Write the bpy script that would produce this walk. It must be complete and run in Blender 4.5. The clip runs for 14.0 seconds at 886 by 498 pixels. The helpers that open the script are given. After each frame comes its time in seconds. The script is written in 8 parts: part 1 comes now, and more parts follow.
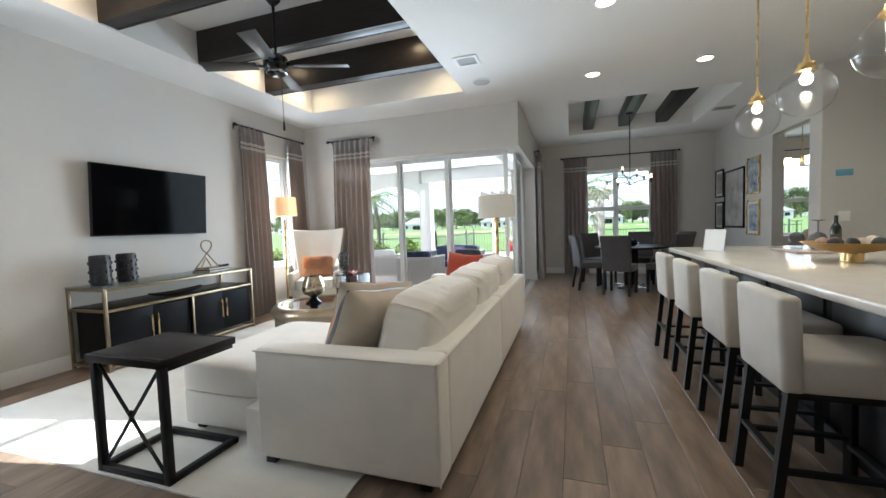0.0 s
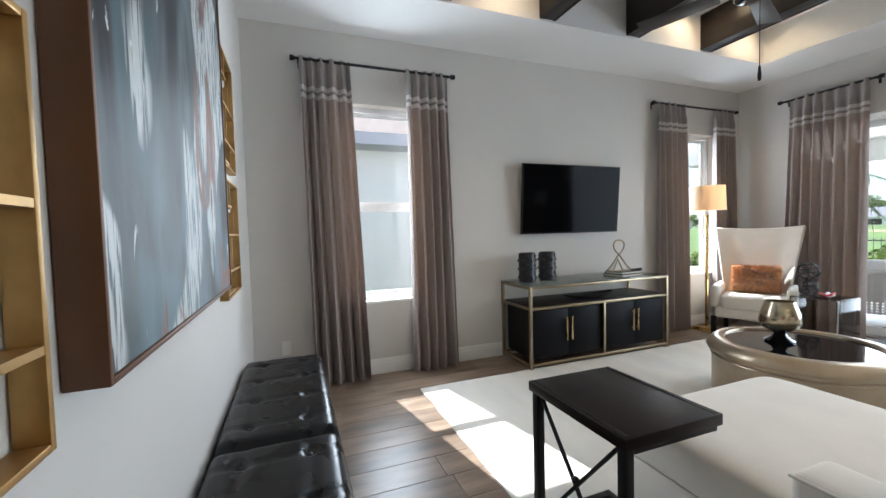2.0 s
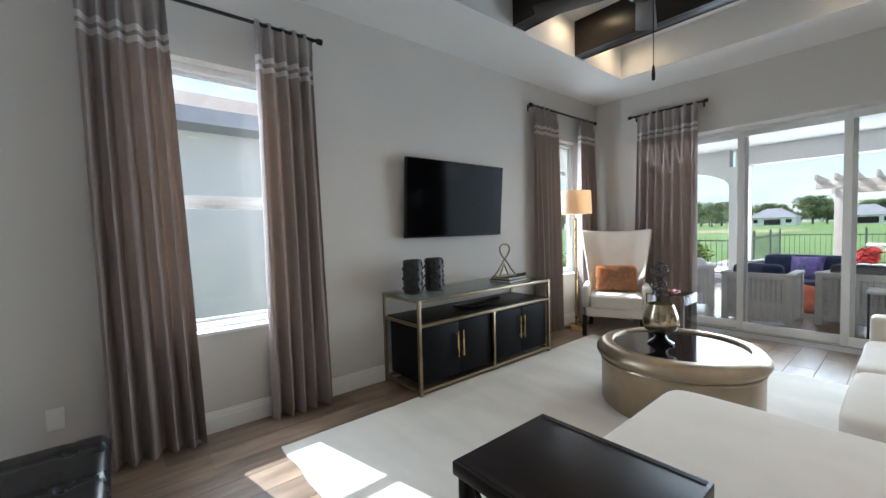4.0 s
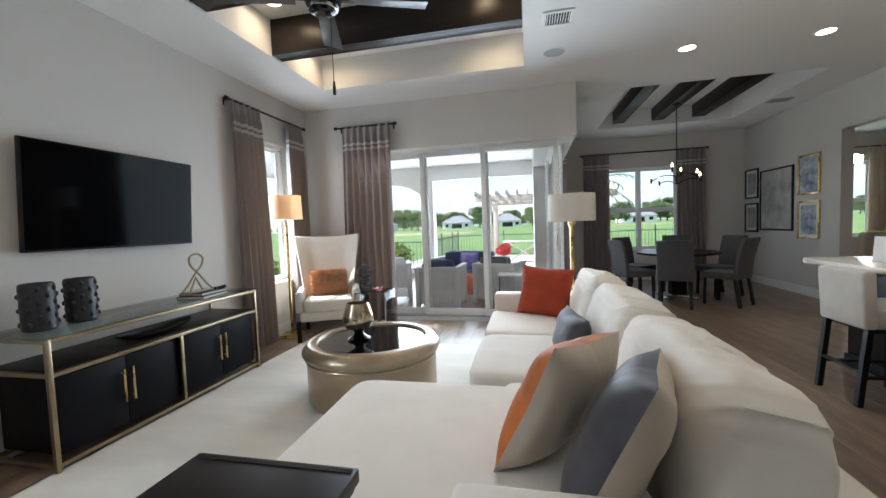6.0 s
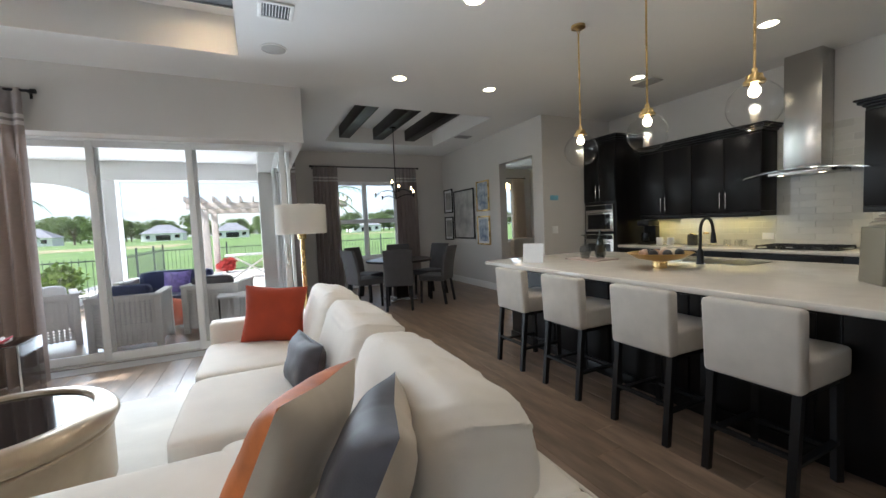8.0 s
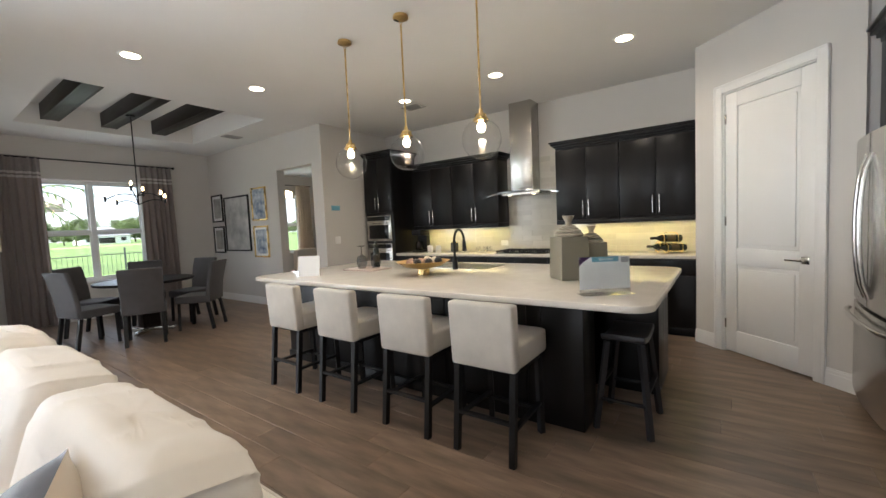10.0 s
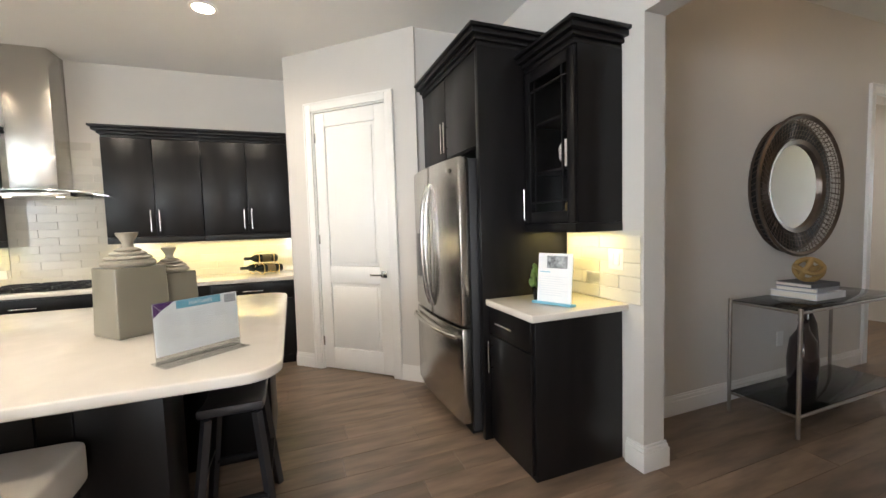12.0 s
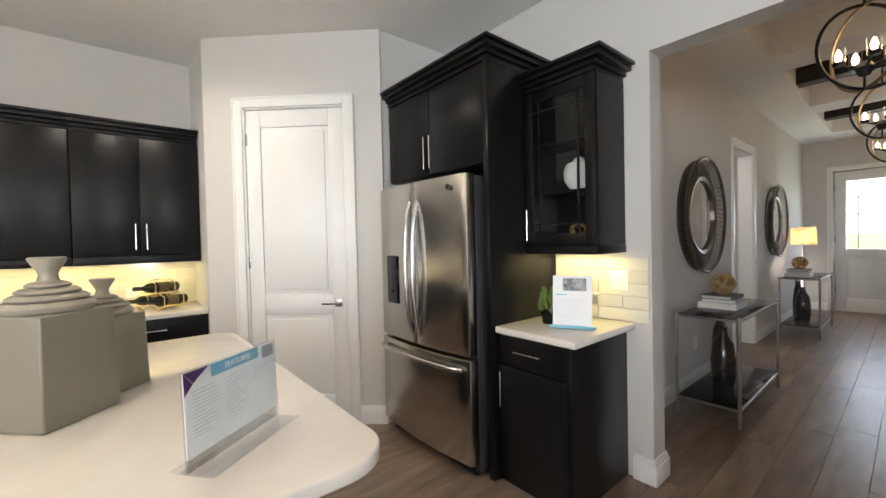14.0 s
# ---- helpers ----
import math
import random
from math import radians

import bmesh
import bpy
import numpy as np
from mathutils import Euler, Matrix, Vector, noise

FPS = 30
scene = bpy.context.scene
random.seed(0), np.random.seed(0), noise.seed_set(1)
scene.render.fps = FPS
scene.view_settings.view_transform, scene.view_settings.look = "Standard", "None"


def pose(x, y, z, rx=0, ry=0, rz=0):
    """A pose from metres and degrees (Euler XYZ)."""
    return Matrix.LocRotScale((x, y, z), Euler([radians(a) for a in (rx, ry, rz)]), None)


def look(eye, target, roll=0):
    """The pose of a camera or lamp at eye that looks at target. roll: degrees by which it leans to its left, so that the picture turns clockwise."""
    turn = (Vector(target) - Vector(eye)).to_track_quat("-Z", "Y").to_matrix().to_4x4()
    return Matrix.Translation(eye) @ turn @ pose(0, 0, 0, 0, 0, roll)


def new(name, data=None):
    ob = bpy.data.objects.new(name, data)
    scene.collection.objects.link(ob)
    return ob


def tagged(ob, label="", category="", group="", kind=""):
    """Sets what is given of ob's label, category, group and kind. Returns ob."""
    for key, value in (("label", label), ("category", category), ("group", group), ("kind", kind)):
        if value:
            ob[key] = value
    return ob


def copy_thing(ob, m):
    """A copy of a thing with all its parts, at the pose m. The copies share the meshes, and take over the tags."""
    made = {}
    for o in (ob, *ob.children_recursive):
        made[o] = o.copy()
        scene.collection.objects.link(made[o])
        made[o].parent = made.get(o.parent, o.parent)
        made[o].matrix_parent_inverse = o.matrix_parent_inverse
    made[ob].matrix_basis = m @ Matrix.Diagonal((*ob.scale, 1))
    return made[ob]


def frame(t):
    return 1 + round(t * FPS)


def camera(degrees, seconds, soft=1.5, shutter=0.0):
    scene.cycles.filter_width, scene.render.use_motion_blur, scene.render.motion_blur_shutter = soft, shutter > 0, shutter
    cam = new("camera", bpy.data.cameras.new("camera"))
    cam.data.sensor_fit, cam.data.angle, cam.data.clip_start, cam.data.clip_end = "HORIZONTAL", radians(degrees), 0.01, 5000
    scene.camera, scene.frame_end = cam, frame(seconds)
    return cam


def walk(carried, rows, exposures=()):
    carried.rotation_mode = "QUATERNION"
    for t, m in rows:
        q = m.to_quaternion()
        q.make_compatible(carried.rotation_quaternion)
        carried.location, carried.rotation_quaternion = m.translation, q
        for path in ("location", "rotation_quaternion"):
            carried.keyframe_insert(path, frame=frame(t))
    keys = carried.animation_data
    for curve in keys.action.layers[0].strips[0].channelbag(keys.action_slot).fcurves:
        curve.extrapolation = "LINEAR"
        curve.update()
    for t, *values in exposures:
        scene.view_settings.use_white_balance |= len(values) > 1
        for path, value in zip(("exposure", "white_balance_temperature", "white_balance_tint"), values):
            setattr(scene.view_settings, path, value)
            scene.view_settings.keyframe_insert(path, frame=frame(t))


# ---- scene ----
cam = camera(96.8, 14.0)
PATH = [
    (0, (0.661, 0.551, 1.231), (0.034, 2.447, 1.117), -2.0),
    (0.5, (0.495, 0.783, 1.204), (-0.525, 2.501, 1.111), -2.1),
    (1, (0.272, 0.919, 1.228), (-1.189, 2.283, 1.142), -1.8),
    (1.5, (0.014, 0.944, 1.251), (-1.743, 1.896, 1.168), -1.5),
    (2, (-0.288, 0.928, 1.295), (-2.157, 1.636, 1.21), -1.5),
    (4.5, (-0.903, 1.182, 1.322), (-2.21, 2.692, 1.221), -1.7),
    (5, (-0.845, 1.214, 1.328), (-1.871, 2.928, 1.22), -2.0),
    (5.5, (-0.788, 1.253, 1.323), (-1.523, 3.11, 1.212), -2.2),
    (6, (-0.714, 1.298, 1.319), (-1.142, 3.249, 1.204), -2.2),
    (6.5, (-0.636, 1.371, 1.328), (-0.753, 3.364, 1.207), -2.3),
    (7, (-0.639, 1.485, 1.343), (-0.413, 3.468, 1.224), -2.5),
    (7.5, (-0.671, 1.538, 1.347), (-0.1, 3.451, 1.227), -2.5),
    (10, (-0.49, 1.469, 1.372), (1.135, 2.628, 1.247), -2.6),
    (10.5, (-0.427, 1.447, 1.39), (1.399, 2.253, 1.257), -2.5),
    (11, (-0.266, 1.487, 1.367), (1.711, 1.762, 1.235), -2.1),
    (11.5, (-0.028, 1.558, 1.39), (1.951, 1.297, 1.261), -1.9),
    (12, (0.222, 1.691, 1.387), (2.087, 0.98, 1.264), -1.7),
    (12.5, (0.442, 1.815, 1.343), (2.17, 0.813, 1.232), -1.5),
    (13, (0.676, 1.953, 1.381), (2.288, 0.773, 1.287), -1.3),
    (13.5, (0.83, 2.105, 1.392), (2.386, 0.85, 1.324), -1.2),
    (14, (0.841, 2.266, 1.415), (2.377, 0.987, 1.376), -1.3),
]
EXPOSURES = [(0, 1.98, 5660, 5), (1, 1.76, 5680, 6), (2, 1.62, 5720, 6), (4.5, 1.31, 5600, 5), (5.5, 1.42, 5680, 6), (6.5, 1.55, 5720, 6), (7.5, 1.5, 5740, 7), (10, 2.16, 6100, 10), (11, 2.6, 6220, 10), (12.5, 2.86, 6200, 11), (13, 2.76, 6150, 11), (14, 2.6, 6080, 11)]
walk(cam, [(t, look(eye, target, roll)) for t, eye, target, roll in PATH], EXPOSURES)

# ---- world, sun, window light ----
world = bpy.data.worlds.new("sky")
scene.world = world
world.use_nodes = True
wn = world.node_tree.nodes
sky = wn.new("ShaderNodeTexSky")
sky.sky_type = "NISHITA"
sky.sun_disc = False
SUN_DIR = Vector((0.90, 0.21, -1.0)).normalized()
sky.sun_elevation = math.asin(-SUN_DIR.z)
sky.sun_rotation = math.atan2(-SUN_DIR.x, -SUN_DIR.y)
# broken white cloud over the blue
wl = world.node_tree.links.new
wc, wm, wz, wr, wx = [wn.new(k) for k in ("ShaderNodeTexCoord", "ShaderNodeMapping", "ShaderNodeTexNoise", "ShaderNodeMapRange", "ShaderNodeMix")]
wm.inputs["Scale"].default_value = (1, 1, 3.2)
wz.inputs["Scale"].default_value, wz.inputs["Detail"].default_value, wz.inputs["Roughness"].default_value = 3.4, 8, 0.6
wr.inputs[1].default_value, wr.inputs[2].default_value, wr.inputs[3].default_value = 0.40, 0.62, 0.25
wx.data_type = "RGBA"
wx.inputs[7].default_value = (3.0, 3.15, 3.35, 1)
wl(wc.outputs["Generated"], wm.inputs["Vector"])
wl(wm.outputs[0], wz.inputs["Vector"])
wl(wz.outputs["Fac"], wr.inputs[0])
wl(wr.outputs[0], wx.inputs[0])
wl(sky.outputs[0], wx.inputs[6])
wl(wx.outputs[2], wn["Background"].inputs[0])
wn["Background"].inputs[1].default_value = 0.15

sun = new("sun", bpy.data.lights.new("sun", "SUN"))
sun.data.energy, sun.data.angle, sun.data.color = 5.0, radians(0.5), (1.0, 0.95, 0.87)
sun.rotation_mode = "QUATERNION"
sun.rotation_quaternion = SUN_DIR.to_track_quat("-Z", "Y")


LAMPS = 0.62  # level of all lamps against the sun


def area(name, place, aim, w, h, watts, colour=(1, 1, 1), shape="RECTANGLE", spread=180):
    """An area lamp at place that shines towards aim."""
    data = bpy.data.lights.new(name, "AREA")
    data.shape, data.size, data.size_y, data.energy, data.color = shape, w, h, watts * LAMPS, colour
    data.spread = radians(spread)
    ob = new(name, data)
    ob.matrix_basis = look(place, aim)
    return ob


def bulb(name, place, watts, colour, radius=0.03):
    data = bpy.data.lights.new(name, "POINT")
    data.energy, data.color, data.shadow_soft_size = watts * LAMPS, colour, radius
    ob = new(name, data)
    ob.location = place
    return ob


DAY = (0.93, 0.97, 1.0)
area("slider_daylight", (-1.7, 6.63, 1.35), (-1.7, 0, 0.5), 2.9, 2.0, 46, (0.88, 0.95, 1.0), spread=140)
area("side_slider_daylight", (-0.12, 8.2, 1.3), (5, 8.2, 1.6), 1.9, 2.1, 3, DAY)
area("lanai_daylight", (-2.9, 10.6, 1.25), (-2.9, 0, 1.1), 4.4, 2.2, 110, DAY)
area("left_window_daylight", (-3.95, 1.69, 1.55), (0, 1.69, 1.2), 0.85, 1.7, 31, DAY)
area("right_window_daylight", (-3.95, 5.69, 1.55), (0, 5.69, 1.2), 0.85, 1.7, 16, DAY)
area("dining_window_daylight", (1.6, 10.6, 1.5), (1.6, 0, 1.2), 1.4, 1.7, 3.5, DAY)

WARM = (1.0, 0.86, 0.68)


# ---- materials ----
def mat(name, col, rough=0.5, metal=0.0, var=0.06, scale=5.0, stretch=(1, 1, 1), bump=0.0, bscale=120.0, spec=0.5,
        sheen=0.0, coat=0.0, emit=None, glow=0.0, rvar=0.08, col2=None):
    m = bpy.data.materials.new(name)
    m.use_nodes = True
    nt = m.node_tree
    n, link = nt.nodes, nt.links.new
    p = n["Principled BSDF"]
    p.inputs["Metallic"].default_value = metal
    p.inputs["Specular IOR Level"].default_value = spec
    p.inputs["Sheen Weight"].default_value = sheen
    p.inputs["Coat Weight"].default_value = coat
    tc = n.new("ShaderNodeTexCoord")
    mp = n.new("ShaderNodeMapping")
    mp.inputs["Scale"].default_value = stretch
    link(tc.outputs["Object"], mp.inputs["Vector"])
    a = n.new("ShaderNodeTexNoise")
    a.inputs["Scale"].default_value, a.inputs["Detail"].default_value = scale, 5
    link(mp.outputs[0], a.inputs["Vector"])
    mix = n.new("ShaderNodeMix")
    mix.data_type = "RGBA"
    lo = tuple(min(1, c * (1 - var)) for c in col)
    hi = col2 or tuple(min(1, c * (1 + var)) for c in col)
    mix.inputs[6].default_value, mix.inputs[7].default_value = (*lo, 1), (*hi, 1)
    ramp = n.new("ShaderNodeMapRange")
    ramp.inputs[1].default_value, ramp.inputs[2].default_value = 0.3, 0.7
    link(a.outputs["Fac"], ramp.inputs[0])
    link(ramp.outputs[0], mix.inputs[0])
    link(mix.outputs[2], p.inputs["Base Color"])
    rr = n.new("ShaderNodeMapRange")
    rr.inputs[3].default_value, rr.inputs[4].default_value = max(0.02, rough - rvar), min(1, rough + rvar)
    link(a.outputs["Fac"], rr.inputs[0])
    link(rr.outputs[0], p.inputs["Roughness"])
    if bump:
        b = n.new("ShaderNodeTexNoise")
        b.inputs["Scale"].default_value, b.inputs["Detail"].default_value = bscale, 4
        link(mp.outputs[0], b.inputs["Vector"])
        bp = n.new("ShaderNodeBump")
        bp.inputs["Strength"].default_value, bp.inputs["Distance"].default_value = bump, 0.002
        link(b.outputs["Fac"], bp.inputs["Height"])
        link(bp.outputs[0], p.inputs["Normal"])
    if emit:
        p.inputs["Emission Color"].default_value = (*emit, 1)
        p.inputs["Emission Strength"].default_value = glow
    return m


def glass(name, tint=(1, 1, 1), rough=0.0, keep=0.9):
    """Thin clear glass: mostly let through, with a glossy coat."""
    m = bpy.data.materials.new(name)
    m.use_nodes = True
    nt = m.node_tree
    n, link = nt.nodes, nt.links.new
    n.remove(n["Principled BSDF"])
    t, g, mx, f = n.new("ShaderNodeBsdfTransparent"), n.new("ShaderNodeBsdfGlossy"), n.new("ShaderNodeMixShader"), n.new("ShaderNodeLayerWeight")
    pw, mr = n.new("ShaderNodeMath"), n.new("ShaderNodeMapRange")
    pw.operation = "POWER"
    pw.inputs[1].default_value = 4.0
    mr.inputs[3].default_value, mr.inputs[4].default_value = 0.035, 0.7
    t.inputs[0].default_value = (*[c * keep for c in tint], 1)
    g.inputs["Roughness"].default_value = rough
    link(f.outputs["Facing"], pw.inputs[0])
    link(pw.outputs[0], mr.inputs[0])
    link(mr.outputs[0], mx.inputs[0])
    link(t.outputs[0], mx.inputs[1])
    link(g.outputs[0], mx.inputs[2])
    link(mx.outputs[0], n["Material Output"].inputs[0])
    return m


def plank_mat(name, per_object):
    """Grey-brown oak planks; each has its own tone, with grain along y."""
    m = mat(name, (0.205, 0.146, 0.104), rough=0.33, var=0.42, scale=2.8, stretch=(4.5, 0.8, 4.5), bump=0.12, bscale=45, rvar=0.1)
    nt = m.node_tree
    n, link = nt.nodes, nt.links.new
    src = n.new("ShaderNodeObjectInfo") if per_object else n.new("ShaderNodeNewGeometry")
    mix = next(x for x in n if x.type == "MIX")
    hsv = n.new("ShaderNodeHueSaturation")
    mr = n.new("ShaderNodeMapRange")
    mr.inputs[3].default_value, mr.inputs[4].default_value = 0.80, 1.20
    link(src.outputs["Random" if per_object else "Random Per Island"], mr.inputs[0])
    link(mr.outputs[0], hsv.inputs["Value"])
    link(mix.outputs[2], hsv.inputs["Color"])
    link(hsv.outputs[0], n["Principled BSDF"].inputs["Base Color"])
    return m


WALL = mat("greige_wall_paint", (0.63, 0.603, 0.57), 0.75, var=0.02, scale=1.5, bump=0.15, bscale=160)
CEIL = mat("ceiling_paint", (0.78, 0.77, 0.755), 0.8, var=0.02, scale=1.2, bump=0.25, bscale=110)
TRIM = mat("white_trim_paint", (0.82, 0.81, 0.79), 0.35, var=0.02, scale=3)
VINYL = mat("white_window_frame", (0.80, 0.81, 0.80), 0.4, var=0.02)
BEAM = mat("espresso_beam_wood", (0.016, 0.011, 0.009), 0.38, spec=0.35, var=0.35, scale=5, stretch=(0.6, 5, 5), bump=0.1, bscale=60)
BEAM_Y = mat("espresso_beam_wood_along", (0.014, 0.010, 0.008), 0.42, spec=0.22, var=0.35, scale=5, stretch=(5, 0.6, 5), bump=0.1, bscale=60)
CAB = mat("espresso_cabinet_wood", (0.0062, 0.0055, 0.0058), 0.33, var=0.3, scale=4, stretch=(3, 3, 0.5), bump=0.06, bscale=70, spec=0.27)
# white stone toned cream: the warm room light is put into its colour
QUARTZ = mat("warm_lit_quartz", (0.68, 0.635, 0.57), 0.14, var=0.03, scale=9, spec=0.6, rvar=0.03)
STEEL = mat("brushed_steel", (0.50, 0.48, 0.45), 0.24, metal=1.0, var=0.03, scale=2, rvar=0.03)
CHROME = mat("satin_nickel", (0.62, 0.60, 0.57), 0.22, metal=1.0, var=0.03)
BLACK = mat("matte_black_metal", (0.010, 0.010, 0.011), 0.45, var=0.2, spec=0.3)
BLACKGLOSS = mat("black_glass", (0.005, 0.005, 0.006), 0.06, var=0.1, spec=0.35, rvar=0.02)
GOLD = mat("brushed_brass", (0.70, 0.50, 0.22), 0.28, metal=1.0, var=0.08, scale=10)
PANE = glass("window_glass")
CLEAR = glass("clear_glass", keep=0.97)
LAWN = mat("golf_lawn", (0.105, 0.17, 0.04), 0.9, var=0.3, scale=0.25, bump=0.4, bscale=8)
STUCCO = mat("lanai_stucco", (0.76, 0.75, 0.74), 0.85, var=0.04, bump=0.3, bscale=60)
PAVER = mat("lanai_pavers", (0.66, 0.61, 0.55), 0.8, var=0.12, scale=7)


# ---- mesh helpers ----
def chain(ob):
    m = Matrix()
    while ob:
        m = ob.matrix_basis @ m
        ob = ob.parent
    return m


def part(name, bm, material, parent=None, label="", kind="", flat=False):
    """One mesh object made from bm, given in world coordinates, under a thing or a part."""
    if parent is not None:
        bm.transform(chain(parent).inverted())
    me = bpy.data.meshes.new(name)
    bmesh.ops.recalc_face_normals(bm, faces=bm.faces)
    bm.to_mesh(me)
    bm.free()
    if not flat:
        me.polygons.foreach_set("use_smooth", [True] * len(me.polygons))
        me.set_sharp_from_angle(angle=radians(38))
    me.materials.append(material)
    ob = new(name, me)
    ob.parent = parent
    if label or kind:
        tagged(ob, label, kind=kind)
    return ob


def thing(name, place, label, category, group="", turn=0.0, kind=""):
    ob = new(name)
    ob.empty_display_size = 0.1
    ob.matrix_basis = pose(*place, 0, 0, turn)
    return tagged(ob, label, category, group, kind)


def add_box(bm, x0, x1, y0, y1, z0, z1, bev=0.0, seg=2):
    vs = [bm.verts.new((x, y, z)) for x in (x0, x1) for y in (y0, y1) for z in (z0, z1)]
    fs = [(0, 1, 3, 2), (4, 6, 7, 5), (0, 4, 5, 1), (2, 3, 7, 6), (0, 2, 6, 4), (1, 5, 7, 3)]
    faces = [bm.faces.new([vs[i] for i in f]) for f in fs]
    if bev:
        edges = list({e for f in faces for e in f.edges})
        bmesh.ops.bevel(bm, geom=edges, offset=bev, segments=seg, affect="EDGES", profile=0.5)
    return bm


def box(x0, x1, y0, y1, z0, z1, bev=0.0, seg=2):
    return add_box(bmesh.new(), x0, x1, y0, y1, z0, z1, bev, seg)


def boxes(rows, bev=0.0, seg=2):
    bm = bmesh.new()
    for r in rows:
        add_box(bm, *r, bev, seg)
    return bm


def add_rod(bm, p, q, r, r2=None, seg=14):
    p, q = Vector(p), Vector(q)
    m = Matrix.Translation((p + q) / 2) @ (q - p).to_track_quat("Z", "Y").to_matrix().to_4x4()
    bmesh.ops.create_cone(bm, cap_ends=True, segments=seg, radius1=r, radius2=r if r2 is None else r2, depth=(q - p).length, matrix=m)
    return bm


def rod(p, q, r, r2=None, seg=14):
    return add_rod(bmesh.new(), p, q, r, r2, seg)


def add_bar(bm, p, q, w, d):
    """A straight bar of rectangular section from p to q."""
    p, q = Vector(p), Vector(q)
    m = Matrix.Translation((p + q) / 2) @ (q - p).to_track_quat("Z", "Y").to_matrix().to_4x4()
    res = bmesh.ops.create_cube(bm, size=1.0)
    bmesh.ops.transform(bm, matrix=m @ Matrix.Diagonal((w, d, (q - p).length, 1)), verts=res["verts"])
    return bm


def bar(p, q, w, d):
    return add_bar(bmesh.new(), p, q, w, d)


def lathe(profile, c, seg=40, axis="z"):
    """A solid of revolution; profile rows (radius, height)."""
    bm = bmesh.new()
    rings = []
    for r, h in profile:
        ring = []
        for k in range(seg):
            a = 2 * math.pi * k / seg
            u, v = r * math.cos(a), r * math.sin(a)
            co = (u, v, h) if axis == "z" else (h, u, v) if axis == "x" else (u, h, v)
            ring.append(bm.verts.new(Vector(c) + Vector(co)))
        rings.append(ring)
    for a, b in zip(rings, rings[1:]):
        for k in range(seg):
            bm.faces.new((a[k], a[(k + 1) % seg], b[(k + 1) % seg], b[k]))
    if len(profile) > 2 and min(profile[0][0], profile[-1][0]) > 1e-4:
        a, b = rings[-1], rings[0]
        for k in range(seg):
            bm.faces.new((a[k], a[(k + 1) % seg], b[(k + 1) % seg], b[k]))
    bmesh.ops.remove_doubles(bm, verts=bm.verts, dist=1e-5)
    return bm


def tube(points, r, seg=8, closed=False):
    """A round tube along a line of points."""
    bm = bmesh.new()
    pts = [Vector(p) for p in points]
    n = len(pts)
    rings, up = [], None
    for k, p in enumerate(pts):
        a = pts[(k - 1) % n] if closed or k else pts[0]
        b = pts[(k + 1) % n] if closed or k < n - 1 else pts[-1]
        t = (b - a).normalized()
        if up is None:
            up = t.orthogonal().normalized()
        up = (up - t * up.dot(t)).normalized()
        side = t.cross(up)
        rings.append([bm.verts.new(p + r * (math.cos(2 * math.pi * i / seg) * up + math.sin(2 * math.pi * i / seg) * side)) for i in range(seg)])
    pairs = list(zip(rings, rings[1:])) + ([(rings[-1], rings[0])] if closed else [])
    for a, b in pairs:
        for i in range(seg):
            bm.faces.new((a[i], a[(i + 1) % seg], b[(i + 1) % seg], b[i]))
    if not closed:
        bm.faces.new(rings[0])
        bm.faces.new(rings[-1])
    return bm


def cushion(c, sx, sy, sz, e=0.32, wrinkle=0.0, seed=0.0, u=40, v=24):
    """A plump rounded block, c its centre."""
    bm = bmesh.new()
    bmesh.ops.create_uvsphere(bm, u_segments=u, v_segments=v, radius=1.0)

    def f(x):
        return math.copysign(abs(x) ** e, x)

    for w in bm.verts:
        x, y, z = w.co
        r = math.hypot(x, y) or 1e-9
        cz, az = r, z
        p = Vector((f(cz) * f(x / r) * sx / 2, f(cz) * f(y / r) * sy / 2, f(az) * sz / 2))
        if wrinkle:
            p *= 1 + wrinkle * noise.noise(Vector((p.x * 5 + seed, p.y * 5, p.z * 5 + seed))) + 0.25 * wrinkle * noise.noise(Vector((p.x * 14, p.y * 14 + seed, p.z * 22)))
        w.co = p + Vector(c)
    return bm


def pillow(m, w, h, d, seed=0.0, n=30, half=0):
    """A throw pillow with thin edges and pulled corners, standing in its own x-z plane, placed by m. half: 1 keeps the front, 2 the back."""
    bm = bmesh.new()
    for side in (1, -1):
        rows = []
        for i in range(n + 1):
            row = []
            for k in range(n + 1):
                a, b = 2 * i / n - 1, 2 * k / n - 1
                pull = 1 - 0.085 * (1 - abs(a * b)) * max(abs(a), abs(b)) ** 2
                t = max(0.0, (1 - a ** 4) * (1 - b ** 4)) ** 0.68
                t *= 1 + 0.10 * noise.noise(Vector((a * 2.2 + seed, b * 2.2, side)))
                q = math.atan2(b, a)
                t += 0.11 * max(abs(a), abs(b)) ** 3 * t * noise.noise(Vector((q * 7, seed, 1.5 * max(abs(a), abs(b)))))
                row.append(bm.verts.new(m @ Vector((a * w / 2 * pull, side * d / 2 * t, b * h / 2 * pull))))
            rows.append(row)
        for i in range(n):
            for k in range(n):
                if half == 1 and side < 0 or half == 2 and side > 0:
                    continue
                bm.faces.new((rows[i][k], rows[i + 1][k], rows[i + 1][k + 1], rows[i][k + 1]))
    bmesh.ops.delete(bm, geom=[w for w in bm.verts if not w.link_faces], context="VERTS")
    bmesh.ops.remove_doubles(bm, verts=bm.verts, dist=1e-4)
    return bm


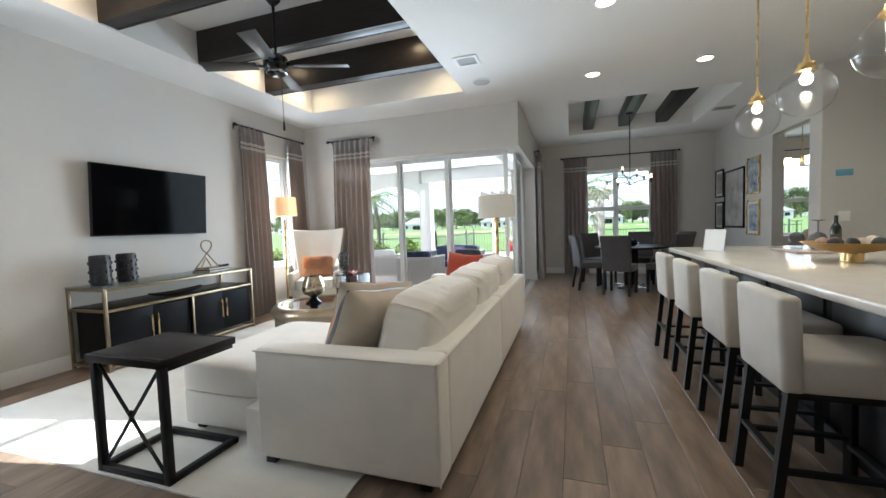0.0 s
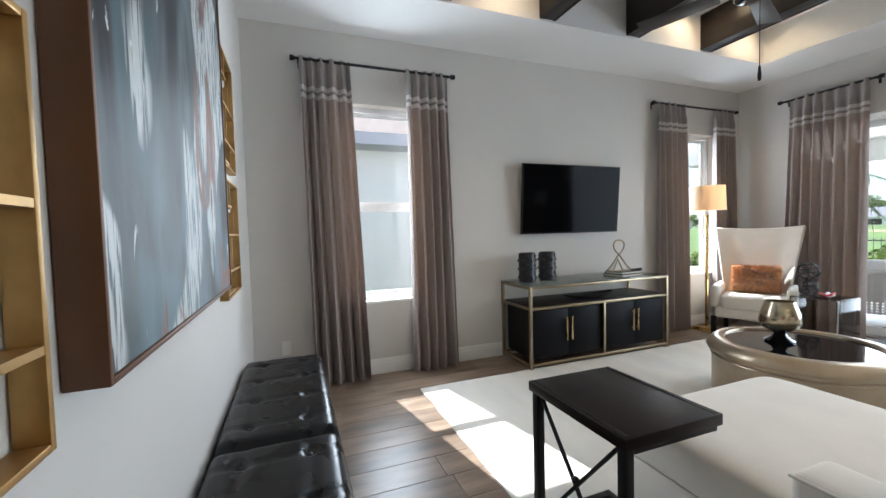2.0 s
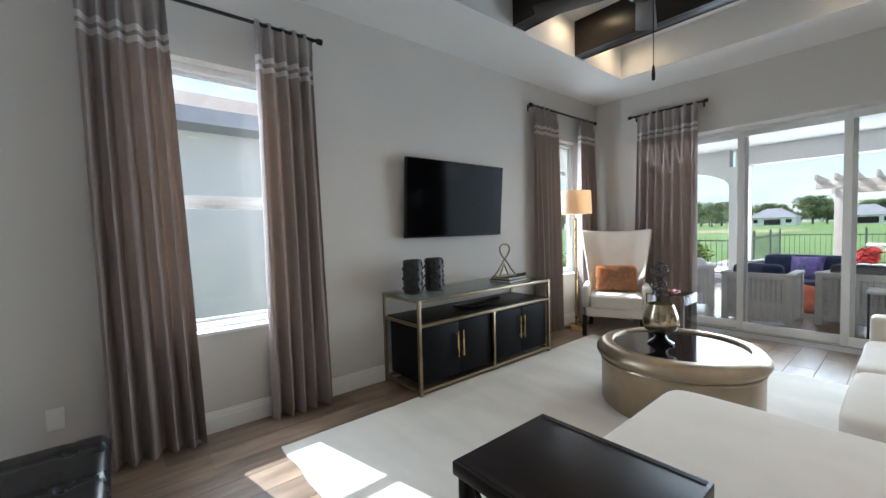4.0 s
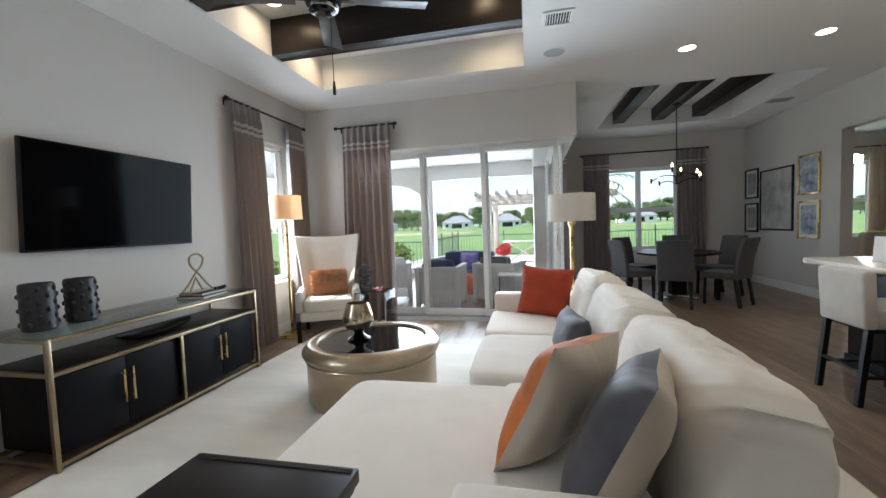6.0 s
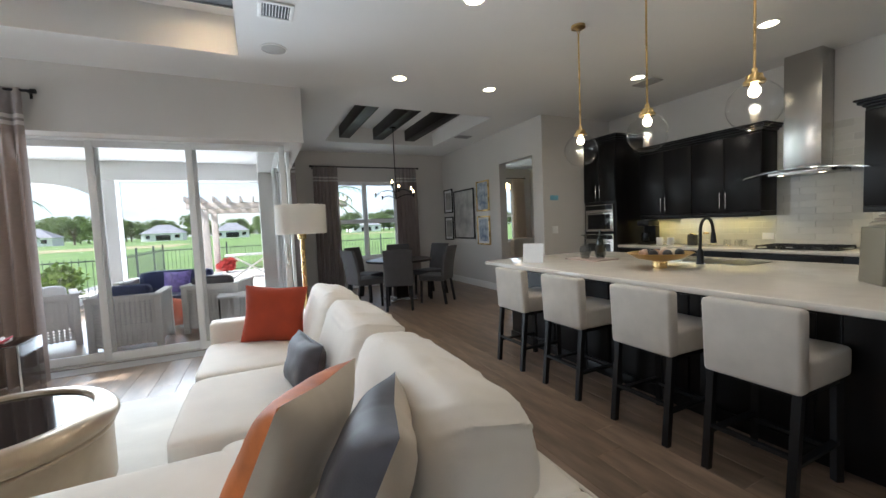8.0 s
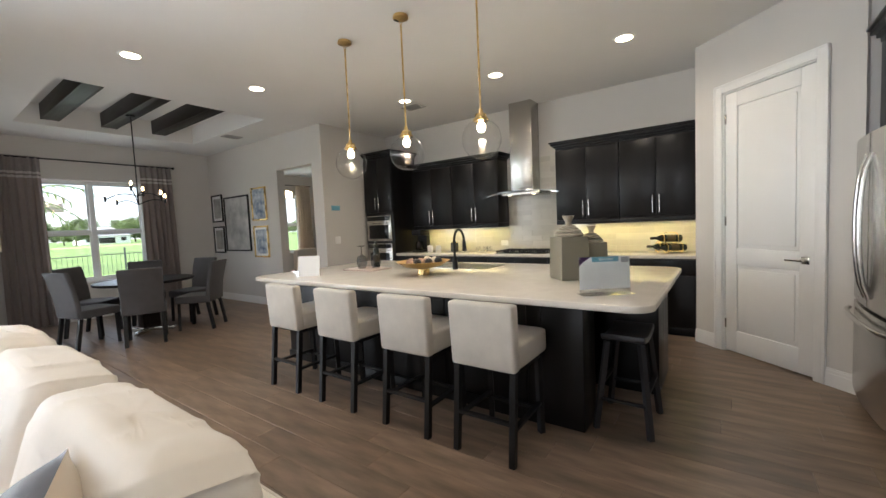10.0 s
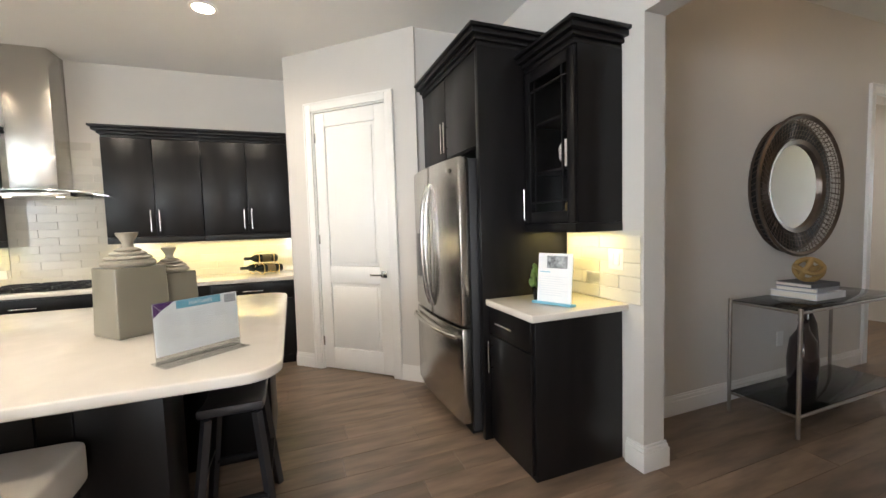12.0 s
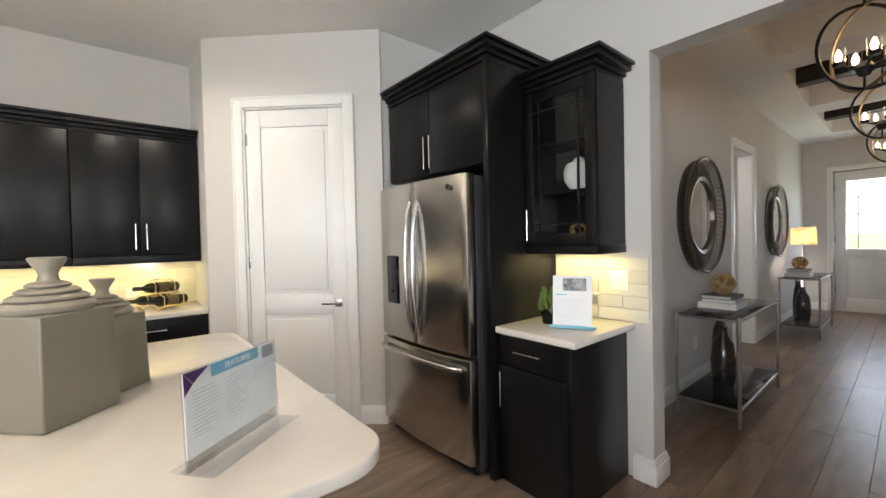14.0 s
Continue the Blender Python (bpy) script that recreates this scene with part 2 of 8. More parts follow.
def slab(rect, holes, z0, z1):
    """A flat slab with rectangular holes right through."""
    xs = sorted({rect[0], rect[1], *[v for h in holes for v in h[:2]]})
    ys = sorted({rect[2], rect[3], *[v for h in holes for v in h[2:]]})
    bm = bmesh.new()
    for x0, x1 in zip(xs, xs[1:]):
        for y0, y1 in zip(ys, ys[1:]):
            cx, cy = (x0 + x1) / 2, (y0 + y1) / 2
            if not any(h[0] < cx < h[1] and h[2] < cy < h[3] for h in holes):
                add_box(bm, x0, x1, y0, y1, z0, z1)
    bmesh.ops.remove_doubles(bm, verts=bm.verts, dist=1e-5)
    inner = {}
    for f in bm.faces:
        inner.setdefault(tuple(sorted(w.index for w in f.verts)), []).append(f)
    bm.verts.index_update()
    seen = {}
    for f in bm.faces:
        seen.setdefault(frozenset(w.index for w in f.verts), []).append(f)
    bmesh.ops.delete(bm, geom=[f for fs in seen.values() if len(fs) > 1 for f in fs], context="FACES")
    return bm


def wall(name, axis, at, depth, u0, u1, z0, z1, holes=(), material=None):
    """A wall whose face lies at `at` on that axis and goes back by depth; holes (u0, u1, z0, z1) go through."""
    bm = slab((u0, u1, z0, z1), holes, 0.0, 1.0)
    for w in bm.verts:
        u, z, d = w.co
        w.co = (at + depth * d, u, z) if axis == "x" else (u, at + depth * d, z)
    return tagged(part(name, bm, material or WALL, flat=True), category="wall", kind="structure")


# ---- structure ----
H = 3.06
LX, PY, SY, DY, KX, OX = -3.88, 0.58, 6.6, 10.48, 5.1, 3.59
wall("wall_west", "x", LX, -0.22, PY - 0.2, 7.4, 0, H, [(1.24, 2.14, 0.66, 2.46), (5.24, 6.14, 0.66, 2.46)])
wall("wall_south_living", "y", PY, -0.15, LX - 0.22, 0.02, 0, H)
wall("wall_foyer_west", "x", 0.02, -0.15, -7.8, PY - 0.15, 0, H)
wall("wall_slider", "y", SY, 0.6, LX, -0.09, 0, H, [(-3.2, -0.09, 0, 2.41)])
wall("wall_lanai_side", "x", -0.09, -0.51, SY + 0.6, DY + 0.2, 0, H, [(SY + 0.6, 9.25, 0, 2.41)])
wall("wall_dining", "y", DY, 0.2, -0.09, OX + 0.15, 0, H, [(0.86, 2.40, 0.63, 2.41)])
wall("wall_dining_east", "x", OX, 0.15, 6.68, DY, 0, H, [(6.94, 7.94, 0, 2.46)])
wall("wall_kitchen_north", "y", 6.68, 0.15, OX + 0.15, KX + 0.15, 0, H)
wall("wall_kitchen_east", "x", KX, 0.15, 1.55, 6.68, 0, H)
wall("wall_pantry_return", "y", 1.70, -0.15, 4.455, KX, 0, H)
wall("wall_fridge", "y", -0.05, -0.15, 1.79, 3.65, 0, H)
wall("wall_fridge_return", "x", 3.50, 0.15, -0.05, 0.66, 0, H)
wall("wall_foyer_header", "y", -0.05, -0.15, 0.02, 1.79, 2.45, H)
wall("wall_foyer_east", "x", 2.18, 0.15, -7.65, -0.2, 0, H, [(-4.05, -3.2, 0, 2.44)])
wall("wall_foyer_south", "y", -7.65, -0.15, -0.13, 2.33, 0, H, [(0.55, 1.78, 0, 2.5)])

wall("wall_pantry_east", "x", 5.1, 0.15, -0.05, 1.55, 0, H)
wall("wall_pantry_south", "y", -0.05, -0.15, 3.7, 5.25, 0, H)
# diagonal pantry wall with its door opening
PD0, PD1 = Vector((3.48, 0.66, 0)), Vector((4.455, 1.70, 0))
PDU = (PD1 - PD0).normalized()
PDN = Vector((-PDU.y, PDU.x, 0))
PDL = (PD1 - PD0).length
DM = Matrix(((PDU.x, PDN.x, 0, PD0.x), (PDU.y, PDN.y, 0, PD0.y), (0, 0, 1, 0), (0, 0, 0, 1)))
DO0, DO1, DOH = 0.295, 1.105, 2.495
bm = slab((0, PDL, 0, H), [(DO0, DO1, 0, DOH)], 0, 1)
for w in bm.verts:
    u, z, d = w.co
    w.co = DM @ Vector((u, -0.12 * d, z))
tagged(part("wall_pantry", bm, WALL, flat=True), category="wall", kind="structure")

# ceiling with its two trays and the foyer trays
TRAY = (-3.16, -0.72, 1.05, 5.87)
DTRAY = (0.62, 2.9, 7.06, 9.45)
FTRAYS = [(0.45, 1.72, -2.55, -0.75), (0.45, 1.72, -4.75, -3.0), (0.45, 1.72, -6.9, -5.2)]
TOP = 3.42
tagged(part("ceiling", slab((-4.1, 5.3, -7.8, 10.55), [TRAY, DTRAY, *FTRAYS], H, H + 0.02), CEIL, flat=True), category="ceiling", kind="structure")
for nm, (x0, x1, y0, y1), top in [("ceiling_living_tray", TRAY, TOP), ("ceiling_dining_tray", DTRAY, 3.36)] + [("ceiling_foyer_tray", f, 3.36) for f in FTRAYS]:
    e = 0.05
    rows = [(x0 - e, x0, y0 - e, y1 + e, H + 0.02, top), (x1, x1 + e, y0 - e, y1 + e, H + 0.02, top), (x0, x1, y0 - e, y0, H + 0.02, top),
            (x0, x1, y1, y1 + e, H + 0.02, top), (x0 - e, x1 + e, y0 - e, y1 + e, top, top + 0.05)]
    tagged(part(nm, boxes(rows), CEIL, flat=True), category="ceiling", kind="structure")

# ---- trim, beams, windows, doors, curtains ----
def baseboard(name, x0, y0, x1, y1, nx, ny):
    """A stepped baseboard along a wall foot; (nx, ny) points into the room."""
    bm = bmesh.new()
    for h0, h1, d in ((0, 0.10, 0.016), (0.10, 0.125, 0.011), (0.125, 0.14, 0.006)):
        a, b = sorted((x0, x1 + nx * d)) if nx else sorted((x0, x1))
        c, e = sorted((y0, y1 + ny * d)) if ny else sorted((y0, y1))
        add_box(bm, a, b, c, e, h0, h1)
    return tagged(part(name, bm, TRIM), category="baseboard", kind="structure")


for row in [(LX, PY, LX, SY, 1, 0), (LX, PY, 0.02, PY, 0, 1), (LX, SY, -3.2, SY, 0, -1), (0.02, -7.65, 0.02, PY, 1, 0),
            (-0.09, DY, OX, DY, 0, -1), (-0.09, 9.25, -0.09, DY, 1, 0), (OX, 7.94, OX, DY, -1, 0), (OX, 6.68, OX, 6.94, -1, 0),
            (3.50, 0.3, 3.50, 0.66, -1, 0), (2.18, -3.13, 2.18, -0.2, -1, 0), (2.18, -7.65, 2.18, -4.13, -1, 0),
            (1.87, -7.65, 2.18, -7.65, 0, 1), (0.02, -7.65, 0.46, -7.65, 0, 1), (OX, 6.68, 4.4, 6.68, 0, -1)]:
    baseboard("baseboard", *row)
# deep corner block round the free end of the fridge wall
bm = boxes([(1.768, 1.9, -0.222, -0.028, 0, 0.11), (1.774, 1.9, -0.216, -0.034, 0.11, 0.13), (1.780, 1.9, -0.210, -0.040, 0.13, 0.145)], 0.003)
tagged(part("baseboard", bm, TRIM), category="baseboard", kind="structure")
for u0, u1 in ((0.0, DO0 - 0.075), (DO1 + 0.075, PDL)):
    bm = boxes([(u0, u1, 0, 0.016, 0, 0.10), (u0, u1, 0, 0.011, 0.10, 0.125), (u0, u1, 0, 0.006, 0.125, 0.14)])
    bm.transform(DM)
    tagged(part("baseboard", bm, TRIM), category="baseboard", kind="structure")


def beam(name, x0, x1, y0, y1, z0, z1, material, label):
    """A boxed-in timber: two side boards and a bottom board set between them."""
    long_x = (x1 - x0) > (y1 - y0)
    t = thing(name, ((x0 + x1) / 2, (y0 + y1) / 2, z0), label, "ceiling beam", "dark ceiling beams")
    if long_x:
        part("side_board", box(x0, x1, y0, y0 + 0.02, z0, z1, 0.002), material, t)
        part("side_board", box(x0, x1, y1 - 0.02, y1, z0, z1, 0.002), material, t)
        part("bottom_board", box(x0, x1, y0 + 0.021, y1 - 0.021, z0 + 0.004, z0 + 0.022, 0.001), material, t)
    else:
        part("side_board", box(x0, x0 + 0.02, y0, y1, z0, z1, 0.002), material, t)
        part("side_board", box(x1 - 0.02, x1, y0, y1, z0, z1, 0.002), material, t)
        part("bottom_board", box(x0 + 0.021, x1 - 0.021, y0, y1, z0 + 0.004, z0 + 0.022, 0.001), material, t)
    return t


for yc in (2.06, 3.02, 3.97, 4.95):
    beam("ceiling_beam", TRAY[0] + 0.002, TRAY[1] - 0.002, yc - 0.08, yc + 0.08, 3.075, TOP, BEAM, "dark espresso boxed wooden beam across the ceiling tray")
for xc in (1.0, 1.68, 2.36):
    beam("ceiling_beam", xc - 0.1, xc + 0.1, DTRAY[2] + 0.002, DTRAY[3] - 0.002, 3.14, 3.36, BEAM_Y, "dark espresso boxed beam over the dining table")
for x0, x1, y0, y1 in FTRAYS:
    yc = (y0 + y1) / 2
    beam("ceiling_beam", x0 + 0.002, x1 - 0.002, yc - 0.09, yc + 0.09, 3.12, 3.36, BEAM, "dark espresso boxed beam in the foyer ceiling")


def window(name, axis, at, out, u0, u1, z0, z1, panes, label):
    """A white vinyl sash window set in its opening; out is the way outside along the axis; panes columns of two sashes."""
    t = thing(name, (at, (u0 + u1) / 2, z0) if axis == "x" else ((u0 + u1) / 2, at, z0), label, "window", kind="structure")

    def bx(a0, a1, d0, d1, b0, b1, bev=0.003):
        d0, d1 = sorted((at + out * d0, at + out * d1))
        return box(d0, d1, a0, a1, b0, b1, bev) if axis == "x" else box(a0, a1, d0, d1, b0, b1, bev)

    f = 0.045
    mid = (z0 + z1) / 2 - 0.02
    fr = bmesh.new()
    for r in ((u0, u0 + f, z0, z1), (u1 - f, u1, z0, z1), (u0 + f, u1 - f, z0, z0 + f), (u0 + f, u1 - f, z1 - f, z1)):
        d0, d1 = sorted((at + out * 0.10, at + out * 0.18))
        add_box(fr, *((d0, d1, r[0], r[1], r[2], r[3]) if axis == "x" else (r[0], r[1], d0, d1, r[2], r[3])), 0.003)
    part("window_frame", fr, VINYL, t)
    step = (u1 - u0 - 2 * f) / panes
    for k in range(panes):
        a, b = u0 + f + k * step, u0 + f + (k + 1) * step
        if k:
            part("mullion", bx(a - 0.03, a + 0.03, 0.098, 0.182, z0 + f, z1 - f), VINYL, t)
            a += 0.03
        if k < panes - 1:
            b -= 0.03
        part("meeting_rail", bx(a, b, 0.11, 0.165, mid - 0.022, mid + 0.022), VINYL, t)
        for b0, b1, d in ((z0 + f, mid - 0.022, 0.12), (mid + 0.022, z1 - f, 0.145)):
            s = 0.025
            sb = bmesh.new()
            for r in ((a, a + s, b0, b1), (b - s, b, b0, b1), (a + s, b - s, b0, b0 + s), (a + s, b - s, b1 - s, b1)):
                d0, d1 = sorted((at + out * d, at + out * (d + 0.02)))
                add_box(sb, *((d0, d1, r[0], r[1], r[2], r[3]) if axis == "x" else (r[0], r[1], d0, d1, r[2], r[3])), 0.002)
            sash = part("sash", sb, VINYL, t)
            g = part("pane", bx(a + s, b - s, d + 0.008, d + 0.012, b0 + s, b1 - s, 0), PANE, sash)
            g.visible_shadow = False
    part("window_sill", bx(u0 - 0.0, u1 + 0.0, -0.025, 0.10, z0 - 0.022, z0 + 0.002, 0.004), TRIM, t)
    return t


window("window_1", "x", LX, -1, 1.24, 2.14, 0.682, 2.46, 1, "tall white single-hung window between taupe curtains")
window("window_2", "x", LX, -1, 5.24, 6.14, 0.682, 2.46, 1, "tall white single-hung window behind the floor lamp")
window("window_3", "y", DY, 1, 0.86, 2.40, 0.652, 2.41, 2, "twin white sash window behind the dining table")

CURT = mat("taupe_curtain_linen", (0.31, 0.258, 0.238), 0.9, var=0.07, scale=14, stretch=(1, 1, 3), bump=0.25, bscale=260, sheen=0.2)
CURT_TOP = mat("grey_curtain_linen", (0.28, 0.245, 0.232), 0.9, var=0.07, scale=14, bump=0.25, bscale=260, sheen=0.2)
BAND = mat("pale_curtain_band", (0.62, 0.61, 0.60), 0.85, var=0.05, scale=12)
SHEER = mat("pale_sheer_lining", (0.75, 0.75, 0.76), 0.9, var=0.03)


def translucent(m, colour, share):
    """Lets part of the light through a cloth."""
    n, link = m.node_tree.nodes, m.node_tree.links.new
    tr, mx = n.new("ShaderNodeBsdfTranslucent"), n.new("ShaderNodeMixShader")
    tr.inputs[0].default_value = (*colour, 1)
    mx.inputs[0].default_value = share
    link(n["Principled BSDF"].outputs[0], mx.inputs[1])
    link(tr.outputs[0], mx.inputs[2])
    link(mx.outputs[0], n["Material Output"].inputs[0])


translucent(CURT, (0.50, 0.40, 0.335), 0.2)
translucent(BAND, (0.7, 0.6, 0.55), 0.35)


def curtain(axis, at, inward, u0, u1, z1, folds, seed, lean=0.0, flare=1.08, label="floor-length taupe curtain panel with two pale bands"):
    """A pleated panel hung from a rod at `at`; it stands inward from the wall and widens to the floor."""
    t = thing("curtain", (at, (u0 + u1) / 2, 0) if axis == "x" else ((u0 + u1) / 2, at, 0), label, "curtain", "taupe curtains")
    rng = random.Random(seed)
    ph = rng.random() * 6
    cu, hw = (u0 + u1) / 2, (u1 - u0) / 2
    n = folds * 10

    def point(k, z, back):
        s = k / n * 2 - 1
        f = 1 - z / z1
        wide = hw * (1 + (flare - 1) * f)
        u = cu + lean * f + wide * (s + 0.02 * math.sin(3 * s + ph))
        deep = 0.028 + 0.026 * f
        d = deep * math.sin((s + 1) * math.pi * folds + ph + 0.5 * math.sin(4 * s + ph * 2 + f * 1.5)) + 0.012 * math.sin(5 * s + 3 * f + ph)
        d *= 0.55 if z > z1 - 0.13 else 1.0
        d += 0.02 * f - back
        return (at + inward * d, u, z) if axis == "x" else (u, at + inward * d, z)

    def strip(name, za, zb, rows, material, lift=0.0):
        bm = bmesh.new()
        sides = []
        for back in (-lift, 0.005):
            sides.append([[bm.verts.new(point(k, za + (zb - za) * r / rows, back)) for k in range(n + 1)] for r in range(rows + 1)])
        for g in sides:
            for r in range(rows):
                for k in range(n):
                    bm.faces.new((g[r][k], g[r][k + 1], g[r + 1][k + 1], g[r + 1][k]))
        a, b = sides
        for k in range(n):
            bm.faces.new((a[0][k], a[0][k + 1], b[0][k + 1], b[0][k]))
            bm.faces.new((a[rows][k], a[rows][k + 1], b[rows][k + 1], b[rows][k]))
        for r in range(rows):
            bm.faces.new((a[r][0], a[r + 1][0], b[r + 1][0], b[r][0]))
            bm.faces.new((a[r][n], a[r + 1][n], b[r + 1][n], b[r][n]))
        part(name, bm, material, t)

    strip("lower_cloth", 0.012, z1 - 0.32, 14, CURT)
    strip("pale_band", z1 - 0.32, z1 - 0.283, 1, BAND, 0.002)
    strip("middle_cloth", z1 - 0.283, z1 - 0.257, 1, CURT_TOP)
    strip("pale_band", z1 - 0.257, z1 - 0.22, 1, BAND, 0.002)
    strip("heading", z1 - 0.22, z1 + 0.02, 4, CURT_TOP)
    return t


def curtain_rod(axis, at, u0, u1, z, wall_at):
    t = thing("curtain_rod", (at, (u0 + u1) / 2, z) if axis == "x" else ((u0 + u1) / 2, at, z), "matte black metal curtain rod with cylinder finials on wall brackets", "curtain rod", "curtain rods")

    def P(u, d=0.0, dz=0.0):
        return (at + d, u, z + dz) if axis == "x" else (u, at + d, z + dz)

    part("rod", rod(P(u0), P(u1), 0.012), BLACK, t)
    for u, s in ((u0, -1), (u1, 1)):
        part("finial", rod(P(u), P(u + s * 0.035), 0.022), BLACK, t)
        b = bmesh.new()
        add_bar(b, P(u - s * 0.03, 0, 0), P(u - s * 0.03, wall_at - at, 0), 0.014, 0.014)
        add_bar(b, P(u - s * 0.03, wall_at - at, -0.05), P(u - s * 0.03, wall_at - at, 0.03), 0.02, 0.008)
        part("bracket", b, BLACK, t)


for row in [("x", LX + 0.09, 0.99, 2.38, 2.76, LX + 0.004), ("x", LX + 0.09, 4.98, 6.39, 2.76, LX + 0.004), ("y", SY - 0.09, -3.33, -2.48, 2.75, SY - 0.004),
            ("y", DY - 0.09, 0.45, 2.87, 2.72, DY - 0.004), ("x", 0.0, 9.2, 9.9, 2.75, -0.086)]:
    curtain_rod(*row)
curtain("x", LX + 0.09, 1, 1.03, 1.44, 2.76, 5, 1, lean=0.06, flare=1.12)
curtain("x", LX + 0.09, 1, 1.93, 2.34, 2.76, 5, 2, lean=0.03, flare=1.12)
curtain("x", LX + 0.09, 1, 5.03, 5.47, 2.76, 5, 3)
curtain("x", LX + 0.09, 1, 6.0, 6.34, 2.76, 5, 4)
curtain("y", SY - 0.09, -1, -3.26, -2.55, 2.75, 7, 5, lean=-0.03, flare=1.05)
curtain("y", DY - 0.09, -1, 0.48, 1.0, 2.72, 6, 6)
curtain("y", DY - 0.09, -1, 2.33, 2.84, 2.72, 6, 7)
curtain("x", 0.0, 1, 9.28, 9.82, 2.75, 5, 8, label="taupe curtain panel beside the side sliding doors")


def slider(name, axis, at, spans, z1, label, pull=None):
    """Sliding glass doors: a fixed head and sill track, and overlapping panels (u0, u1, offset)."""
    lo, hi = min(s[0] for s in spans), max(s[1] for s in spans)
    t = thing(name, (at, (lo + hi) / 2, 0) if axis == "x" else ((lo + hi) / 2, at, 0), label, "sliding door", kind="structure")

    def bx(a0, a1, d0, d1, b0, b1, bev=0.003):
        return box(at + d0, at + d1, a0, a1, b0, b1, bev) if axis == "x" else box(a0, a1, at + d0, at + d1, b0, b1, bev)

    part("head_track", bx(lo, hi, -0.09, 0.09, z1 - 0.05, z1), VINYL, t)
    part("sill_track", bx(lo, hi, -0.09, 0.09, 0.0, 0.02), CHROME, t)
    for a, b, d in spans:
        z0, zt, w = 0.02, z1 - 0.05, 0.065
        sb = bmesh.new()
        for r in ((a, a + w, z0, zt), (b - w, b, z0, zt), (a + w, b - w, z0, z0 + 0.09), (a + w, b - w, zt - 0.07, zt)):
            add_box(sb, *((at + d - 0.02, at + d + 0.02, r[0], r[1], r[2], r[3]) if axis == "x" else (r[0], r[1], at + d - 0.02, at + d + 0.02, r[2], r[3])), 0.003)
        leaf = part("door_panel", sb, VINYL, t)
        g = part("pane", bx(a + w, b - w, d - 0.003, d + 0.003, z0 + 0.09, zt - 0.07, 0), PANE, leaf)
        g.visible_shadow = False
    if pull is not None:
        d = -0.05 if axis == "y" else 0.05
        part("pull_handle", bx(pull - 0.012, pull + 0.012, spans[-1][2] + d - 0.012, spans[-1][2] + d + 0.012, 0.93, 1.2), CHROME, t)
    return t


slider("door_1", "y", 6.93, [(-3.2, -2.16, 0.06), (-2.25, -1.25, 0.0), (-1.35, -0.30, -0.06)], 2.45, "white-framed sliding glass doors to the lanai", pull=-0.34)
slider("door_2", "x", -0.30, [(7.2, 8.1, 0.06), (8.0, 8.7, 0.0), (8.6, 9.25, -0.06)], 2.45, "white-framed sliding glass doors along the lanai side")
# plain corner soffit and sill under the header
tagged(part("threshold", boxes([(-3.2, -0.6, 6.62, 7.2, -0.012, 0.004), (-0.6, -0.1, 6.62, 9.25, -0.012, 0.004)]), mat("stone_threshold", (0.42, 0.42, 0.43), 0.6)), category="threshold", kind="structure")


def casing(name, m, w, h, depth=0.02):
    """Flat white door casing round an opening w wide and h high, in the plane placed by m."""
    b = 0.075
    bm = boxes([(-b, 0, 0, depth, 0, h + b), (w, w + b, 0, depth, 0, h + b), (0, w, 0, depth, h, h + b),
                (-b - 0.006, -b + 0.01, 0, depth + 0.006, 0, h + b), (w + b - 0.01, w + b + 0.006, 0, depth + 0.006, 0, h + b), (-b, w + b, 0, depth + 0.006, h + b - 0.01, h + b + 0.006)], 0.003)
    bm.transform(m)
    return tagged(part(name, bm, TRIM), category="trim", kind="structure")


# pantry door: two raised panels, three hinges, lever handle
casing("trim", DM @ Matrix.Translation((DO0, 0, 0)), DO1 - DO0, DOH)
pd = thing("door_3", DM @ Vector((DO0, 0, 0)), "closed white two-panel pantry door with a nickel lever", "door", kind="structure")
W = DO1 - DO0


def onpantry(bm):
    bm.transform(DM @ Matrix.Translation((DO0, 0, 0)))
    return bm


part("jamb", onpantry(boxes([(0, 0.012, -0.12, 0.0, 0, DOH), (W - 0.012, W, -0.12, 0, 0, DOH), (0.012, W - 0.012, -0.12, 0, DOH - 0.012, DOH)])), TRIM, pd)
leaf = part("door_leaf", onpantry(boxes([(0.016, 0.13, -0.05, -0.012, 0.012, DOH - 0.016), (W - 0.13, W - 0.016, -0.05, -0.012, 0.012, DOH - 0.016),
                                         (0.13, W - 0.13, -0.05, -0.012, 0.012, 0.22), (0.13, W - 0.13, -0.05, -0.012, 0.86, 1.02), (0.13, W - 0.13, -0.05, -0.012, DOH - 0.15, DOH - 0.016)], 0.004)), TRIM, pd)
for z0, z1 in ((0.22, 0.86), (1.02, DOH - 0.15)):
    part("door_panel", onpantry(boxes([(0.13, W - 0.13, -0.045, -0.026, z0, z1), (0.165, W - 0.165, -0.03, -0.016, z0 + 0.035, z1 - 0.035)], 0.006)), TRIM, leaf)
for z in (0.28, 1.28, 2.25):
    part("hinge", onpantry(boxes([(W - 0.028, W - 0.008, -0.014, -0.004, z - 0.045, z + 0.045)], 0.002)), CHROME, pd)
hb = bmesh.new()
add_box(hb, 0.05, 0.11, -0.012, -0.004, 0.92, 0.98, 0.003)
add_rod(hb, (0.08, -0.006, 0.95), (0.08, 0.045, 0.95), 0.011)
add_bar(hb, (0.075, 0.045, 0.95), (0.195, 0.045, 0.95), 0.016, 0.012)
part("door_handle", onpantry(hb), CHROME, leaf, "satin nickel lever handle")

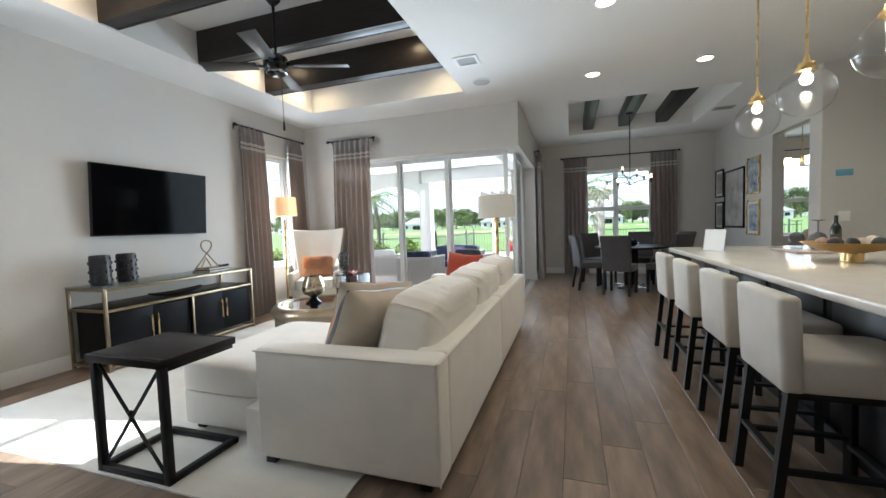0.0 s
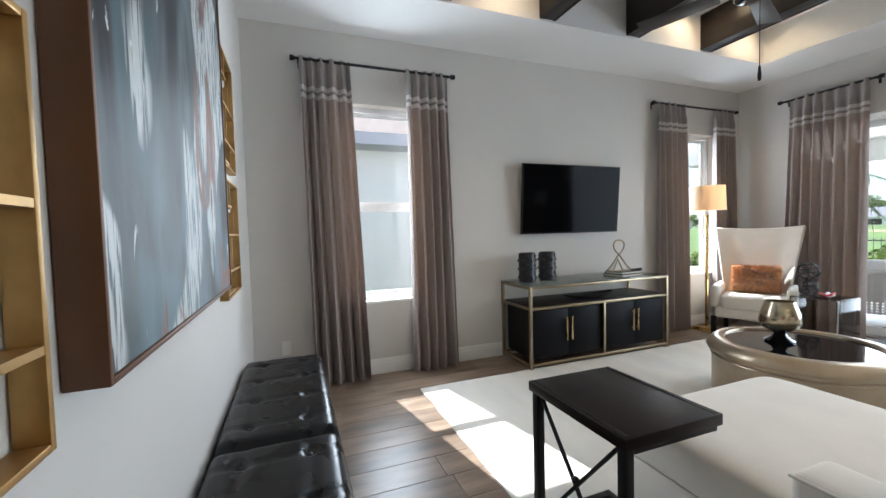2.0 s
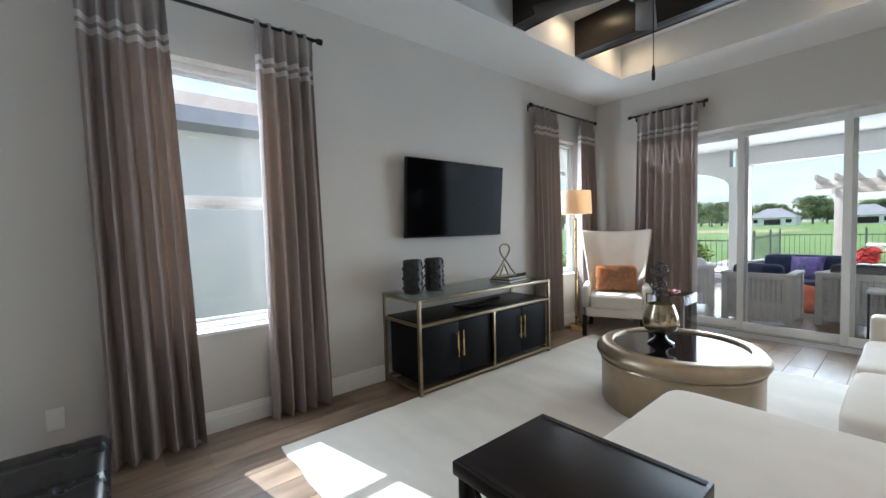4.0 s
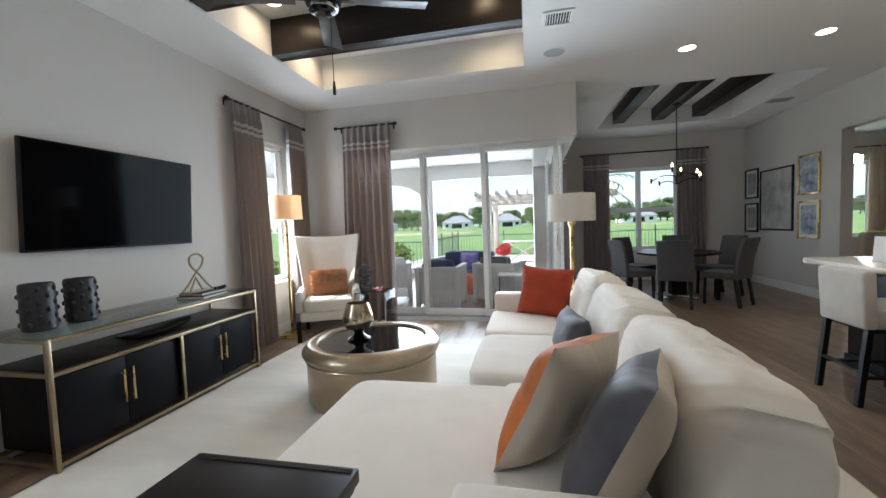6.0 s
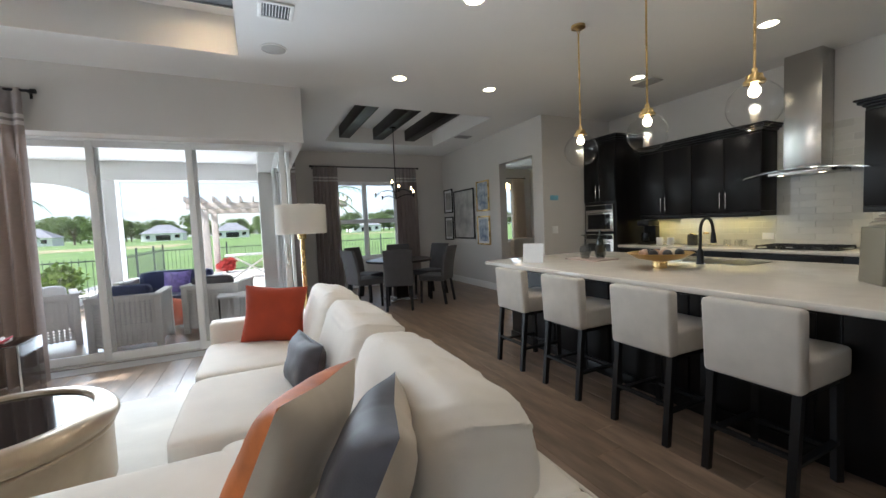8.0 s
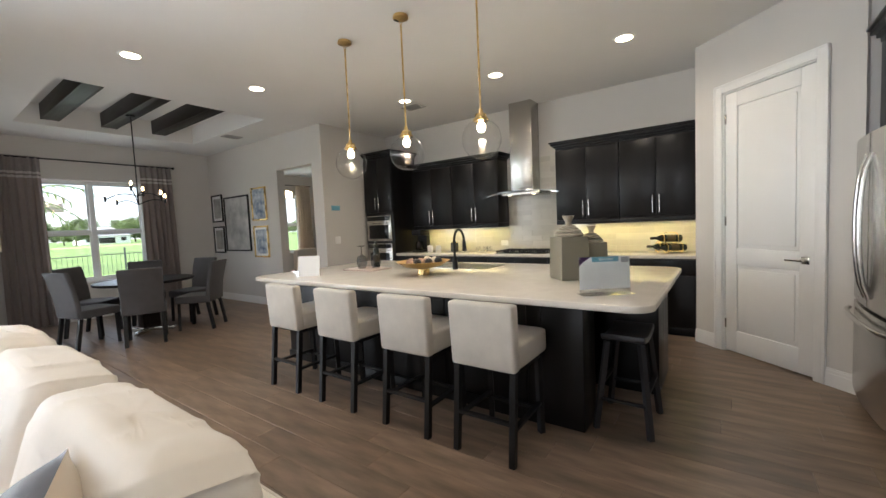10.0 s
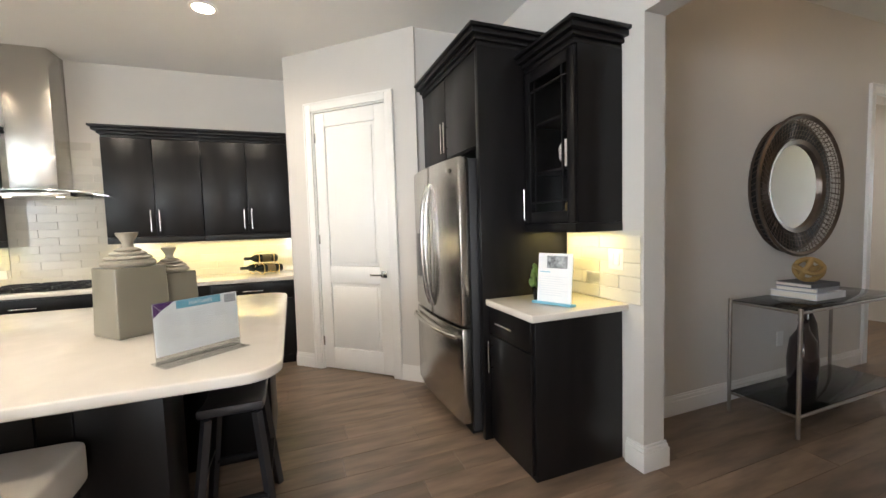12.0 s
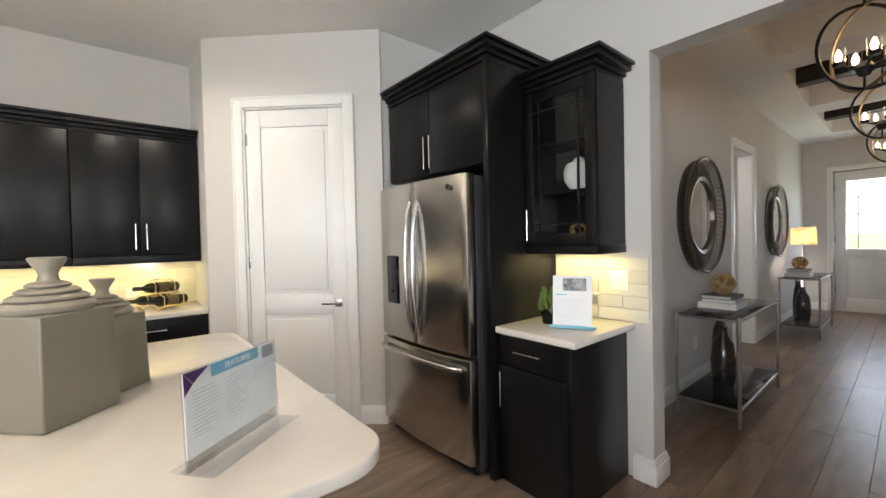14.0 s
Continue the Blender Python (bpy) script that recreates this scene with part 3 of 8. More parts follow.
# ---- ceiling fan, vents, speaker, recessed lights ----
fan = thing("ceiling_fan", (-1.96, 3.68, TOP), "black four-blade ceiling fan on a short rod with a pull chain", "ceiling fan")
FX, FY = -1.96, 3.68
part("canopy", lathe([(0.0, TOP), (0.07, TOP), (0.065, TOP - 0.03), (0.03, TOP - 0.07), (0.0, TOP - 0.07)], (FX, FY, 0), 28), BLACK, fan)
part("down_rod", rod((FX, FY, TOP - 0.06), (FX, FY, 2.86), 0.013), BLACK, fan)
part("motor", lathe([(0.0, 2.90), (0.04, 2.90), (0.05, 2.875), (0.10, 2.865), (0.115, 2.83), (0.115, 2.77), (0.10, 2.745), (0.085, 2.74), (0.085, 2.715), (0.06, 2.70), (0.0, 2.70)], (FX, FY, 0), 36), BLACKGLOSS, fan)
part("trim_ring", lathe([(0.086, 2.742), (0.092, 2.738), (0.092, 2.722), (0.086, 2.718)], (FX, FY, 0), 36), CHROME, fan)
BLADE = mat("dark_fan_blade", (0.035, 0.030, 0.028), 0.4, var=0.25, scale=6)
for k in range(4):
    m = Matrix.Translation((FX, FY, 2.79)) @ Euler((0, 0, radians(22 + 90 * k))).to_matrix().to_4x4()
    iron = boxes([(0.10, 0.20, -0.018, 0.018, -0.006, 0.004)], 0.002)
    iron.transform(m)
    ip = part("blade_iron", iron, BLACK, fan)
    bm = boxes([(0.17, 0.67, -0.065, 0.065, -0.004, 0.004)], 0.003)
    for w in bm.verts:
        s = (w.co.x - 0.17) / 0.5
        w.co.y *= 0.85 + 0.3 * s
        w.co = Euler((radians(12), 0, 0)).to_matrix() @ w.co
    bm.transform(m)
    part("blade", bm, BLADE, fan)
ch = bmesh.new()
add_rod(ch, (FX + 0.05, FY, 2.70), (FX + 0.05, FY, 2.27), 0.0025, seg=6)
part("pull_chain", ch, BLACK, fan)
part("chain_knob", lathe([(0, 2.28), (0.006, 2.275), (0.011, 2.22), (0.009, 2.19), (0, 2.185)], (FX + 0.05, FY, 0), 14), BLACK, fan)


def vent(x, y, w, h, slats, dark=False):
    t = thing("ceiling_vent", (x, y, H), "white slatted ceiling air vent", "vent", "ceiling vents")
    m = mat("vent_grey", (0.35, 0.34, 0.33), 0.5) if dark else TRIM
    part("frame", boxes([(x - w / 2, x + w / 2, y - h / 2, y - h / 2 + 0.03, H - 0.012, H - 0.001), (x - w / 2, x + w / 2, y + h / 2 - 0.03, y + h / 2, H - 0.012, H - 0.001),
                         (x - w / 2, x - w / 2 + 0.03, y - h / 2 + 0.03, y + h / 2 - 0.03, H - 0.012, H - 0.001), (x + w / 2 - 0.03, x + w / 2, y - h / 2 + 0.03, y + h / 2 - 0.03, H - 0.012, H - 0.001)], 0.003), m, t)
    # black sheet stands in for the shaded duct opening behind the slats
    part("backing", box(x - w / 2 + 0.03, x + w / 2 - 0.03, y - h / 2 + 0.03, y + h / 2 - 0.03, H - 0.004, H - 0.001), BLACK, t)
    for k in range(slats):
        u = x - w / 2 + 0.03 + (w - 0.06) * (k + 0.5) / slats
        part("slat", bar((u, y - h / 2 + 0.03, H - 0.008), (u, y + h / 2 - 0.03, H - 0.008), 0.004, 0.009), m, t)


vent(-0.425, 4.91, 0.26, 0.26, 9)
vent(3.10, 8.43, 0.3, 0.2, 10, True)
vent(3.98, 5.06, 0.2, 0.3, 7, True)
sp = thing("ceiling_speaker", (-0.415, 5.61, H), "round flush ceiling speaker with a pale grille", "speaker")
part("grille", lathe([(0, H - 0.006), (0.10, H - 0.007), (0.108, H - 0.004)], (-0.415, 5.61, 0), 36), mat("speaker_grille", (0.45, 0.45, 0.44), 0.7, bump=0.6, bscale=500), sp)
part("rim", lathe([(0.108, H - 0.001), (0.108, H - 0.008), (0.118, H - 0.008), (0.12, H - 0.001)], (-0.415, 5.61, 0), 36), TRIM, sp)

GLOW = mat("lamp_glow", (1, 0.9, 0.75), 0.5, emit=(1.0, 0.80, 0.52), glow=5.0)


def can_light(x, y, z, watts, r=0.075, spread=125, colour=WARM):
    t = thing("recessed_light", (x, y, z), "lit round recessed ceiling light with a white trim ring", "ceiling light", "recessed lights")
    part("trim_ring", lathe([(r, z - 0.001), (r, z - 0.008), (r + 0.02, z - 0.006), (r + 0.022, z - 0.001)], (x, y, 0), 32), TRIM, t)
    part("lens", lathe([(0, z - 0.003), (r, z - 0.004)], (x, y, 0), 28), GLOW, t)
    area("recessed_lamp", (x, y, z - 0.012), (x, y, 0), 2 * r, 2 * r, watts, colour, "DISK", spread)


for x, y in ((0.93, 5.92), (2.14, 5.92), (0.95, 4.22), (0.95, 2.3), (3.69, 3.60), (3.69, 2.23), (3.69, 4.97)):
    can_light(x, y, H, 3.3 if x > 3 else 2.3, spread=145)
for x, y in ((-2.93, 4.6), (-0.98, 4.6), (-2.93, 5.5), (-0.98, 5.5), (-2.93, 2.55), (-0.98, 2.55)):
    can_light(x, y, TOP, 1.3, spread=160, colour=(1.0, 0.66, 0.34))

# ---- living room ----
LINEN = mat("ivory_upholstery", (0.72, 0.67, 0.60), 0.9, var=0.04, scale=6, bump=0.3, bscale=420, sheen=0.3)
LINEN2 = mat("pale_grey_upholstery", (0.66, 0.62, 0.56), 0.9, var=0.04, scale=6, bump=0.3, bscale=420, sheen=0.3)
DARKWOOD = mat("dark_brown_wood", (0.013, 0.009, 0.008), 0.4, spec=0.17, var=0.3, scale=5, stretch=(1, 4, 4), bump=0.15, bscale=60)
BRASS = mat("aged_brass_frame", (0.36, 0.29, 0.19), 0.36, metal=1.0, var=0.15, scale=9)
NAVY = mat("black_navy_lacquer", (0.006, 0.006, 0.0075), 0.5, spec=0.12, var=0.15, scale=3)
RUST = mat("rust_velvet", (0.46, 0.125, 0.02), 0.75, var=0.3, scale=9, bump=0.3, bscale=200, sheen=0.06)
RED = mat("brick_red_pillow_cloth", (0.34, 0.042, 0.012), 0.85, var=0.12, scale=8, bump=0.3, bscale=300, sheen=0.05)
GREYV = mat("charcoal_velvet", (0.040, 0.034, 0.040), 0.6, var=0.45, scale=9, bump=0.3, bscale=200, sheen=0.06)
SAND = mat("sand_pillow_linen", (0.56, 0.48, 0.38), 0.9, var=0.05, scale=10, bump=0.35, bscale=350, sheen=0.2)
RUG = mat("ivory_rug", (0.68, 0.65, 0.59), 0.95, var=0.10, scale=1.6, stretch=(1, 2.5, 1), bump=0.6, bscale=260, sheen=0.2)
SHADE = mat("warm_lit_lampshade", (0.74, 0.68, 0.58), 0.85, var=0.03, bump=0.2, bscale=300)
# the sunlit shade's orange glow is put into its let-through colour
translucent(SHADE, (0.9, 0.68, 0.45), 0.45)
IVORY = mat("ivory_lampshade", (0.74, 0.71, 0.65), 0.85, var=0.03, bump=0.2, bscale=300)
translucent(IVORY, (0.8, 0.75, 0.66), 0.3)
LEATHER = mat("black_tufted_leather", (0.007, 0.0065, 0.007), 0.28, spec=0.3, var=0.2, scale=8, bump=0.25, bscale=140)

# rug with a slightly uneven edge
bm = bmesh.new()
N = 40
x0, x1, y0, y1 = -3.36, -0.35, 1.86, 5.52
grid = [[bm.verts.new((x0 + (x1 - x0) * i / N, y0 + (y1 - y0) * k / N, 0.010 + 0.002 * noise.noise(Vector((i * 0.7, k * 0.7, 0))))) for k in range(N + 1)] for i in range(N + 1)]
for i in range(N + 1):
    for k in range(N + 1):
        if i in (0, N) or k in (0, N):
            grid[i][k].co.x += 0.012 * noise.noise(Vector((k * 0.4, i, 3)))
            grid[i][k].co.y += 0.012 * noise.noise(Vector((i * 0.4, k, 9)))
faces = [bm.faces.new((grid[i][k], grid[i + 1][k], grid[i + 1][k + 1], grid[i][k + 1])) for i in range(N) for k in range(N)]
ext = bmesh.ops.extrude_face_region(bm, geom=faces)
for w in ext["geom"]:
    if isinstance(w, bmesh.types.BMVert):
        w.co.z = 0.001
rug = part("rug", bm, RUG)
tagged(rug, "large ivory wool rug with faint mottled pattern", "rug")

# sectional sofa with a chaise
sofa = thing("sectional_sofa", (-0.5, 3.7, 0), "ivory linen sectional sofa with a wide chaise and loose back cushions", "sofa")
SX0, SX1, SYN, SYF = -1.07, 0.09, 2.145, 5.42
part("base", boxes([(SX0 + 0.04, SX1 - 0.02, SYN + 0.02, SYF - 0.02, 0.06, 0.30), (-1.66, SX0 + 0.06, SYN + 0.17, 3.38, 0.06, 0.27)], 0.015), LINEN, sofa)
part("arm", box(-0.93, SX1, SYN, SYN + 0.17, 0.05, 0.635, 0.03, 4), LINEN, sofa)
part("arm", box(SX0, SX1, SYF - 0.19, SYF, 0.05, 0.62, 0.03, 4), LINEN, sofa)
part("back_frame", box(SX1 - 0.17, SX1, SYN + 0.155, (SYN + SYF) / 2 - 0.003, 0.05, 0.64, 0.03, 4), LINEN, sofa)
part("back_frame", box(SX1 - 0.17, SX1, (SYN + SYF) / 2 + 0.003, SYF - 0.175, 0.05, 0.64, 0.03, 4), LINEN, sofa)
# piped seams on the arm and back edges
part("piping", tube([(-0.925, SYN - 0.001, 0.622), (SX1 - 0.012, SYN - 0.001, 0.622), (SX1 + 0.001, SYN + 0.012, 0.622), (SX1 + 0.001, (SYN + SYF) / 2, 0.625)], 0.005), LINEN2, sofa)
part("piping", tube([(SX1 - 0.006, SYN + 0.004, 0.62), (SX1 - 0.006, SYN + 0.004, 0.06)], 0.005), LINEN2, sofa)
part("chaise_cushion", cushion((-1.225, 2.855, 0.36), 0.95, 1.10, 0.19, 0.16, 0.01, 1), LINEN, sofa)
for k, (a, b) in enumerate(((3.49, 4.36), (4.37, 5.22))):
    part("seat_cushion", cushion((-0.625, (a + b) / 2, 0.37), 0.92, b - a, 0.20, 0.18, 0.012, 4 + k), LINEN, sofa)
part("seat_cushion", cushion((-0.50, 2.93, 0.355), 0.74, 1.06, 0.20, 0.16, 0.01, 2), LINEN, sofa)
for k, (a, b) in enumerate(((2.335, 3.345), (3.36, 4.28), (4.295, 5.21))):
    bm = cushion((0, 0, 0), 0.36, b - a, 0.50, 0.36, 0.04, 10 + 3 * k, 110, 72)
    for w in bm.verts:
        f = min(1.0, max(0.0, w.co.z / 0.50 + 0.5))
        w.co.x *= 1.06 - 0.30 * f ** 2
        c = w.co
        fold = 1 - abs(noise.noise(Vector((c.y * 5 + k * 3, c.z * 11 + c.y * 4, k))))
        w.co += c.normalized() * (0.011 * (fold ** 8 - 0.3) + 0.003 * noise.noise(Vector((c.y * 16, c.z * 9, c.x * 9 + k))))
    bm.transform(pose(-0.165, (a + b) / 2, 0.635, 0, 11, 0))
    part("back_cushion", bm, LINEN, sofa)
for x, y in ((-0.88, SYN + 0.06), (0.0, SYN + 0.06), (0.0, SYF - 0.06), (-1.0, SYF - 0.06), (-1.6, 2.4), (-1.6, 3.32)):
    part("foot", box(x - 0.03, x + 0.03, y - 0.03, y + 0.03, 0.010, 0.062, 0.004), BLACK, sofa)


def throw_pillow(m, w, h, d, main, second, label, seed, trim=None):
    t = thing("throw_pillow", m.translation - Vector((0, 0, h / 2)), label, "pillow", "throw pillows")
    if second:
        part("linen_back", pillow(m, w, h, d, seed, half=2), main, t)
        part("velvet_front", pillow(m, w, h, d, seed, half=1), second, t)
    else:
        part("cover", pillow(m, w, h, d, seed), main, t)
    if trim:
        e = 0.93
        part("piping", tube([m @ Vector((a * w / 2 * e, 0, b * h / 2 * e)) for a, b in ((-1, -1.04), (0, -1), (1.04, -1.04), (1, 0), (1.04, 1.04), (0, 1), (-1.04, 1.04), (-1, 0))], 0.006, closed=True), trim, t)
    return t


throw_pillow(pose(-0.61, 2.80, 0.665, 25, 6, 57), 0.52, 0.52, 0.20, SAND, RUST, "sand linen throw pillow with a rust velvet front", 1)
throw_pillow(pose(-0.46, 2.53, 0.672, 25, 6, 73), 0.52, 0.50, 0.20, SAND, GREYV, "sand linen throw pillow with a charcoal velvet front", 5)
throw_pillow(pose(-0.58, 5.02, 0.68, -12, 4, -22), 0.50, 0.46, 0.17, RED, None, "brick red throw pillow leaning on the sofa arm", 9)
throw_pillow(pose(-0.47, 3.86, 0.60, -16, 0, -80), 0.46, 0.30, 0.15, GREYV, None, "charcoal velvet lumbar pillow on the sofa", 13, GREYV)

# X-sided end table
et = thing("end_table", (-1.47, 2.08, 0), "dark brown wooden side table with X-braced metal sides", "side table")
ex0, ex1, ey0, ey1, eh = -1.745, -1.205, 1.862, 2.306, 0.638
part("tabletop", boxes([(ex0, ex1, ey0, ey1, eh - 0.042, eh)], 0.005), DARKWOOD, et)
for yy in (ey0 + 0.012, ey1 - 0.03):
    part("top_rim", box(ex0 + 0.012, ex1 - 0.012, yy, yy + 0.018, eh, eh + 0.002), DARKWOOD, et)
s = 0.036
legs = [(ex0 + 0.012, ey0 + 0.012), (ex1 - 0.048, ey0 + 0.012), (ex0 + 0.012, ey1 - 0.048), (ex1 - 0.048, ey1 - 0.048)]
for x, y in legs[:2]:
    part("leg", box(x, x + s, y, y + s, 0.012, eh - 0.042, 0.003), BLACK, et)
part("base_rail", boxes([(ex0 + 0.012, ex1 - 0.012, ey0 + 0.013, ey0 + 0.047, 0.012, 0.045)], 0.003), BLACK, et)
part("base_rail", boxes([(ex0 + 0.012, ex1 - 0.012, ey1 - 0.047, ey1 - 0.013, 0.012, 0.045)], 0.003), BLACK, et)
for x in (ex0 + 0.013, ex1 - 0.047):
    part("base_rail", boxes([(x, x + 0.034, ey0 + 0.047, ey1 - 0.047, 0.012, 0.045)], 0.003), BLACK, et)
    part("top_rail", boxes([(x, x + 0.034, ey0 + 0.05, ey1 - 0.012, eh - 0.065, eh - 0.043)], 0.002), BLACK, et)
for a, b in ((1, -1), (-1, 1)):
    xa, xb = (ex0 + 0.05, ex1 - 0.05) if a > 0 else (ex1 - 0.05, ex0 + 0.05)
    part("cross_brace", bar((xa, ey0 + 0.03, 0.05), (xb, ey0 + 0.03, eh - 0.05), 0.012, 0.012), BLACK, et)
part("brace_boss", cushion(((ex0 + ex1) / 2, ey0 + 0.028, 0.344), 0.03, 0.03, 0.03, 1.0, u=12, v=8), BLACK, et)

# media console: brass frame, glass top, open shelf, two dark cabinets
co = thing("media_console", (-3.55, 3.75, 0), "brass-framed media console with a glass top and dark cabinets", "console")
cx0, cx1, cy0, cy1, chh = -3.865, -3.335, 2.915, 4.635, 0.785
for x in (cx0, cx1 - 0.026):
    for y in (cy0, cy1 - 0.026):
        part("leg", box(x, x + 0.026, y, y + 0.026, 0, chh - 0.012, 0.002), BRASS, co)
part("leg", box(cx1 - 0.026, cx1, (cy0 + cy1) / 2 - 0.013, (cy0 + cy1) / 2 + 0.013, 0.05, 0.56, 0.002), BRASS, co)
for z in (0.035, 0.555, chh - 0.036):
    for x in (cx0, cx1 - 0.026):
        part("long_rail", box(x + 0.001, x + 0.025, cy0 + 0.026, cy1 - 0.026, z, z + 0.024, 0.002), BRASS, co)
    for y in (cy0, cy1 - 0.026):
        part("end_rail", box(cx0 + 0.026, cx1 - 0.026, y + 0.001, y + 0.025, z, z + 0.024, 0.002), BRASS, co)
TGLASS = glass("tabletop_glass", (0.90, 0.95, 0.93), 0.02, 0.85)
part("glass_top", box(cx0 - 0.006, cx1 + 0.006, cy0 - 0.006, cy1 + 0.006, chh - 0.012, chh, 0.002), TGLASS, co)
part("shelf", box(cx0 + 0.026, cx1 - 0.026, cy0 + 0.026, cy1 - 0.026, 0.572, 0.588, 0.002), DARKWOOD, co)
for a, b in ((cy0 + 0.05, (cy0 + cy1) / 2 - 0.02), ((cy0 + cy1) / 2 + 0.02, cy1 - 0.05)):
    body = part("cabinet", box(cx0 + 0.04, cx1 - 0.05, a, b, 0.085, 0.545, 0.004), NAVY, co)
    m = (a + b) / 2
    for c, d, hy in ((a, m - 0.002, m - 0.03), (m + 0.002, b, m + 0.03)):
        dr = part("door", box(cx1 - 0.049, cx1 - 0.028, c, d, 0.088, 0.542, 0.003), NAVY, co)
        hbm = rod((cx1 - 0.005, hy, 0.24), (cx1 - 0.005, hy, 0.46), 0.007)
        for z in (0.265, 0.435):
            add_rod(hbm, (cx1 - 0.03, hy, z), (cx1 - 0.005, hy, z), 0.005)
        part("handle", hbm, GOLD, dr, "slim brass bar handle")

# decor on the console
CERAM = mat("black_embossed_ceramic", (0.016, 0.016, 0.020), 0.45, var=0.3, scale=30, bump=1.0, bscale=55)
for y, x in ((3.075, -3.62), (3.315, -3.63)):
    v = thing("lantern_vase", (x, y, chh), "black openwork ceramic cylinder candle lantern", "candle holder", "ceramic lanterns")
    bm = lathe([(0.07, chh), (0.082, chh + 0.01), (0.082, chh + 0.275), (0.074, chh + 0.287), (0.066, chh + 0.28), (0.066, chh + 0.03), (0.0, chh + 0.03)], (x, y, 0), 32)
    part("shell", bm, CERAM, v)
    knobs = bmesh.new()
    for i in range(12):
        for k in range(6):
            if (i + k) % 2 == 0:
                a = 2 * math.pi * i / 12
                c = Vector((x + 0.082 * math.cos(a), y + 0.082 * math.sin(a), chh + 0.045 + 0.042 * k))
                bmesh.ops.create_icosphere(knobs, subdivisions=1, radius=0.013, matrix=Matrix.Translation(c) @ Matrix.Diagonal((1, 1, 1.4, 1)))
    part("relief", knobs, CERAM, v)
bk = mat("black_book_cloth", (0.02, 0.02, 0.022), 0.55)
PAGES = mat("book_pages", (0.70, 0.66, 0.58), 0.9, bump=0.4, bscale=300)


def book(x, y, z, w, d, h, turn, cover, label, group):
    t = thing("book", (x, y, z), label, "book", group, turn)
    m = pose(x, y, z, 0, 0, turn)
    for nm, rows, mt in (("cover", [(-w / 2, w / 2, -d / 2, d / 2, 0.0005, 0.004), (-w / 2, w / 2, -d / 2, d / 2, h - 0.004, h), (-w / 2, -w / 2 + 0.004, -d / 2, d / 2, 0.004, h - 0.004)], cover),
                         ("page_block", [(-w / 2 + 0.005, w / 2 - 0.006, -d / 2 + 0.005, d / 2 - 0.005, 0.0042, h - 0.0042)], PAGES)):
        bm = boxes(rows)
        bm.transform(m)
        part(nm, bm, mt, t)


book(-3.52, 4.20, chh, 0.24, 0.33, 0.026, 8, bk, "black hardback book under the brass knot", "console books")
book(-3.52, 4.21, chh + 0.027, 0.22, 0.30, 0.024, 3, bk, "smaller black hardback book on another book", "console books")
kn = thing("knot_ornament", (-3.53, 4.14, chh + 0.052), "brass ring and triangle loop sculpture standing on books", "ornament")
KZ = chh + 0.06
ring = [(-3.53 + 0.01 * math.sin(2 * a), 4.155 + 0.07 * math.cos(a), KZ + 0.248 + 0.07 * math.sin(a)) for a in [math.radians(-60 + 300 * k / 30) for k in range(31)]]
part("loop", tube([(-3.50, 4.285, KZ)] + [(-3.515, 4.285 - 0.165 * f, KZ + 0.19 * f) for f in (0.3, 0.6, 0.85)] + ring[::-1] + [(-3.545, 4.025 + 0.165 * f, KZ + 0.19 * f) for f in (0.85, 0.6, 0.3)] + [(-3.56, 4.025, KZ)], 0.0085), BRASS, kn)
part("arch", tube([(-3.53, 4.205, KZ), (-3.53, 4.17, KZ + 0.06), (-3.53, 4.14, KZ + 0.115), (-3.53, 4.11, KZ + 0.06), (-3.53, 4.075, KZ)], 0.0085), BRASS, kn)
part("foot", box(-3.565, -3.495, 4.015, 4.295, chh + 0.0518, chh + 0.062, 0.002), BRASS, kn)
bd = thing("bead_string", (-3.42, 4.34, chh + 0.052), "string of black wooden beads on the books", "ornament")
for k in range(5):
    part("bead", cushion((-3.44 + 0.012 * math.sin(k), 4.25 + 0.03 * k, chh + 0.066), 0.028, 0.028, 0.028, 1.0, u=12, v=8), BLACK, bd)
tr = thing("boat_tray", (-3.5, 3.72, 0.589), "long dark boat-shaped tray on the console shelf", "tray")
bm = cushion((-3.5, 3.72, 0.63), 0.16, 0.62, 0.085, 0.9, u=28, v=14)
bmesh.ops.bisect_plane(bm, geom=bm.verts[:] + bm.edges[:] + bm.faces[:], plane_co=(0, 0, 0.628), plane_no=(0, 0, 1), clear_outer=True)
for w in bm.verts:
    w.co.z += 0.018 * (abs(w.co.y - 3.72) / 0.31) ** 2
    w.co.z = max(w.co.z, 0.5895)
bmesh.ops.solidify(bm, geom=bm.faces[:], thickness=0.006)
part("hull", bm, DARKWOOD, tr)

# television
tv = thing("television", (LX, 3.775, 1.25), "large black flat-screen television tilted on its wall mount", "television")
TVM = Matrix.Translation((LX + 0.098, 3.775, 1.614)) @ Euler((0, radians(4.2), 0)).to_matrix().to_4x4()
for nm, rows, mt in (("casing", [(-0.035, 0.0, -0.635, 0.635, -0.364, 0.364), (-0.055, -0.034, -0.4, 0.4, -0.29, 0.14)], BLACK),
                     ("screen", [(0.0005, 0.003, -0.625, 0.625, -0.348, 0.354)], mat("dark_display_glass", (0.002, 0.002, 0.0025), 0.08, var=0.1, spec=0.05, rvar=0.02))):
    bm = boxes(rows, 0.005 if nm == "casing" else 0)
    bm.transform(TVM)
    part(nm, bm, mt, tv)
part("wall_bracket", box(LX + 0.001, LX + 0.045, 3.62, 3.93, 1.5, 1.72, 0.004), BLACK, tv)

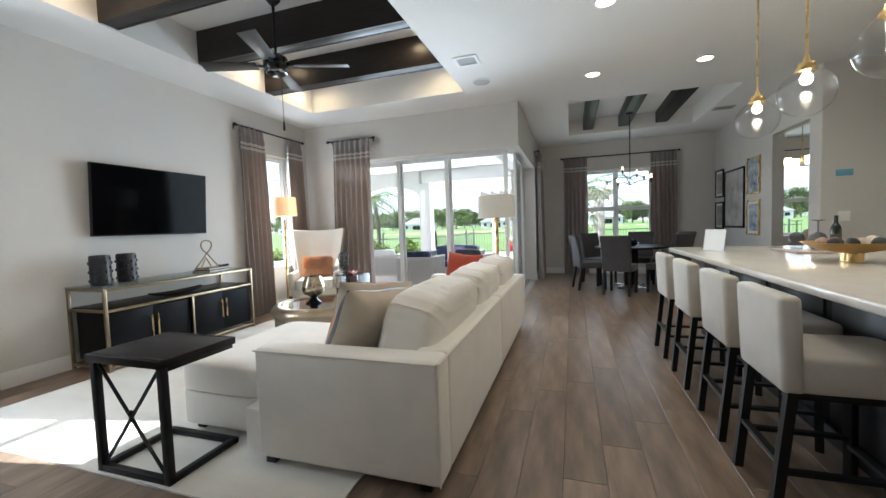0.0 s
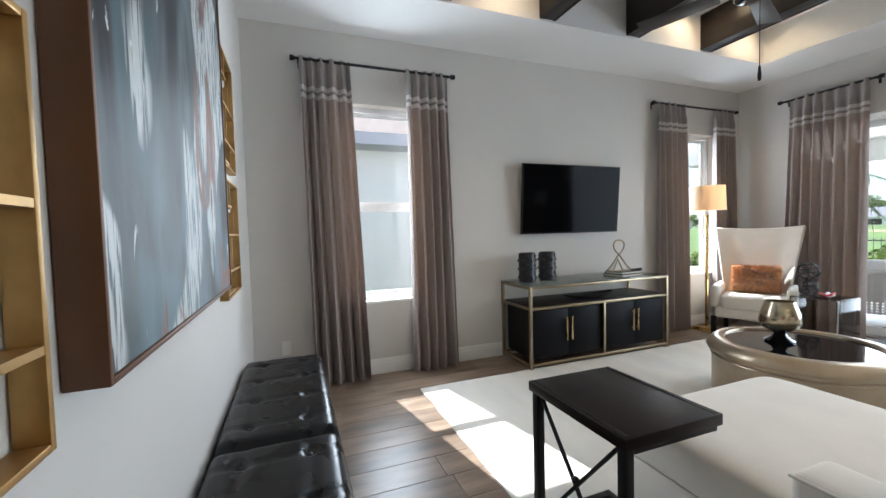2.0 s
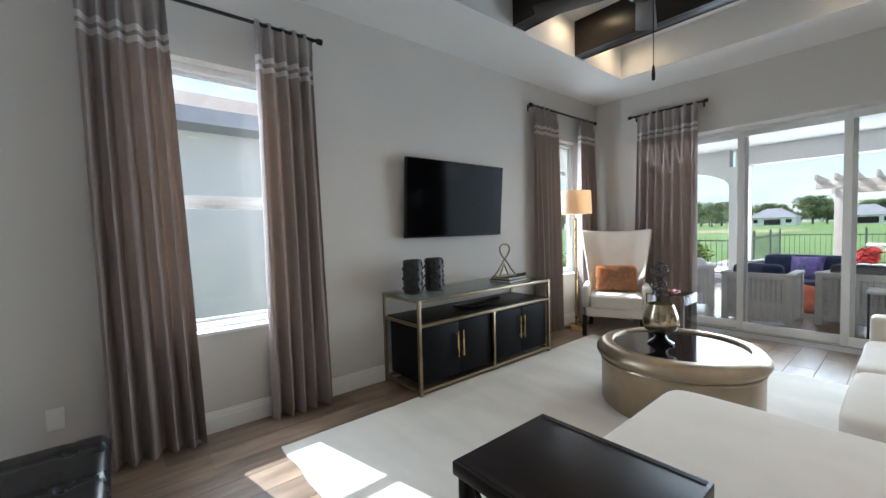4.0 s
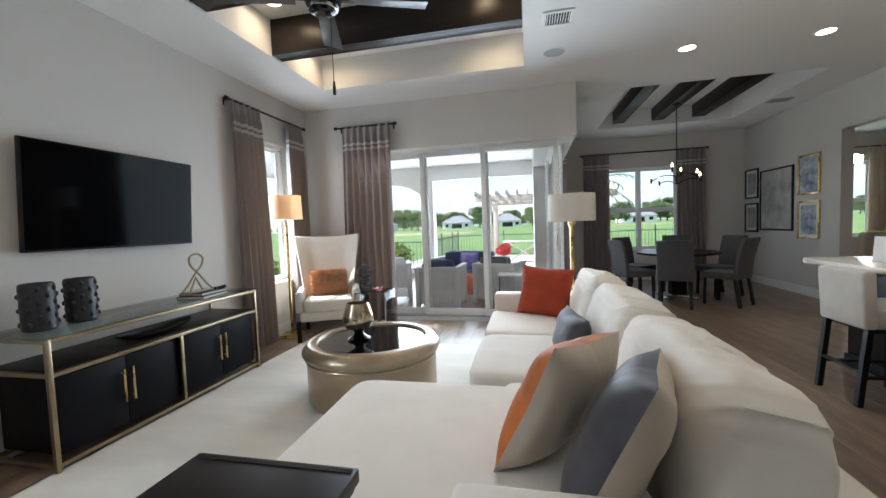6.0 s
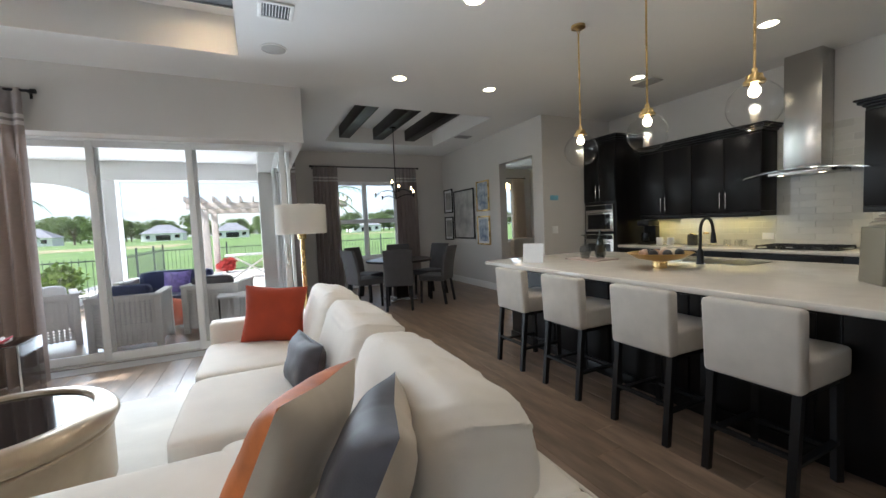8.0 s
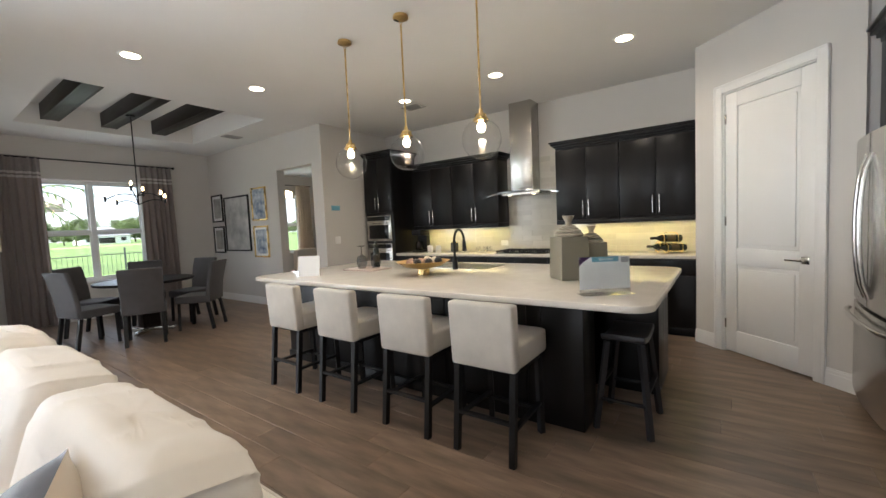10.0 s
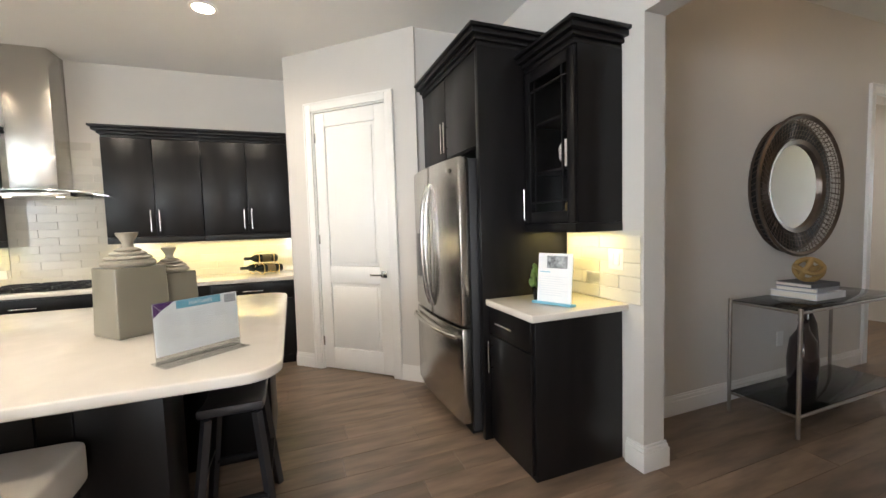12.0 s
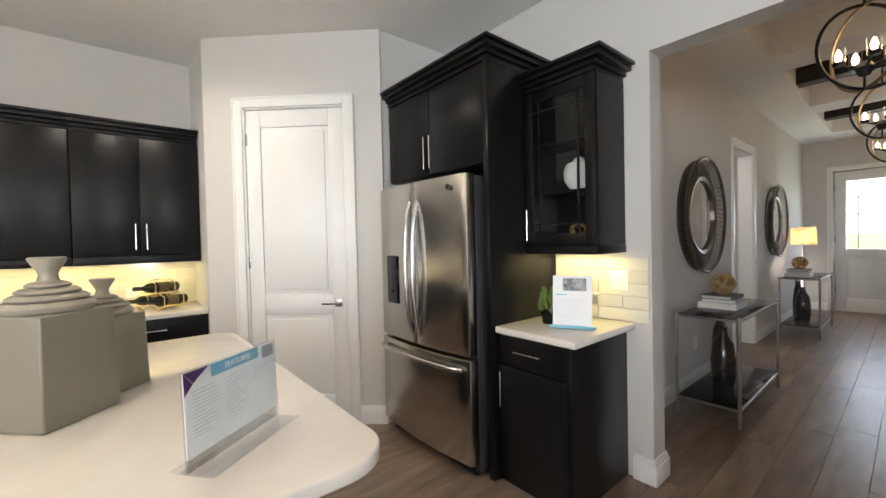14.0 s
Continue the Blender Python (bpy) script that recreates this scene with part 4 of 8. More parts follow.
# coffee table: drum with a black glass inset
ct = thing("coffee_table", (-1.97, 4.23, 0), "round champagne-gold drum coffee table with a black glass inset", "coffee table")
CH = mat("champagne_metal", (0.40, 0.325, 0.235), 0.32, metal=0.85, var=0.12, scale=6, bump=0.1, bscale=40)
part("drum", lathe([(0, 0.012), (0.50, 0.012), (0.508, 0.03), (0.508, 0.335), (0.0, 0.335)], (-1.97, 4.23, 0), 80), CH, ct)
part("bead", lathe([(0.50, 0.318), (0.514, 0.322), (0.518, 0.332), (0.514, 0.342), (0.50, 0.346)], (-1.97, 4.23, 0), 80), CH, ct)
part("top_ring", lathe([(0.49, 0.336), (0.512, 0.347), (0.512, 0.362), (0.535, 0.37), (0.542, 0.385), (0.540, 0.405), (0.512, 0.44), (0.495, 0.452), (0.44, 0.458), (0.430, 0.452), (0.426, 0.44), (0.426, 0.36)], (-1.97, 4.23, 0), 80), CH, ct)
part("glass_inset", lathe([(0, 0.425), (0.427, 0.425), (0.427, 0.438), (0, 0.438)], (-1.97, 4.23, 0), 72), BLACKGLOSS, ct)
va = thing("hurricane_vase", (-2.07, 4.20, 0.438), "amber mercury-glass hurricane vase on a dark foot", "vase")
AMBER = mat("amber_mercury_glass", (0.52, 0.44, 0.31), 0.2, metal=0.85, var=0.4, scale=16, spec=0.8)
part("foot", lathe([(0, 0.4385), (0.085, 0.4385), (0.09, 0.45), (0.05, 0.475), (0.035, 0.50), (0.05, 0.52), (0, 0.52)], (-2.07, 4.20, 0), 40), BLACKGLOSS, va)
part("bowl", lathe([(0.0, 0.522), (0.06, 0.522), (0.105, 0.545), (0.125, 0.59), (0.115, 0.65), (0.085, 0.735), (0.081, 0.735), (0.11, 0.65), (0.119, 0.59), (0.1, 0.55), (0.0, 0.53)], (-2.07, 4.20, 0), 48), AMBER, va)

# wing chair
wc = thing("wing_chair", (-3.2, 5.85, 0), "cream high-back wing chair with nailhead trim and dark legs", "armchair", turn=-0)
WM = pose(-3.24, 5.88, 0, 0, 0, 26)


def wpart(name, bm, material, label=""):
    bm.transform(WM)
    part(name, bm, material, wc, label)


# local: front is -y
wpart("seat_frame", boxes([(-0.33, 0.33, -0.36, 0.30, 0.24, 0.36)], 0.03, 3), LINEN2)
wpart("seat_cushion", cushion((0, -0.04, 0.42), 0.58, 0.66, 0.15, 0.22), LINEN2)
bm = bmesh.new()
rows = 12
g0, g1 = [], []
for r in range(rows + 1):
    z = 0.34 + 0.90 * r / rows
    f = r / rows
    hw = 0.29 + 0.13 * f ** 1.2
    g0.append([])
    g1.append([])
    for k in range(13):
        s = k / 12 * 2 - 1
        wing = -0.20 * max(0, abs(s) - 0.55) / 0.45 * (1 - 0.55 * f)
        y = 0.26 + 0.14 * f + wing
        zz = z + (0.03 * (s * s) if r == rows else 0)
        g0[r].append(bm.verts.new((s * hw, y - 0.05, zz)))
        g1[r].append(bm.verts.new((s * hw * 1.03, y + 0.06, zz)))
for g in (g0, g1):
    for r in range(rows):
        for k in range(12):
            bm.faces.new((g[r][k], g[r][k + 1], g[r + 1][k + 1], g[r + 1][k]))
for k in range(12):
    bm.faces.new((g0[0][k], g0[0][k + 1], g1[0][k + 1], g1[0][k]))
    bm.faces.new((g0[rows][k], g0[rows][k + 1], g1[rows][k + 1], g1[rows][k]))
for r in range(rows):
    bm.faces.new((g0[r][0], g0[r + 1][0], g1[r + 1][0], g1[r][0]))
    bm.faces.new((g0[r][12], g0[r + 1][12], g1[r + 1][12], g1[r][12]))
bmesh.ops.recalc_face_normals(bm, faces=bm.faces)
edge = [e for e in bm.edges if e.is_manifold and e.calc_face_angle(0) > 0.7]
bmesh.ops.bevel(bm, geom=edge, offset=0.025, segments=3, affect="EDGES", profile=0.5)
wpart("backrest", bm, LINEN2)
for s in (-1, 1):
    a, b = sorted((s * 0.29, s * 0.38))
    wpart("arm", boxes([(a, b, -0.32, 0.22, 0.34, 0.60)], 0.035, 4), LINEN2)
    wpart("front_leg", boxes([(a + 0.01, b - 0.03, -0.34, -0.29, 0, 0.25)], 0.004), DARKWOOD)
    wpart("rear_leg", bar((s * 0.30, 0.24, 0.25), (s * 0.31, 0.33, 0.0), 0.045, 0.045), DARKWOOD)
fp = thing("fur_pillow", WM @ Vector((0.02, 0.08, 0.49)), "shaggy rust-orange faux fur lumbar pillow on the wing chair", "pillow")
FUR = mat("rust_faux_fur", (0.50, 0.22, 0.06), 0.95, var=0.35, scale=24, bump=1.0, bscale=180, sheen=0.8)
pm = WM @ pose(0.0, 0.07, 0.655, -18, 0, 0)
part("cushion", pillow(pm, 0.46, 0.32, 0.16, 21), FUR, fp)
rng = random.Random(8)
tuft = bmesh.new()
src = pillow(pm, 0.45, 0.31, 0.16, 21)
src.normal_update()
for f in src.faces:
    for k in range(5):
        c = f.calc_center_median() + Vector((rng.uniform(-1, 1), rng.uniform(-1, 1), rng.uniform(-1, 1))) * 0.012
        nrm = f.normal if f.normal.dot(c - pm.translation) > 0 else -f.normal
        tip = c + nrm * 0.028 + Vector((rng.uniform(-1, 1), rng.uniform(-1, 1), rng.uniform(-1.4, 0.3))) * 0.016
        s = nrm.orthogonal().normalized() * 0.0035
        tuft.faces.new([tuft.verts.new(p) for p in (c - s, c + s, tip)])
src.free()
part("fur", tuft, FUR, fp)


def floor_lamp(x, y, h, r0, r1, sh, label, square, turn=0):
    t = thing("floor_lamp", (x, y, 0), label, "floor lamp", "floor lamps")
    base = [(-0.14, 0.14, -0.14, 0.14, 0, 0.02), (-0.115, 0.115, -0.115, 0.115, 0.02, 0.04)] if square else []
    if square:
        bm = boxes(base, 0.004)
        bm.transform(pose(x, y, 0, 0, 0, turn))
        part("base", bm, GOLD, t)
        bm = boxes([(-0.014, 0.014, -0.014, 0.014, 0.04, h - sh - 0.05)], 0.002)
        bm.transform(pose(x, y, 0, 0, 0, turn))
        part("pole", bm, GOLD, t)
    else:
        part("base", lathe([(0, 0), (0.15, 0), (0.15, 0.015), (0.02, 0.03), (0, 0.03)], (x, y, 0), 36), GOLD, t)
        part("pole", rod((x, y, 0.03), (x, y, h - sh - 0.02), 0.022), GOLD, t)
    part("collar", rod((x, y, h - sh - 0.05), (x, y, h - sh + 0.0), 0.04, seg=24), CLEAR if square else GOLD, t)
    part("socket", rod((x, y, h - sh), (x, y, h - sh + 0.09), 0.018), GOLD, t)
    part("shade", lathe([(r0, h - sh), (r1, h), (r1 - 0.003, h), (r0 - 0.003, h - sh)], (x, y, 0), 48), SHADE if square else IVORY, t)
    sp_ = bmesh.new()
    for k in range(3):
        a = 2 * math.pi * k / 3
        add_rod(sp_, (x, y, h - 0.03), (x + (r1 - 0.004) * math.cos(a), y + (r1 - 0.004) * math.sin(a), h - 0.012), 0.003, seg=6)
    add_rod(sp_, (x, y, h - sh + 0.09), (x, y, h + 0.02), 0.004, seg=8)
    part("spider", sp_, GOLD, t)
    return t


floor_lamp(-3.675, 5.70, 1.77, 0.20, 0.19, 0.29, "slim brass floor lamp with a linen drum shade beside the chair", True, 10)
floor_lamp(-0.27, 5.62, 1.60, 0.235, 0.235, 0.28, "brass floor lamp with a wide ivory drum shade behind the sofa", False)

# small acrylic side table with a geometric wire ornament and pink flowers
st = thing("acrylic_side_table", (-2.62, 5.93, 0), "clear acrylic waterfall side table beside the curtain", "side table")
part("frame", boxes([(-2.81, -2.43, 5.74, 6.12, 0.53, 0.545), (-2.81, -2.795, 5.74, 6.12, 0, 0.53), (-2.445, -2.43, 5.74, 6.12, 0, 0.53)], 0.002), glass("acrylic", (0.86, 0.82, 0.82), 0.03, 0.72), st)
rim = bmesh.new()
for xx in (-2.81, -2.43):
    add_bar(rim, (xx, 5.735, 0.0), (xx, 5.735, 0.54), 0.012, 0.008)
add_bar(rim, (-2.81, 5.735, 0.54), (-2.43, 5.735, 0.54), 0.012, 0.008)
part("edge", rim, CHROME, st)
go = thing("wire_sculpture", (-2.72, 5.85, 0.545), "black openwork geometric wire sculpture on the side table", "ornament")
for zc, r in ((0.63, 0.085), (0.80, 0.10)):
    bm = bmesh.new()
    ico = bmesh.new()
    bmesh.ops.create_icosphere(ico, subdivisions=1, radius=r, matrix=pose(-2.72, 5.85, zc, 20, 31, 8))
    for e in ico.edges:
        add_rod(bm, e.verts[0].co, e.verts[1].co, 0.005, seg=5)
    ico.free()
    part("polyhedron", bm, BLACK, go)
fw = thing("flower_bloom", (-2.58, 5.84, 0.545), "pink and white silk flower lying on the side table", "flower")
PINK = mat("pink_petal", (0.75, 0.16, 0.20), 0.7, var=0.3, scale=40)
for k in range(9):
    a = 2.4 * k
    bm = cushion((0, 0, 0), 0.07, 0.035, 0.012, 0.9, u=10, v=8)
    bm.transform(pose(-2.56 + 0.035 * math.cos(a), 5.84 + 0.03 * math.sin(a), 0.565 + 0.003 * k, 15 * math.sin(a), -25, math.degrees(a)))
    part("petal", bm, PINK if k % 3 else SHEER, fw)

# tufted benches under the painting
def bench(x0, x1):
    y0, y1, zt = 0.60, 1.075, 0.48
    t = thing("tufted_bench", ((x0 + x1) / 2, (y0 + y1) / 2, 0), "black tufted leather storage bench against the wall", "bench", "tufted benches")
    part("base", box(x0 + 0.01, x1 - 0.01, y0 + 0.01, y1 - 0.01, 0.02, 0.37, 0.012), LEATHER, t)
    nx, ny = 54, 26
    bm = bmesh.new()
    cells = [((i + 0.5) / 4, (k + 0.5) / 2) for i in range(4) for k in range(2)]

    def height(u, v):
        z = zt - 0.035 * (max(0, abs(u - 0.5) - 0.46) / 0.04) ** 2 - 0.03 * (max(0, abs(v - 0.5) - 0.43) / 0.07) ** 2
        for a, b in cells:
            d = math.hypot((u - a) * (x1 - x0), (v - b) * (y1 - y0))
            z -= 0.020 * math.exp(-(d / 0.022) ** 2)
        z -= 0.007 * math.exp(-(((u * 4) % 1 - 0.5) * (x1 - x0) / 4 / 0.009) ** 2)
        z -= 0.007 * math.exp(-(((v * 2) % 1 - 0.5) * (y1 - y0) / 2 / 0.009) ** 2)
        return z

    g = [[bm.verts.new((x0 + (x1 - x0) * i / nx, y0 + (y1 - y0) * k / ny, height(i / nx, k / ny))) for k in range(ny + 1)] for i in range(nx + 1)]
    for i in range(nx):
        for k in range(ny):
            bm.faces.new((g[i][k], g[i + 1][k], g[i + 1][k + 1], g[i][k + 1]))
    rim_ = [g[i][0] for i in range(nx)] + [g[nx][k] for k in range(ny)] + [g[i][ny] for i in range(nx, 0, -1)] + [g[0][k] for k in range(ny, 0, -1)]
    low = [bm.verts.new((w.co.x, w.co.y, 0.372)) for w in rim_]
    for i in range(len(rim_)):
        j = (i + 1) % len(rim_)
        bm.faces.new((rim_[i], rim_[j], low[j], low[i]))
    part("padded_lid", bm, LEATHER, t)
    part("seam", tube([(x0 - 0.002, y0, 0.43), (x1 + 0.002, y0, 0.43), (x1 + 0.002, y1 + 0.002, 0.43), (x0 - 0.002, y1 + 0.002, 0.43)], 0.005, closed=True), LEATHER, t)
    for a, b in cells:
        part("button", cushion((x0 + (x1 - x0) * a, y0 + (y1 - y0) * b, zt - 0.018), 0.026, 0.026, 0.014, 0.9, u=12, v=8), LEATHER, t)
    for x in (x0 + 0.05, x1 - 0.05):
        for y in (y0 + 0.05, y1 - 0.05):
            part("foot", box(x - 0.02, x + 0.02, y - 0.02, y + 0.02, 0, 0.02), BLACK, t)


bench(-3.15, -2.0)
bench(-1.985, -0.84)

# abstract painting
pa = thing("painting", (-1.9, PY, 1.0), "large abstract canvas in teal, charcoal and white with brown edges", "painting")
px0, px1, pz0, pz1 = -2.385, -1.06, 1.06, 2.56
part("frame", boxes([(px0, px0 + 0.012, PY + 0.002, PY + 0.066, pz0, pz1), (px1 - 0.012, px1, PY + 0.002, PY + 0.066, pz0, pz1), (px0 + 0.012, px1 - 0.012, PY + 0.002, PY + 0.066, pz0, pz0 + 0.012), (px0 + 0.012, px1 - 0.012, PY + 0.002, PY + 0.066, pz1 - 0.012, pz1)], 0.002),
     mat("walnut_brown_frame", (0.13, 0.055, 0.022), 0.5, var=0.2, scale=8), pa)
ART = bpy.data.materials.new("abstract_paint")
ART.use_nodes = True
n, link = ART.node_tree.nodes, ART.node_tree.links.new


def art_noise(scale, detail, distort, stretch, tilt, shift=0.0):
    """Brush-like noise, stretched along the strokes."""
    tc, mp, nz = n.new("ShaderNodeTexCoord"), n.new("ShaderNodeMapping"), n.new("ShaderNodeTexNoise")
    mp.inputs["Location"].default_value = (shift, 0, shift)
    mp.inputs["Rotation"].default_value = (0, radians(tilt), 0)
    mp.inputs["Scale"].default_value = stretch
    nz.inputs["Scale"].default_value, nz.inputs["Detail"].default_value, nz.inputs["Distortion"].default_value = scale, detail, distort
    link(tc.outputs["Object"], mp.inputs[0])
    link(mp.outputs[0], nz.inputs["Vector"])
    return nz.outputs["Fac"]


def art_ramp(src, stops):
    rp = n.new("ShaderNodeValToRGB")
    while len(rp.color_ramp.elements) < len(stops):
        rp.color_ramp.elements.new(0.5)
    for e, (p_, c_) in zip(rp.color_ramp.elements, stops):
        e.position, e.color = p_, (*c_, 1)
    link(src, rp.inputs[0])
    return rp.outputs[0]


def art_layer(under, mask, colour):
    mx = n.new("ShaderNodeMix")
    mx.data_type = "RGBA"
    link(mask, mx.inputs[0])
    link(under, mx.inputs[6])
    mx.inputs[7].default_value = (*colour, 1)
    return mx.outputs[2]


def art_times(p_, q_):
    mm = n.new("ShaderNodeMath")
    mm.operation = "MULTIPLY"
    link(p_, mm.inputs[0])
    link(q_, mm.inputs[1])
    return mm.outputs[0]


OFF, ON = (0, 0, 0), (1, 1, 1)
paint = art_ramp(art_noise(1.9, 2, 0.7, (1.3, 1, 0.7), -20, 1.7), [(0.38, (0.020, 0.021, 0.024)), (0.455, (0.05, 0.055, 0.062)), (0.50, (0.075, 0.115, 0.135)), (0.63, (0.13, 0.195, 0.225))])
veil = art_ramp(art_noise(2.2, 5, 0.8, (2.6, 1, 0.5), -24, 9.0), [(0.44, OFF), (0.72, (0.6, 0.6, 0.6))])
paint = art_layer(paint, veil, (0.22, 0.27, 0.29))
bristle = art_ramp(art_noise(6, 6, 0.5, (13, 1, 1.1), -26), [(0.42, OFF), (0.50, ON)])
strokes = art_ramp(art_noise(1.5, 2, 0.9, (1.7, 1, 0.75), -22, 3.3), [(0.525, OFF), (0.56, ON)])
paint = art_layer(paint, art_times(strokes, bristle), (0.55, 0.57, 0.57))
rusty = art_ramp(art_noise(2.0, 3, 1.2, (1.9, 1, 0.7), -26, 7.1), [(0.60, OFF), (0.63, ON)])
paint = art_layer(paint, art_times(rusty, bristle), (0.22, 0.075, 0.04))
flecks = art_ramp(art_noise(3.2, 5, 2.0, (2.4, 1, 0.7), 14, 11.0), [(0.665, OFF), (0.68, ON)])
paint = art_layer(paint, flecks, (0.66, 0.67, 0.65))
link(paint, n["Principled BSDF"].inputs["Base Color"])
n["Principled BSDF"].inputs["Roughness"].default_value = 0.5
n["Principled BSDF"].inputs["Specular IOR Level"].default_value = 0.2
part("canvas", box(px0 + 0.013, px1 - 0.013, PY + 0.004, PY + 0.060, pz0 + 0.013, pz1 - 0.013), ART, pa)


# brass lattice wall panels either side of the painting
AGED = mat("aged_gold_leaf", (0.46, 0.29, 0.11), 0.46, metal=0.9, var=0.2, scale=12)


def lattice(x0, x1, z0, z1, label):
    t = thing("wall_lattice", ((x0 + x1) / 2, PY, z0), label, "wall decor", "brass lattice panels")
    d0, d1 = PY + 0.002, PY + 0.042
    w = 0.012
    part("outer_frame", boxes([(x0, x0 + w, d0, d1, z0, z1), (x1 - w, x1, d0, d1, z0, z1), (x0 + w, x1 - w, d0, d1, z0, z0 + w), (x0 + w, x1 - w, d0, d1, z1 - w, z1)], 0.002), AGED, t)
    zz = z0
    k = 0
    xm = (x0 + x1) / 2
    while zz < z1 - 0.12:
        h = 0.19 if k % 2 else 0.13
        part("bar", box(x0 + w, x1 - w, d0 + 0.001, d1 - 0.001, zz, zz + w) if k % 3 else box(xm, x1 - w, d0 + 0.001, d1 - 0.001, zz + 0.02, zz + 0.02 + w), AGED, t)
        part("bar", box(xm - 0.05 * (-1) ** k, xm - 0.05 * (-1) ** k + w, d0 + 0.001, d1 - 0.001, zz + w, min(zz + h, z1 - w)), AGED, t)
        zz += h
        k += 1


lattice(-0.955, -0.60, 1.02, 1.59, "brass geometric lattice wall panel beside the painting")
lattice(-0.955, -0.60, 1.65, 2.22, "brass geometric lattice wall panel beside the painting")
lattice(-2.95, -2.455, 0.985, 1.60, "brass geometric lattice wall panel beside the painting")
lattice(-2.95, -2.455, 1.665, 2.28, "brass geometric lattice wall panel beside the painting")
so = thing("wall_outlet", (LX, 0.9, 0.32), "white wall outlet near the floor", "outlet")
part("plate", box(LX + 0.001, LX + 0.007, 0.80, 0.875, 0.28, 0.40, 0.002), TRIM, so)

# ---- kitchen ----
def bar_pull(p, q, out, parent, label="", r=0.006):
    """A straight bar handle from p to q that stands off by out."""
    p, q, o = Vector(p), Vector(q), Vector(out)
    bm = rod(p + o, q + o, r)
    d = (q - p)
    for f in (0.15, 0.85):
        add_rod(bm, p + d * f, p + d * f + o, r * 0.75, seg=10)
    return part("handle", bm, CHROME, parent, label)


def crown(name, x0, x1, y0, y1, z, parent, left=True, right=True, rows=((0.0, 0.03), (0.02, 0.055), (0.05, 0.085), (0.07, 0.105)), front="x-"):
    """Stepped crown moulding round the top of a cabinet, widening upward."""
    bm = bmesh.new()
    lo = z
    for out, top in rows:
        a0, a1, b0, b1 = x0, x1, y0, y1
        if front == "x-":
            a0 -= out
            b0, b1 = b0 - (out if left else 0), b1 + (out if right else 0)
        else:
            b1 += out
            a0, a1 = a0 - (out if left else 0), a1 + (out if right else 0)
        add_box(bm, a0, a1, b0, b1, lo, z + top, 0.004)
        lo = z + top
    return part(name, bm, CAB, parent)


def shaker(parent, axis, at, out, a0, a1, z0, z1, name="door"):
    """A slab door with a faint bevelled edge; out is the way it faces."""
    d0, d1 = sorted((at, at + out * 0.02))
    bm = box(d0, d1, a0, a1, z0, z1, 0.003) if axis == "x" else box(a0, a1, d0, d1, z0, z1, 0.003)
    return part(name, bm, CAB, parent)


# island
isl = thing("kitchen_island", (2.6, 3.7, 0), "dark espresso kitchen island with panelled base and knee space", "kitchen island")
part("body", boxes([(1.98, 3.40, 2.46, 5.34, 0.0, 0.874)], 0.003), CAB, isl)
part("corner_pilaster", box(1.985, 2.26, 2.185, 2.459, 0.0, 0.874, 0.004), CAB, isl)
part("end_cabinet", box(2.80, 3.40, 1.86, 2.459, 0.0, 0.874, 0.004), CAB, isl)
for a, b in ((2.56, 3.16), (3.24, 3.84), (3.92, 4.52), (4.60, 5.22)):
    part("front_panel", boxes([(1.965, 1.979, a, b, 0.10, 0.80)], 0.004), CAB, isl)
part("plinth", boxes([(1.955, 1.979, 2.462, 5.34, 0.0, 0.085)], 0.003), CAB, isl)
part("dishwasher_front", box(3.401, 3.42, 1.95, 2.42, 0.10, 0.86, 0.003), STEEL, isl)
tops = thing("island_worktop", (2.55, 3.65, 0.875), "white quartz island worktop with rounded corners", "worktop")


def rounded(x0, x1, y0, y1, r, hole=None):
    pts = []
    for cx, cy, a0 in ((x1 - r, y1 - r, 0), (x0 + r, y1 - r, 90), (x0 + r, y0 + r, 180), (x1 - r, y0 + r, 270)):
        for k in range(9):
            a = radians(a0 + 90 * k / 8)
            pts.append((cx + r * math.cos(a), cy + r * math.sin(a)))
    return pts


def prism(pts, z0, z1, bev=0.0):
    bm = bmesh.new()
    f = bm.faces.new([bm.verts.new((x, y, z0)) for x, y in pts])
    up = bmesh.ops.extrude_face_region(bm, geom=[f])
    for w in up["geom"]:
        if isinstance(w, bmesh.types.BMVert):
            w.co.z = z1
    bmesh.ops.recalc_face_normals(bm, faces=bm.faces)
    if bev:
        bmesh.ops.bevel(bm, geom=[e for e in bm.edges if abs(e.verts[0].co.z - e.verts[1].co.z) < 1e-5], offset=bev, segments=3, affect="EDGES", profile=0.5)
    return bm


part("slab", prism(rounded(1.645, 3.43, 1.748, 5.45, 0.13), 0.876, 0.916, 0.008), QUARTZ, tops)
sk = thing("kitchen_sink", (3.05, 3.68, 0.917), "undermount steel sink with a pale rim in the island", "sink")
# flat dark plate; the shade of the sink's depth is put into its colour
part("basin", boxes([(2.86, 3.26, 3.36, 3.98, 0.917, 0.9185)], 0.0), mat("sink_shade_steel", (0.10, 0.10, 0.10), 0.35, metal=0.8), sk)
part("rim", boxes([(2.85, 3.27, 3.35, 3.36, 0.9165, 0.920), (2.85, 3.27, 3.98, 3.99, 0.9165, 0.920), (2.85, 2.86, 3.36, 3.98, 0.9165, 0.920), (3.26, 3.27, 3.36, 3.98, 0.9165, 0.920)]), STEEL, sk)
fa = thing("kitchen_faucet", (2.78, 3.66, 0.917), "matte black gooseneck kitchen faucet with a pull-down spray", "faucet")
pts = [(2.78, 3.66, 0.93), (2.78, 3.66, 1.14)]
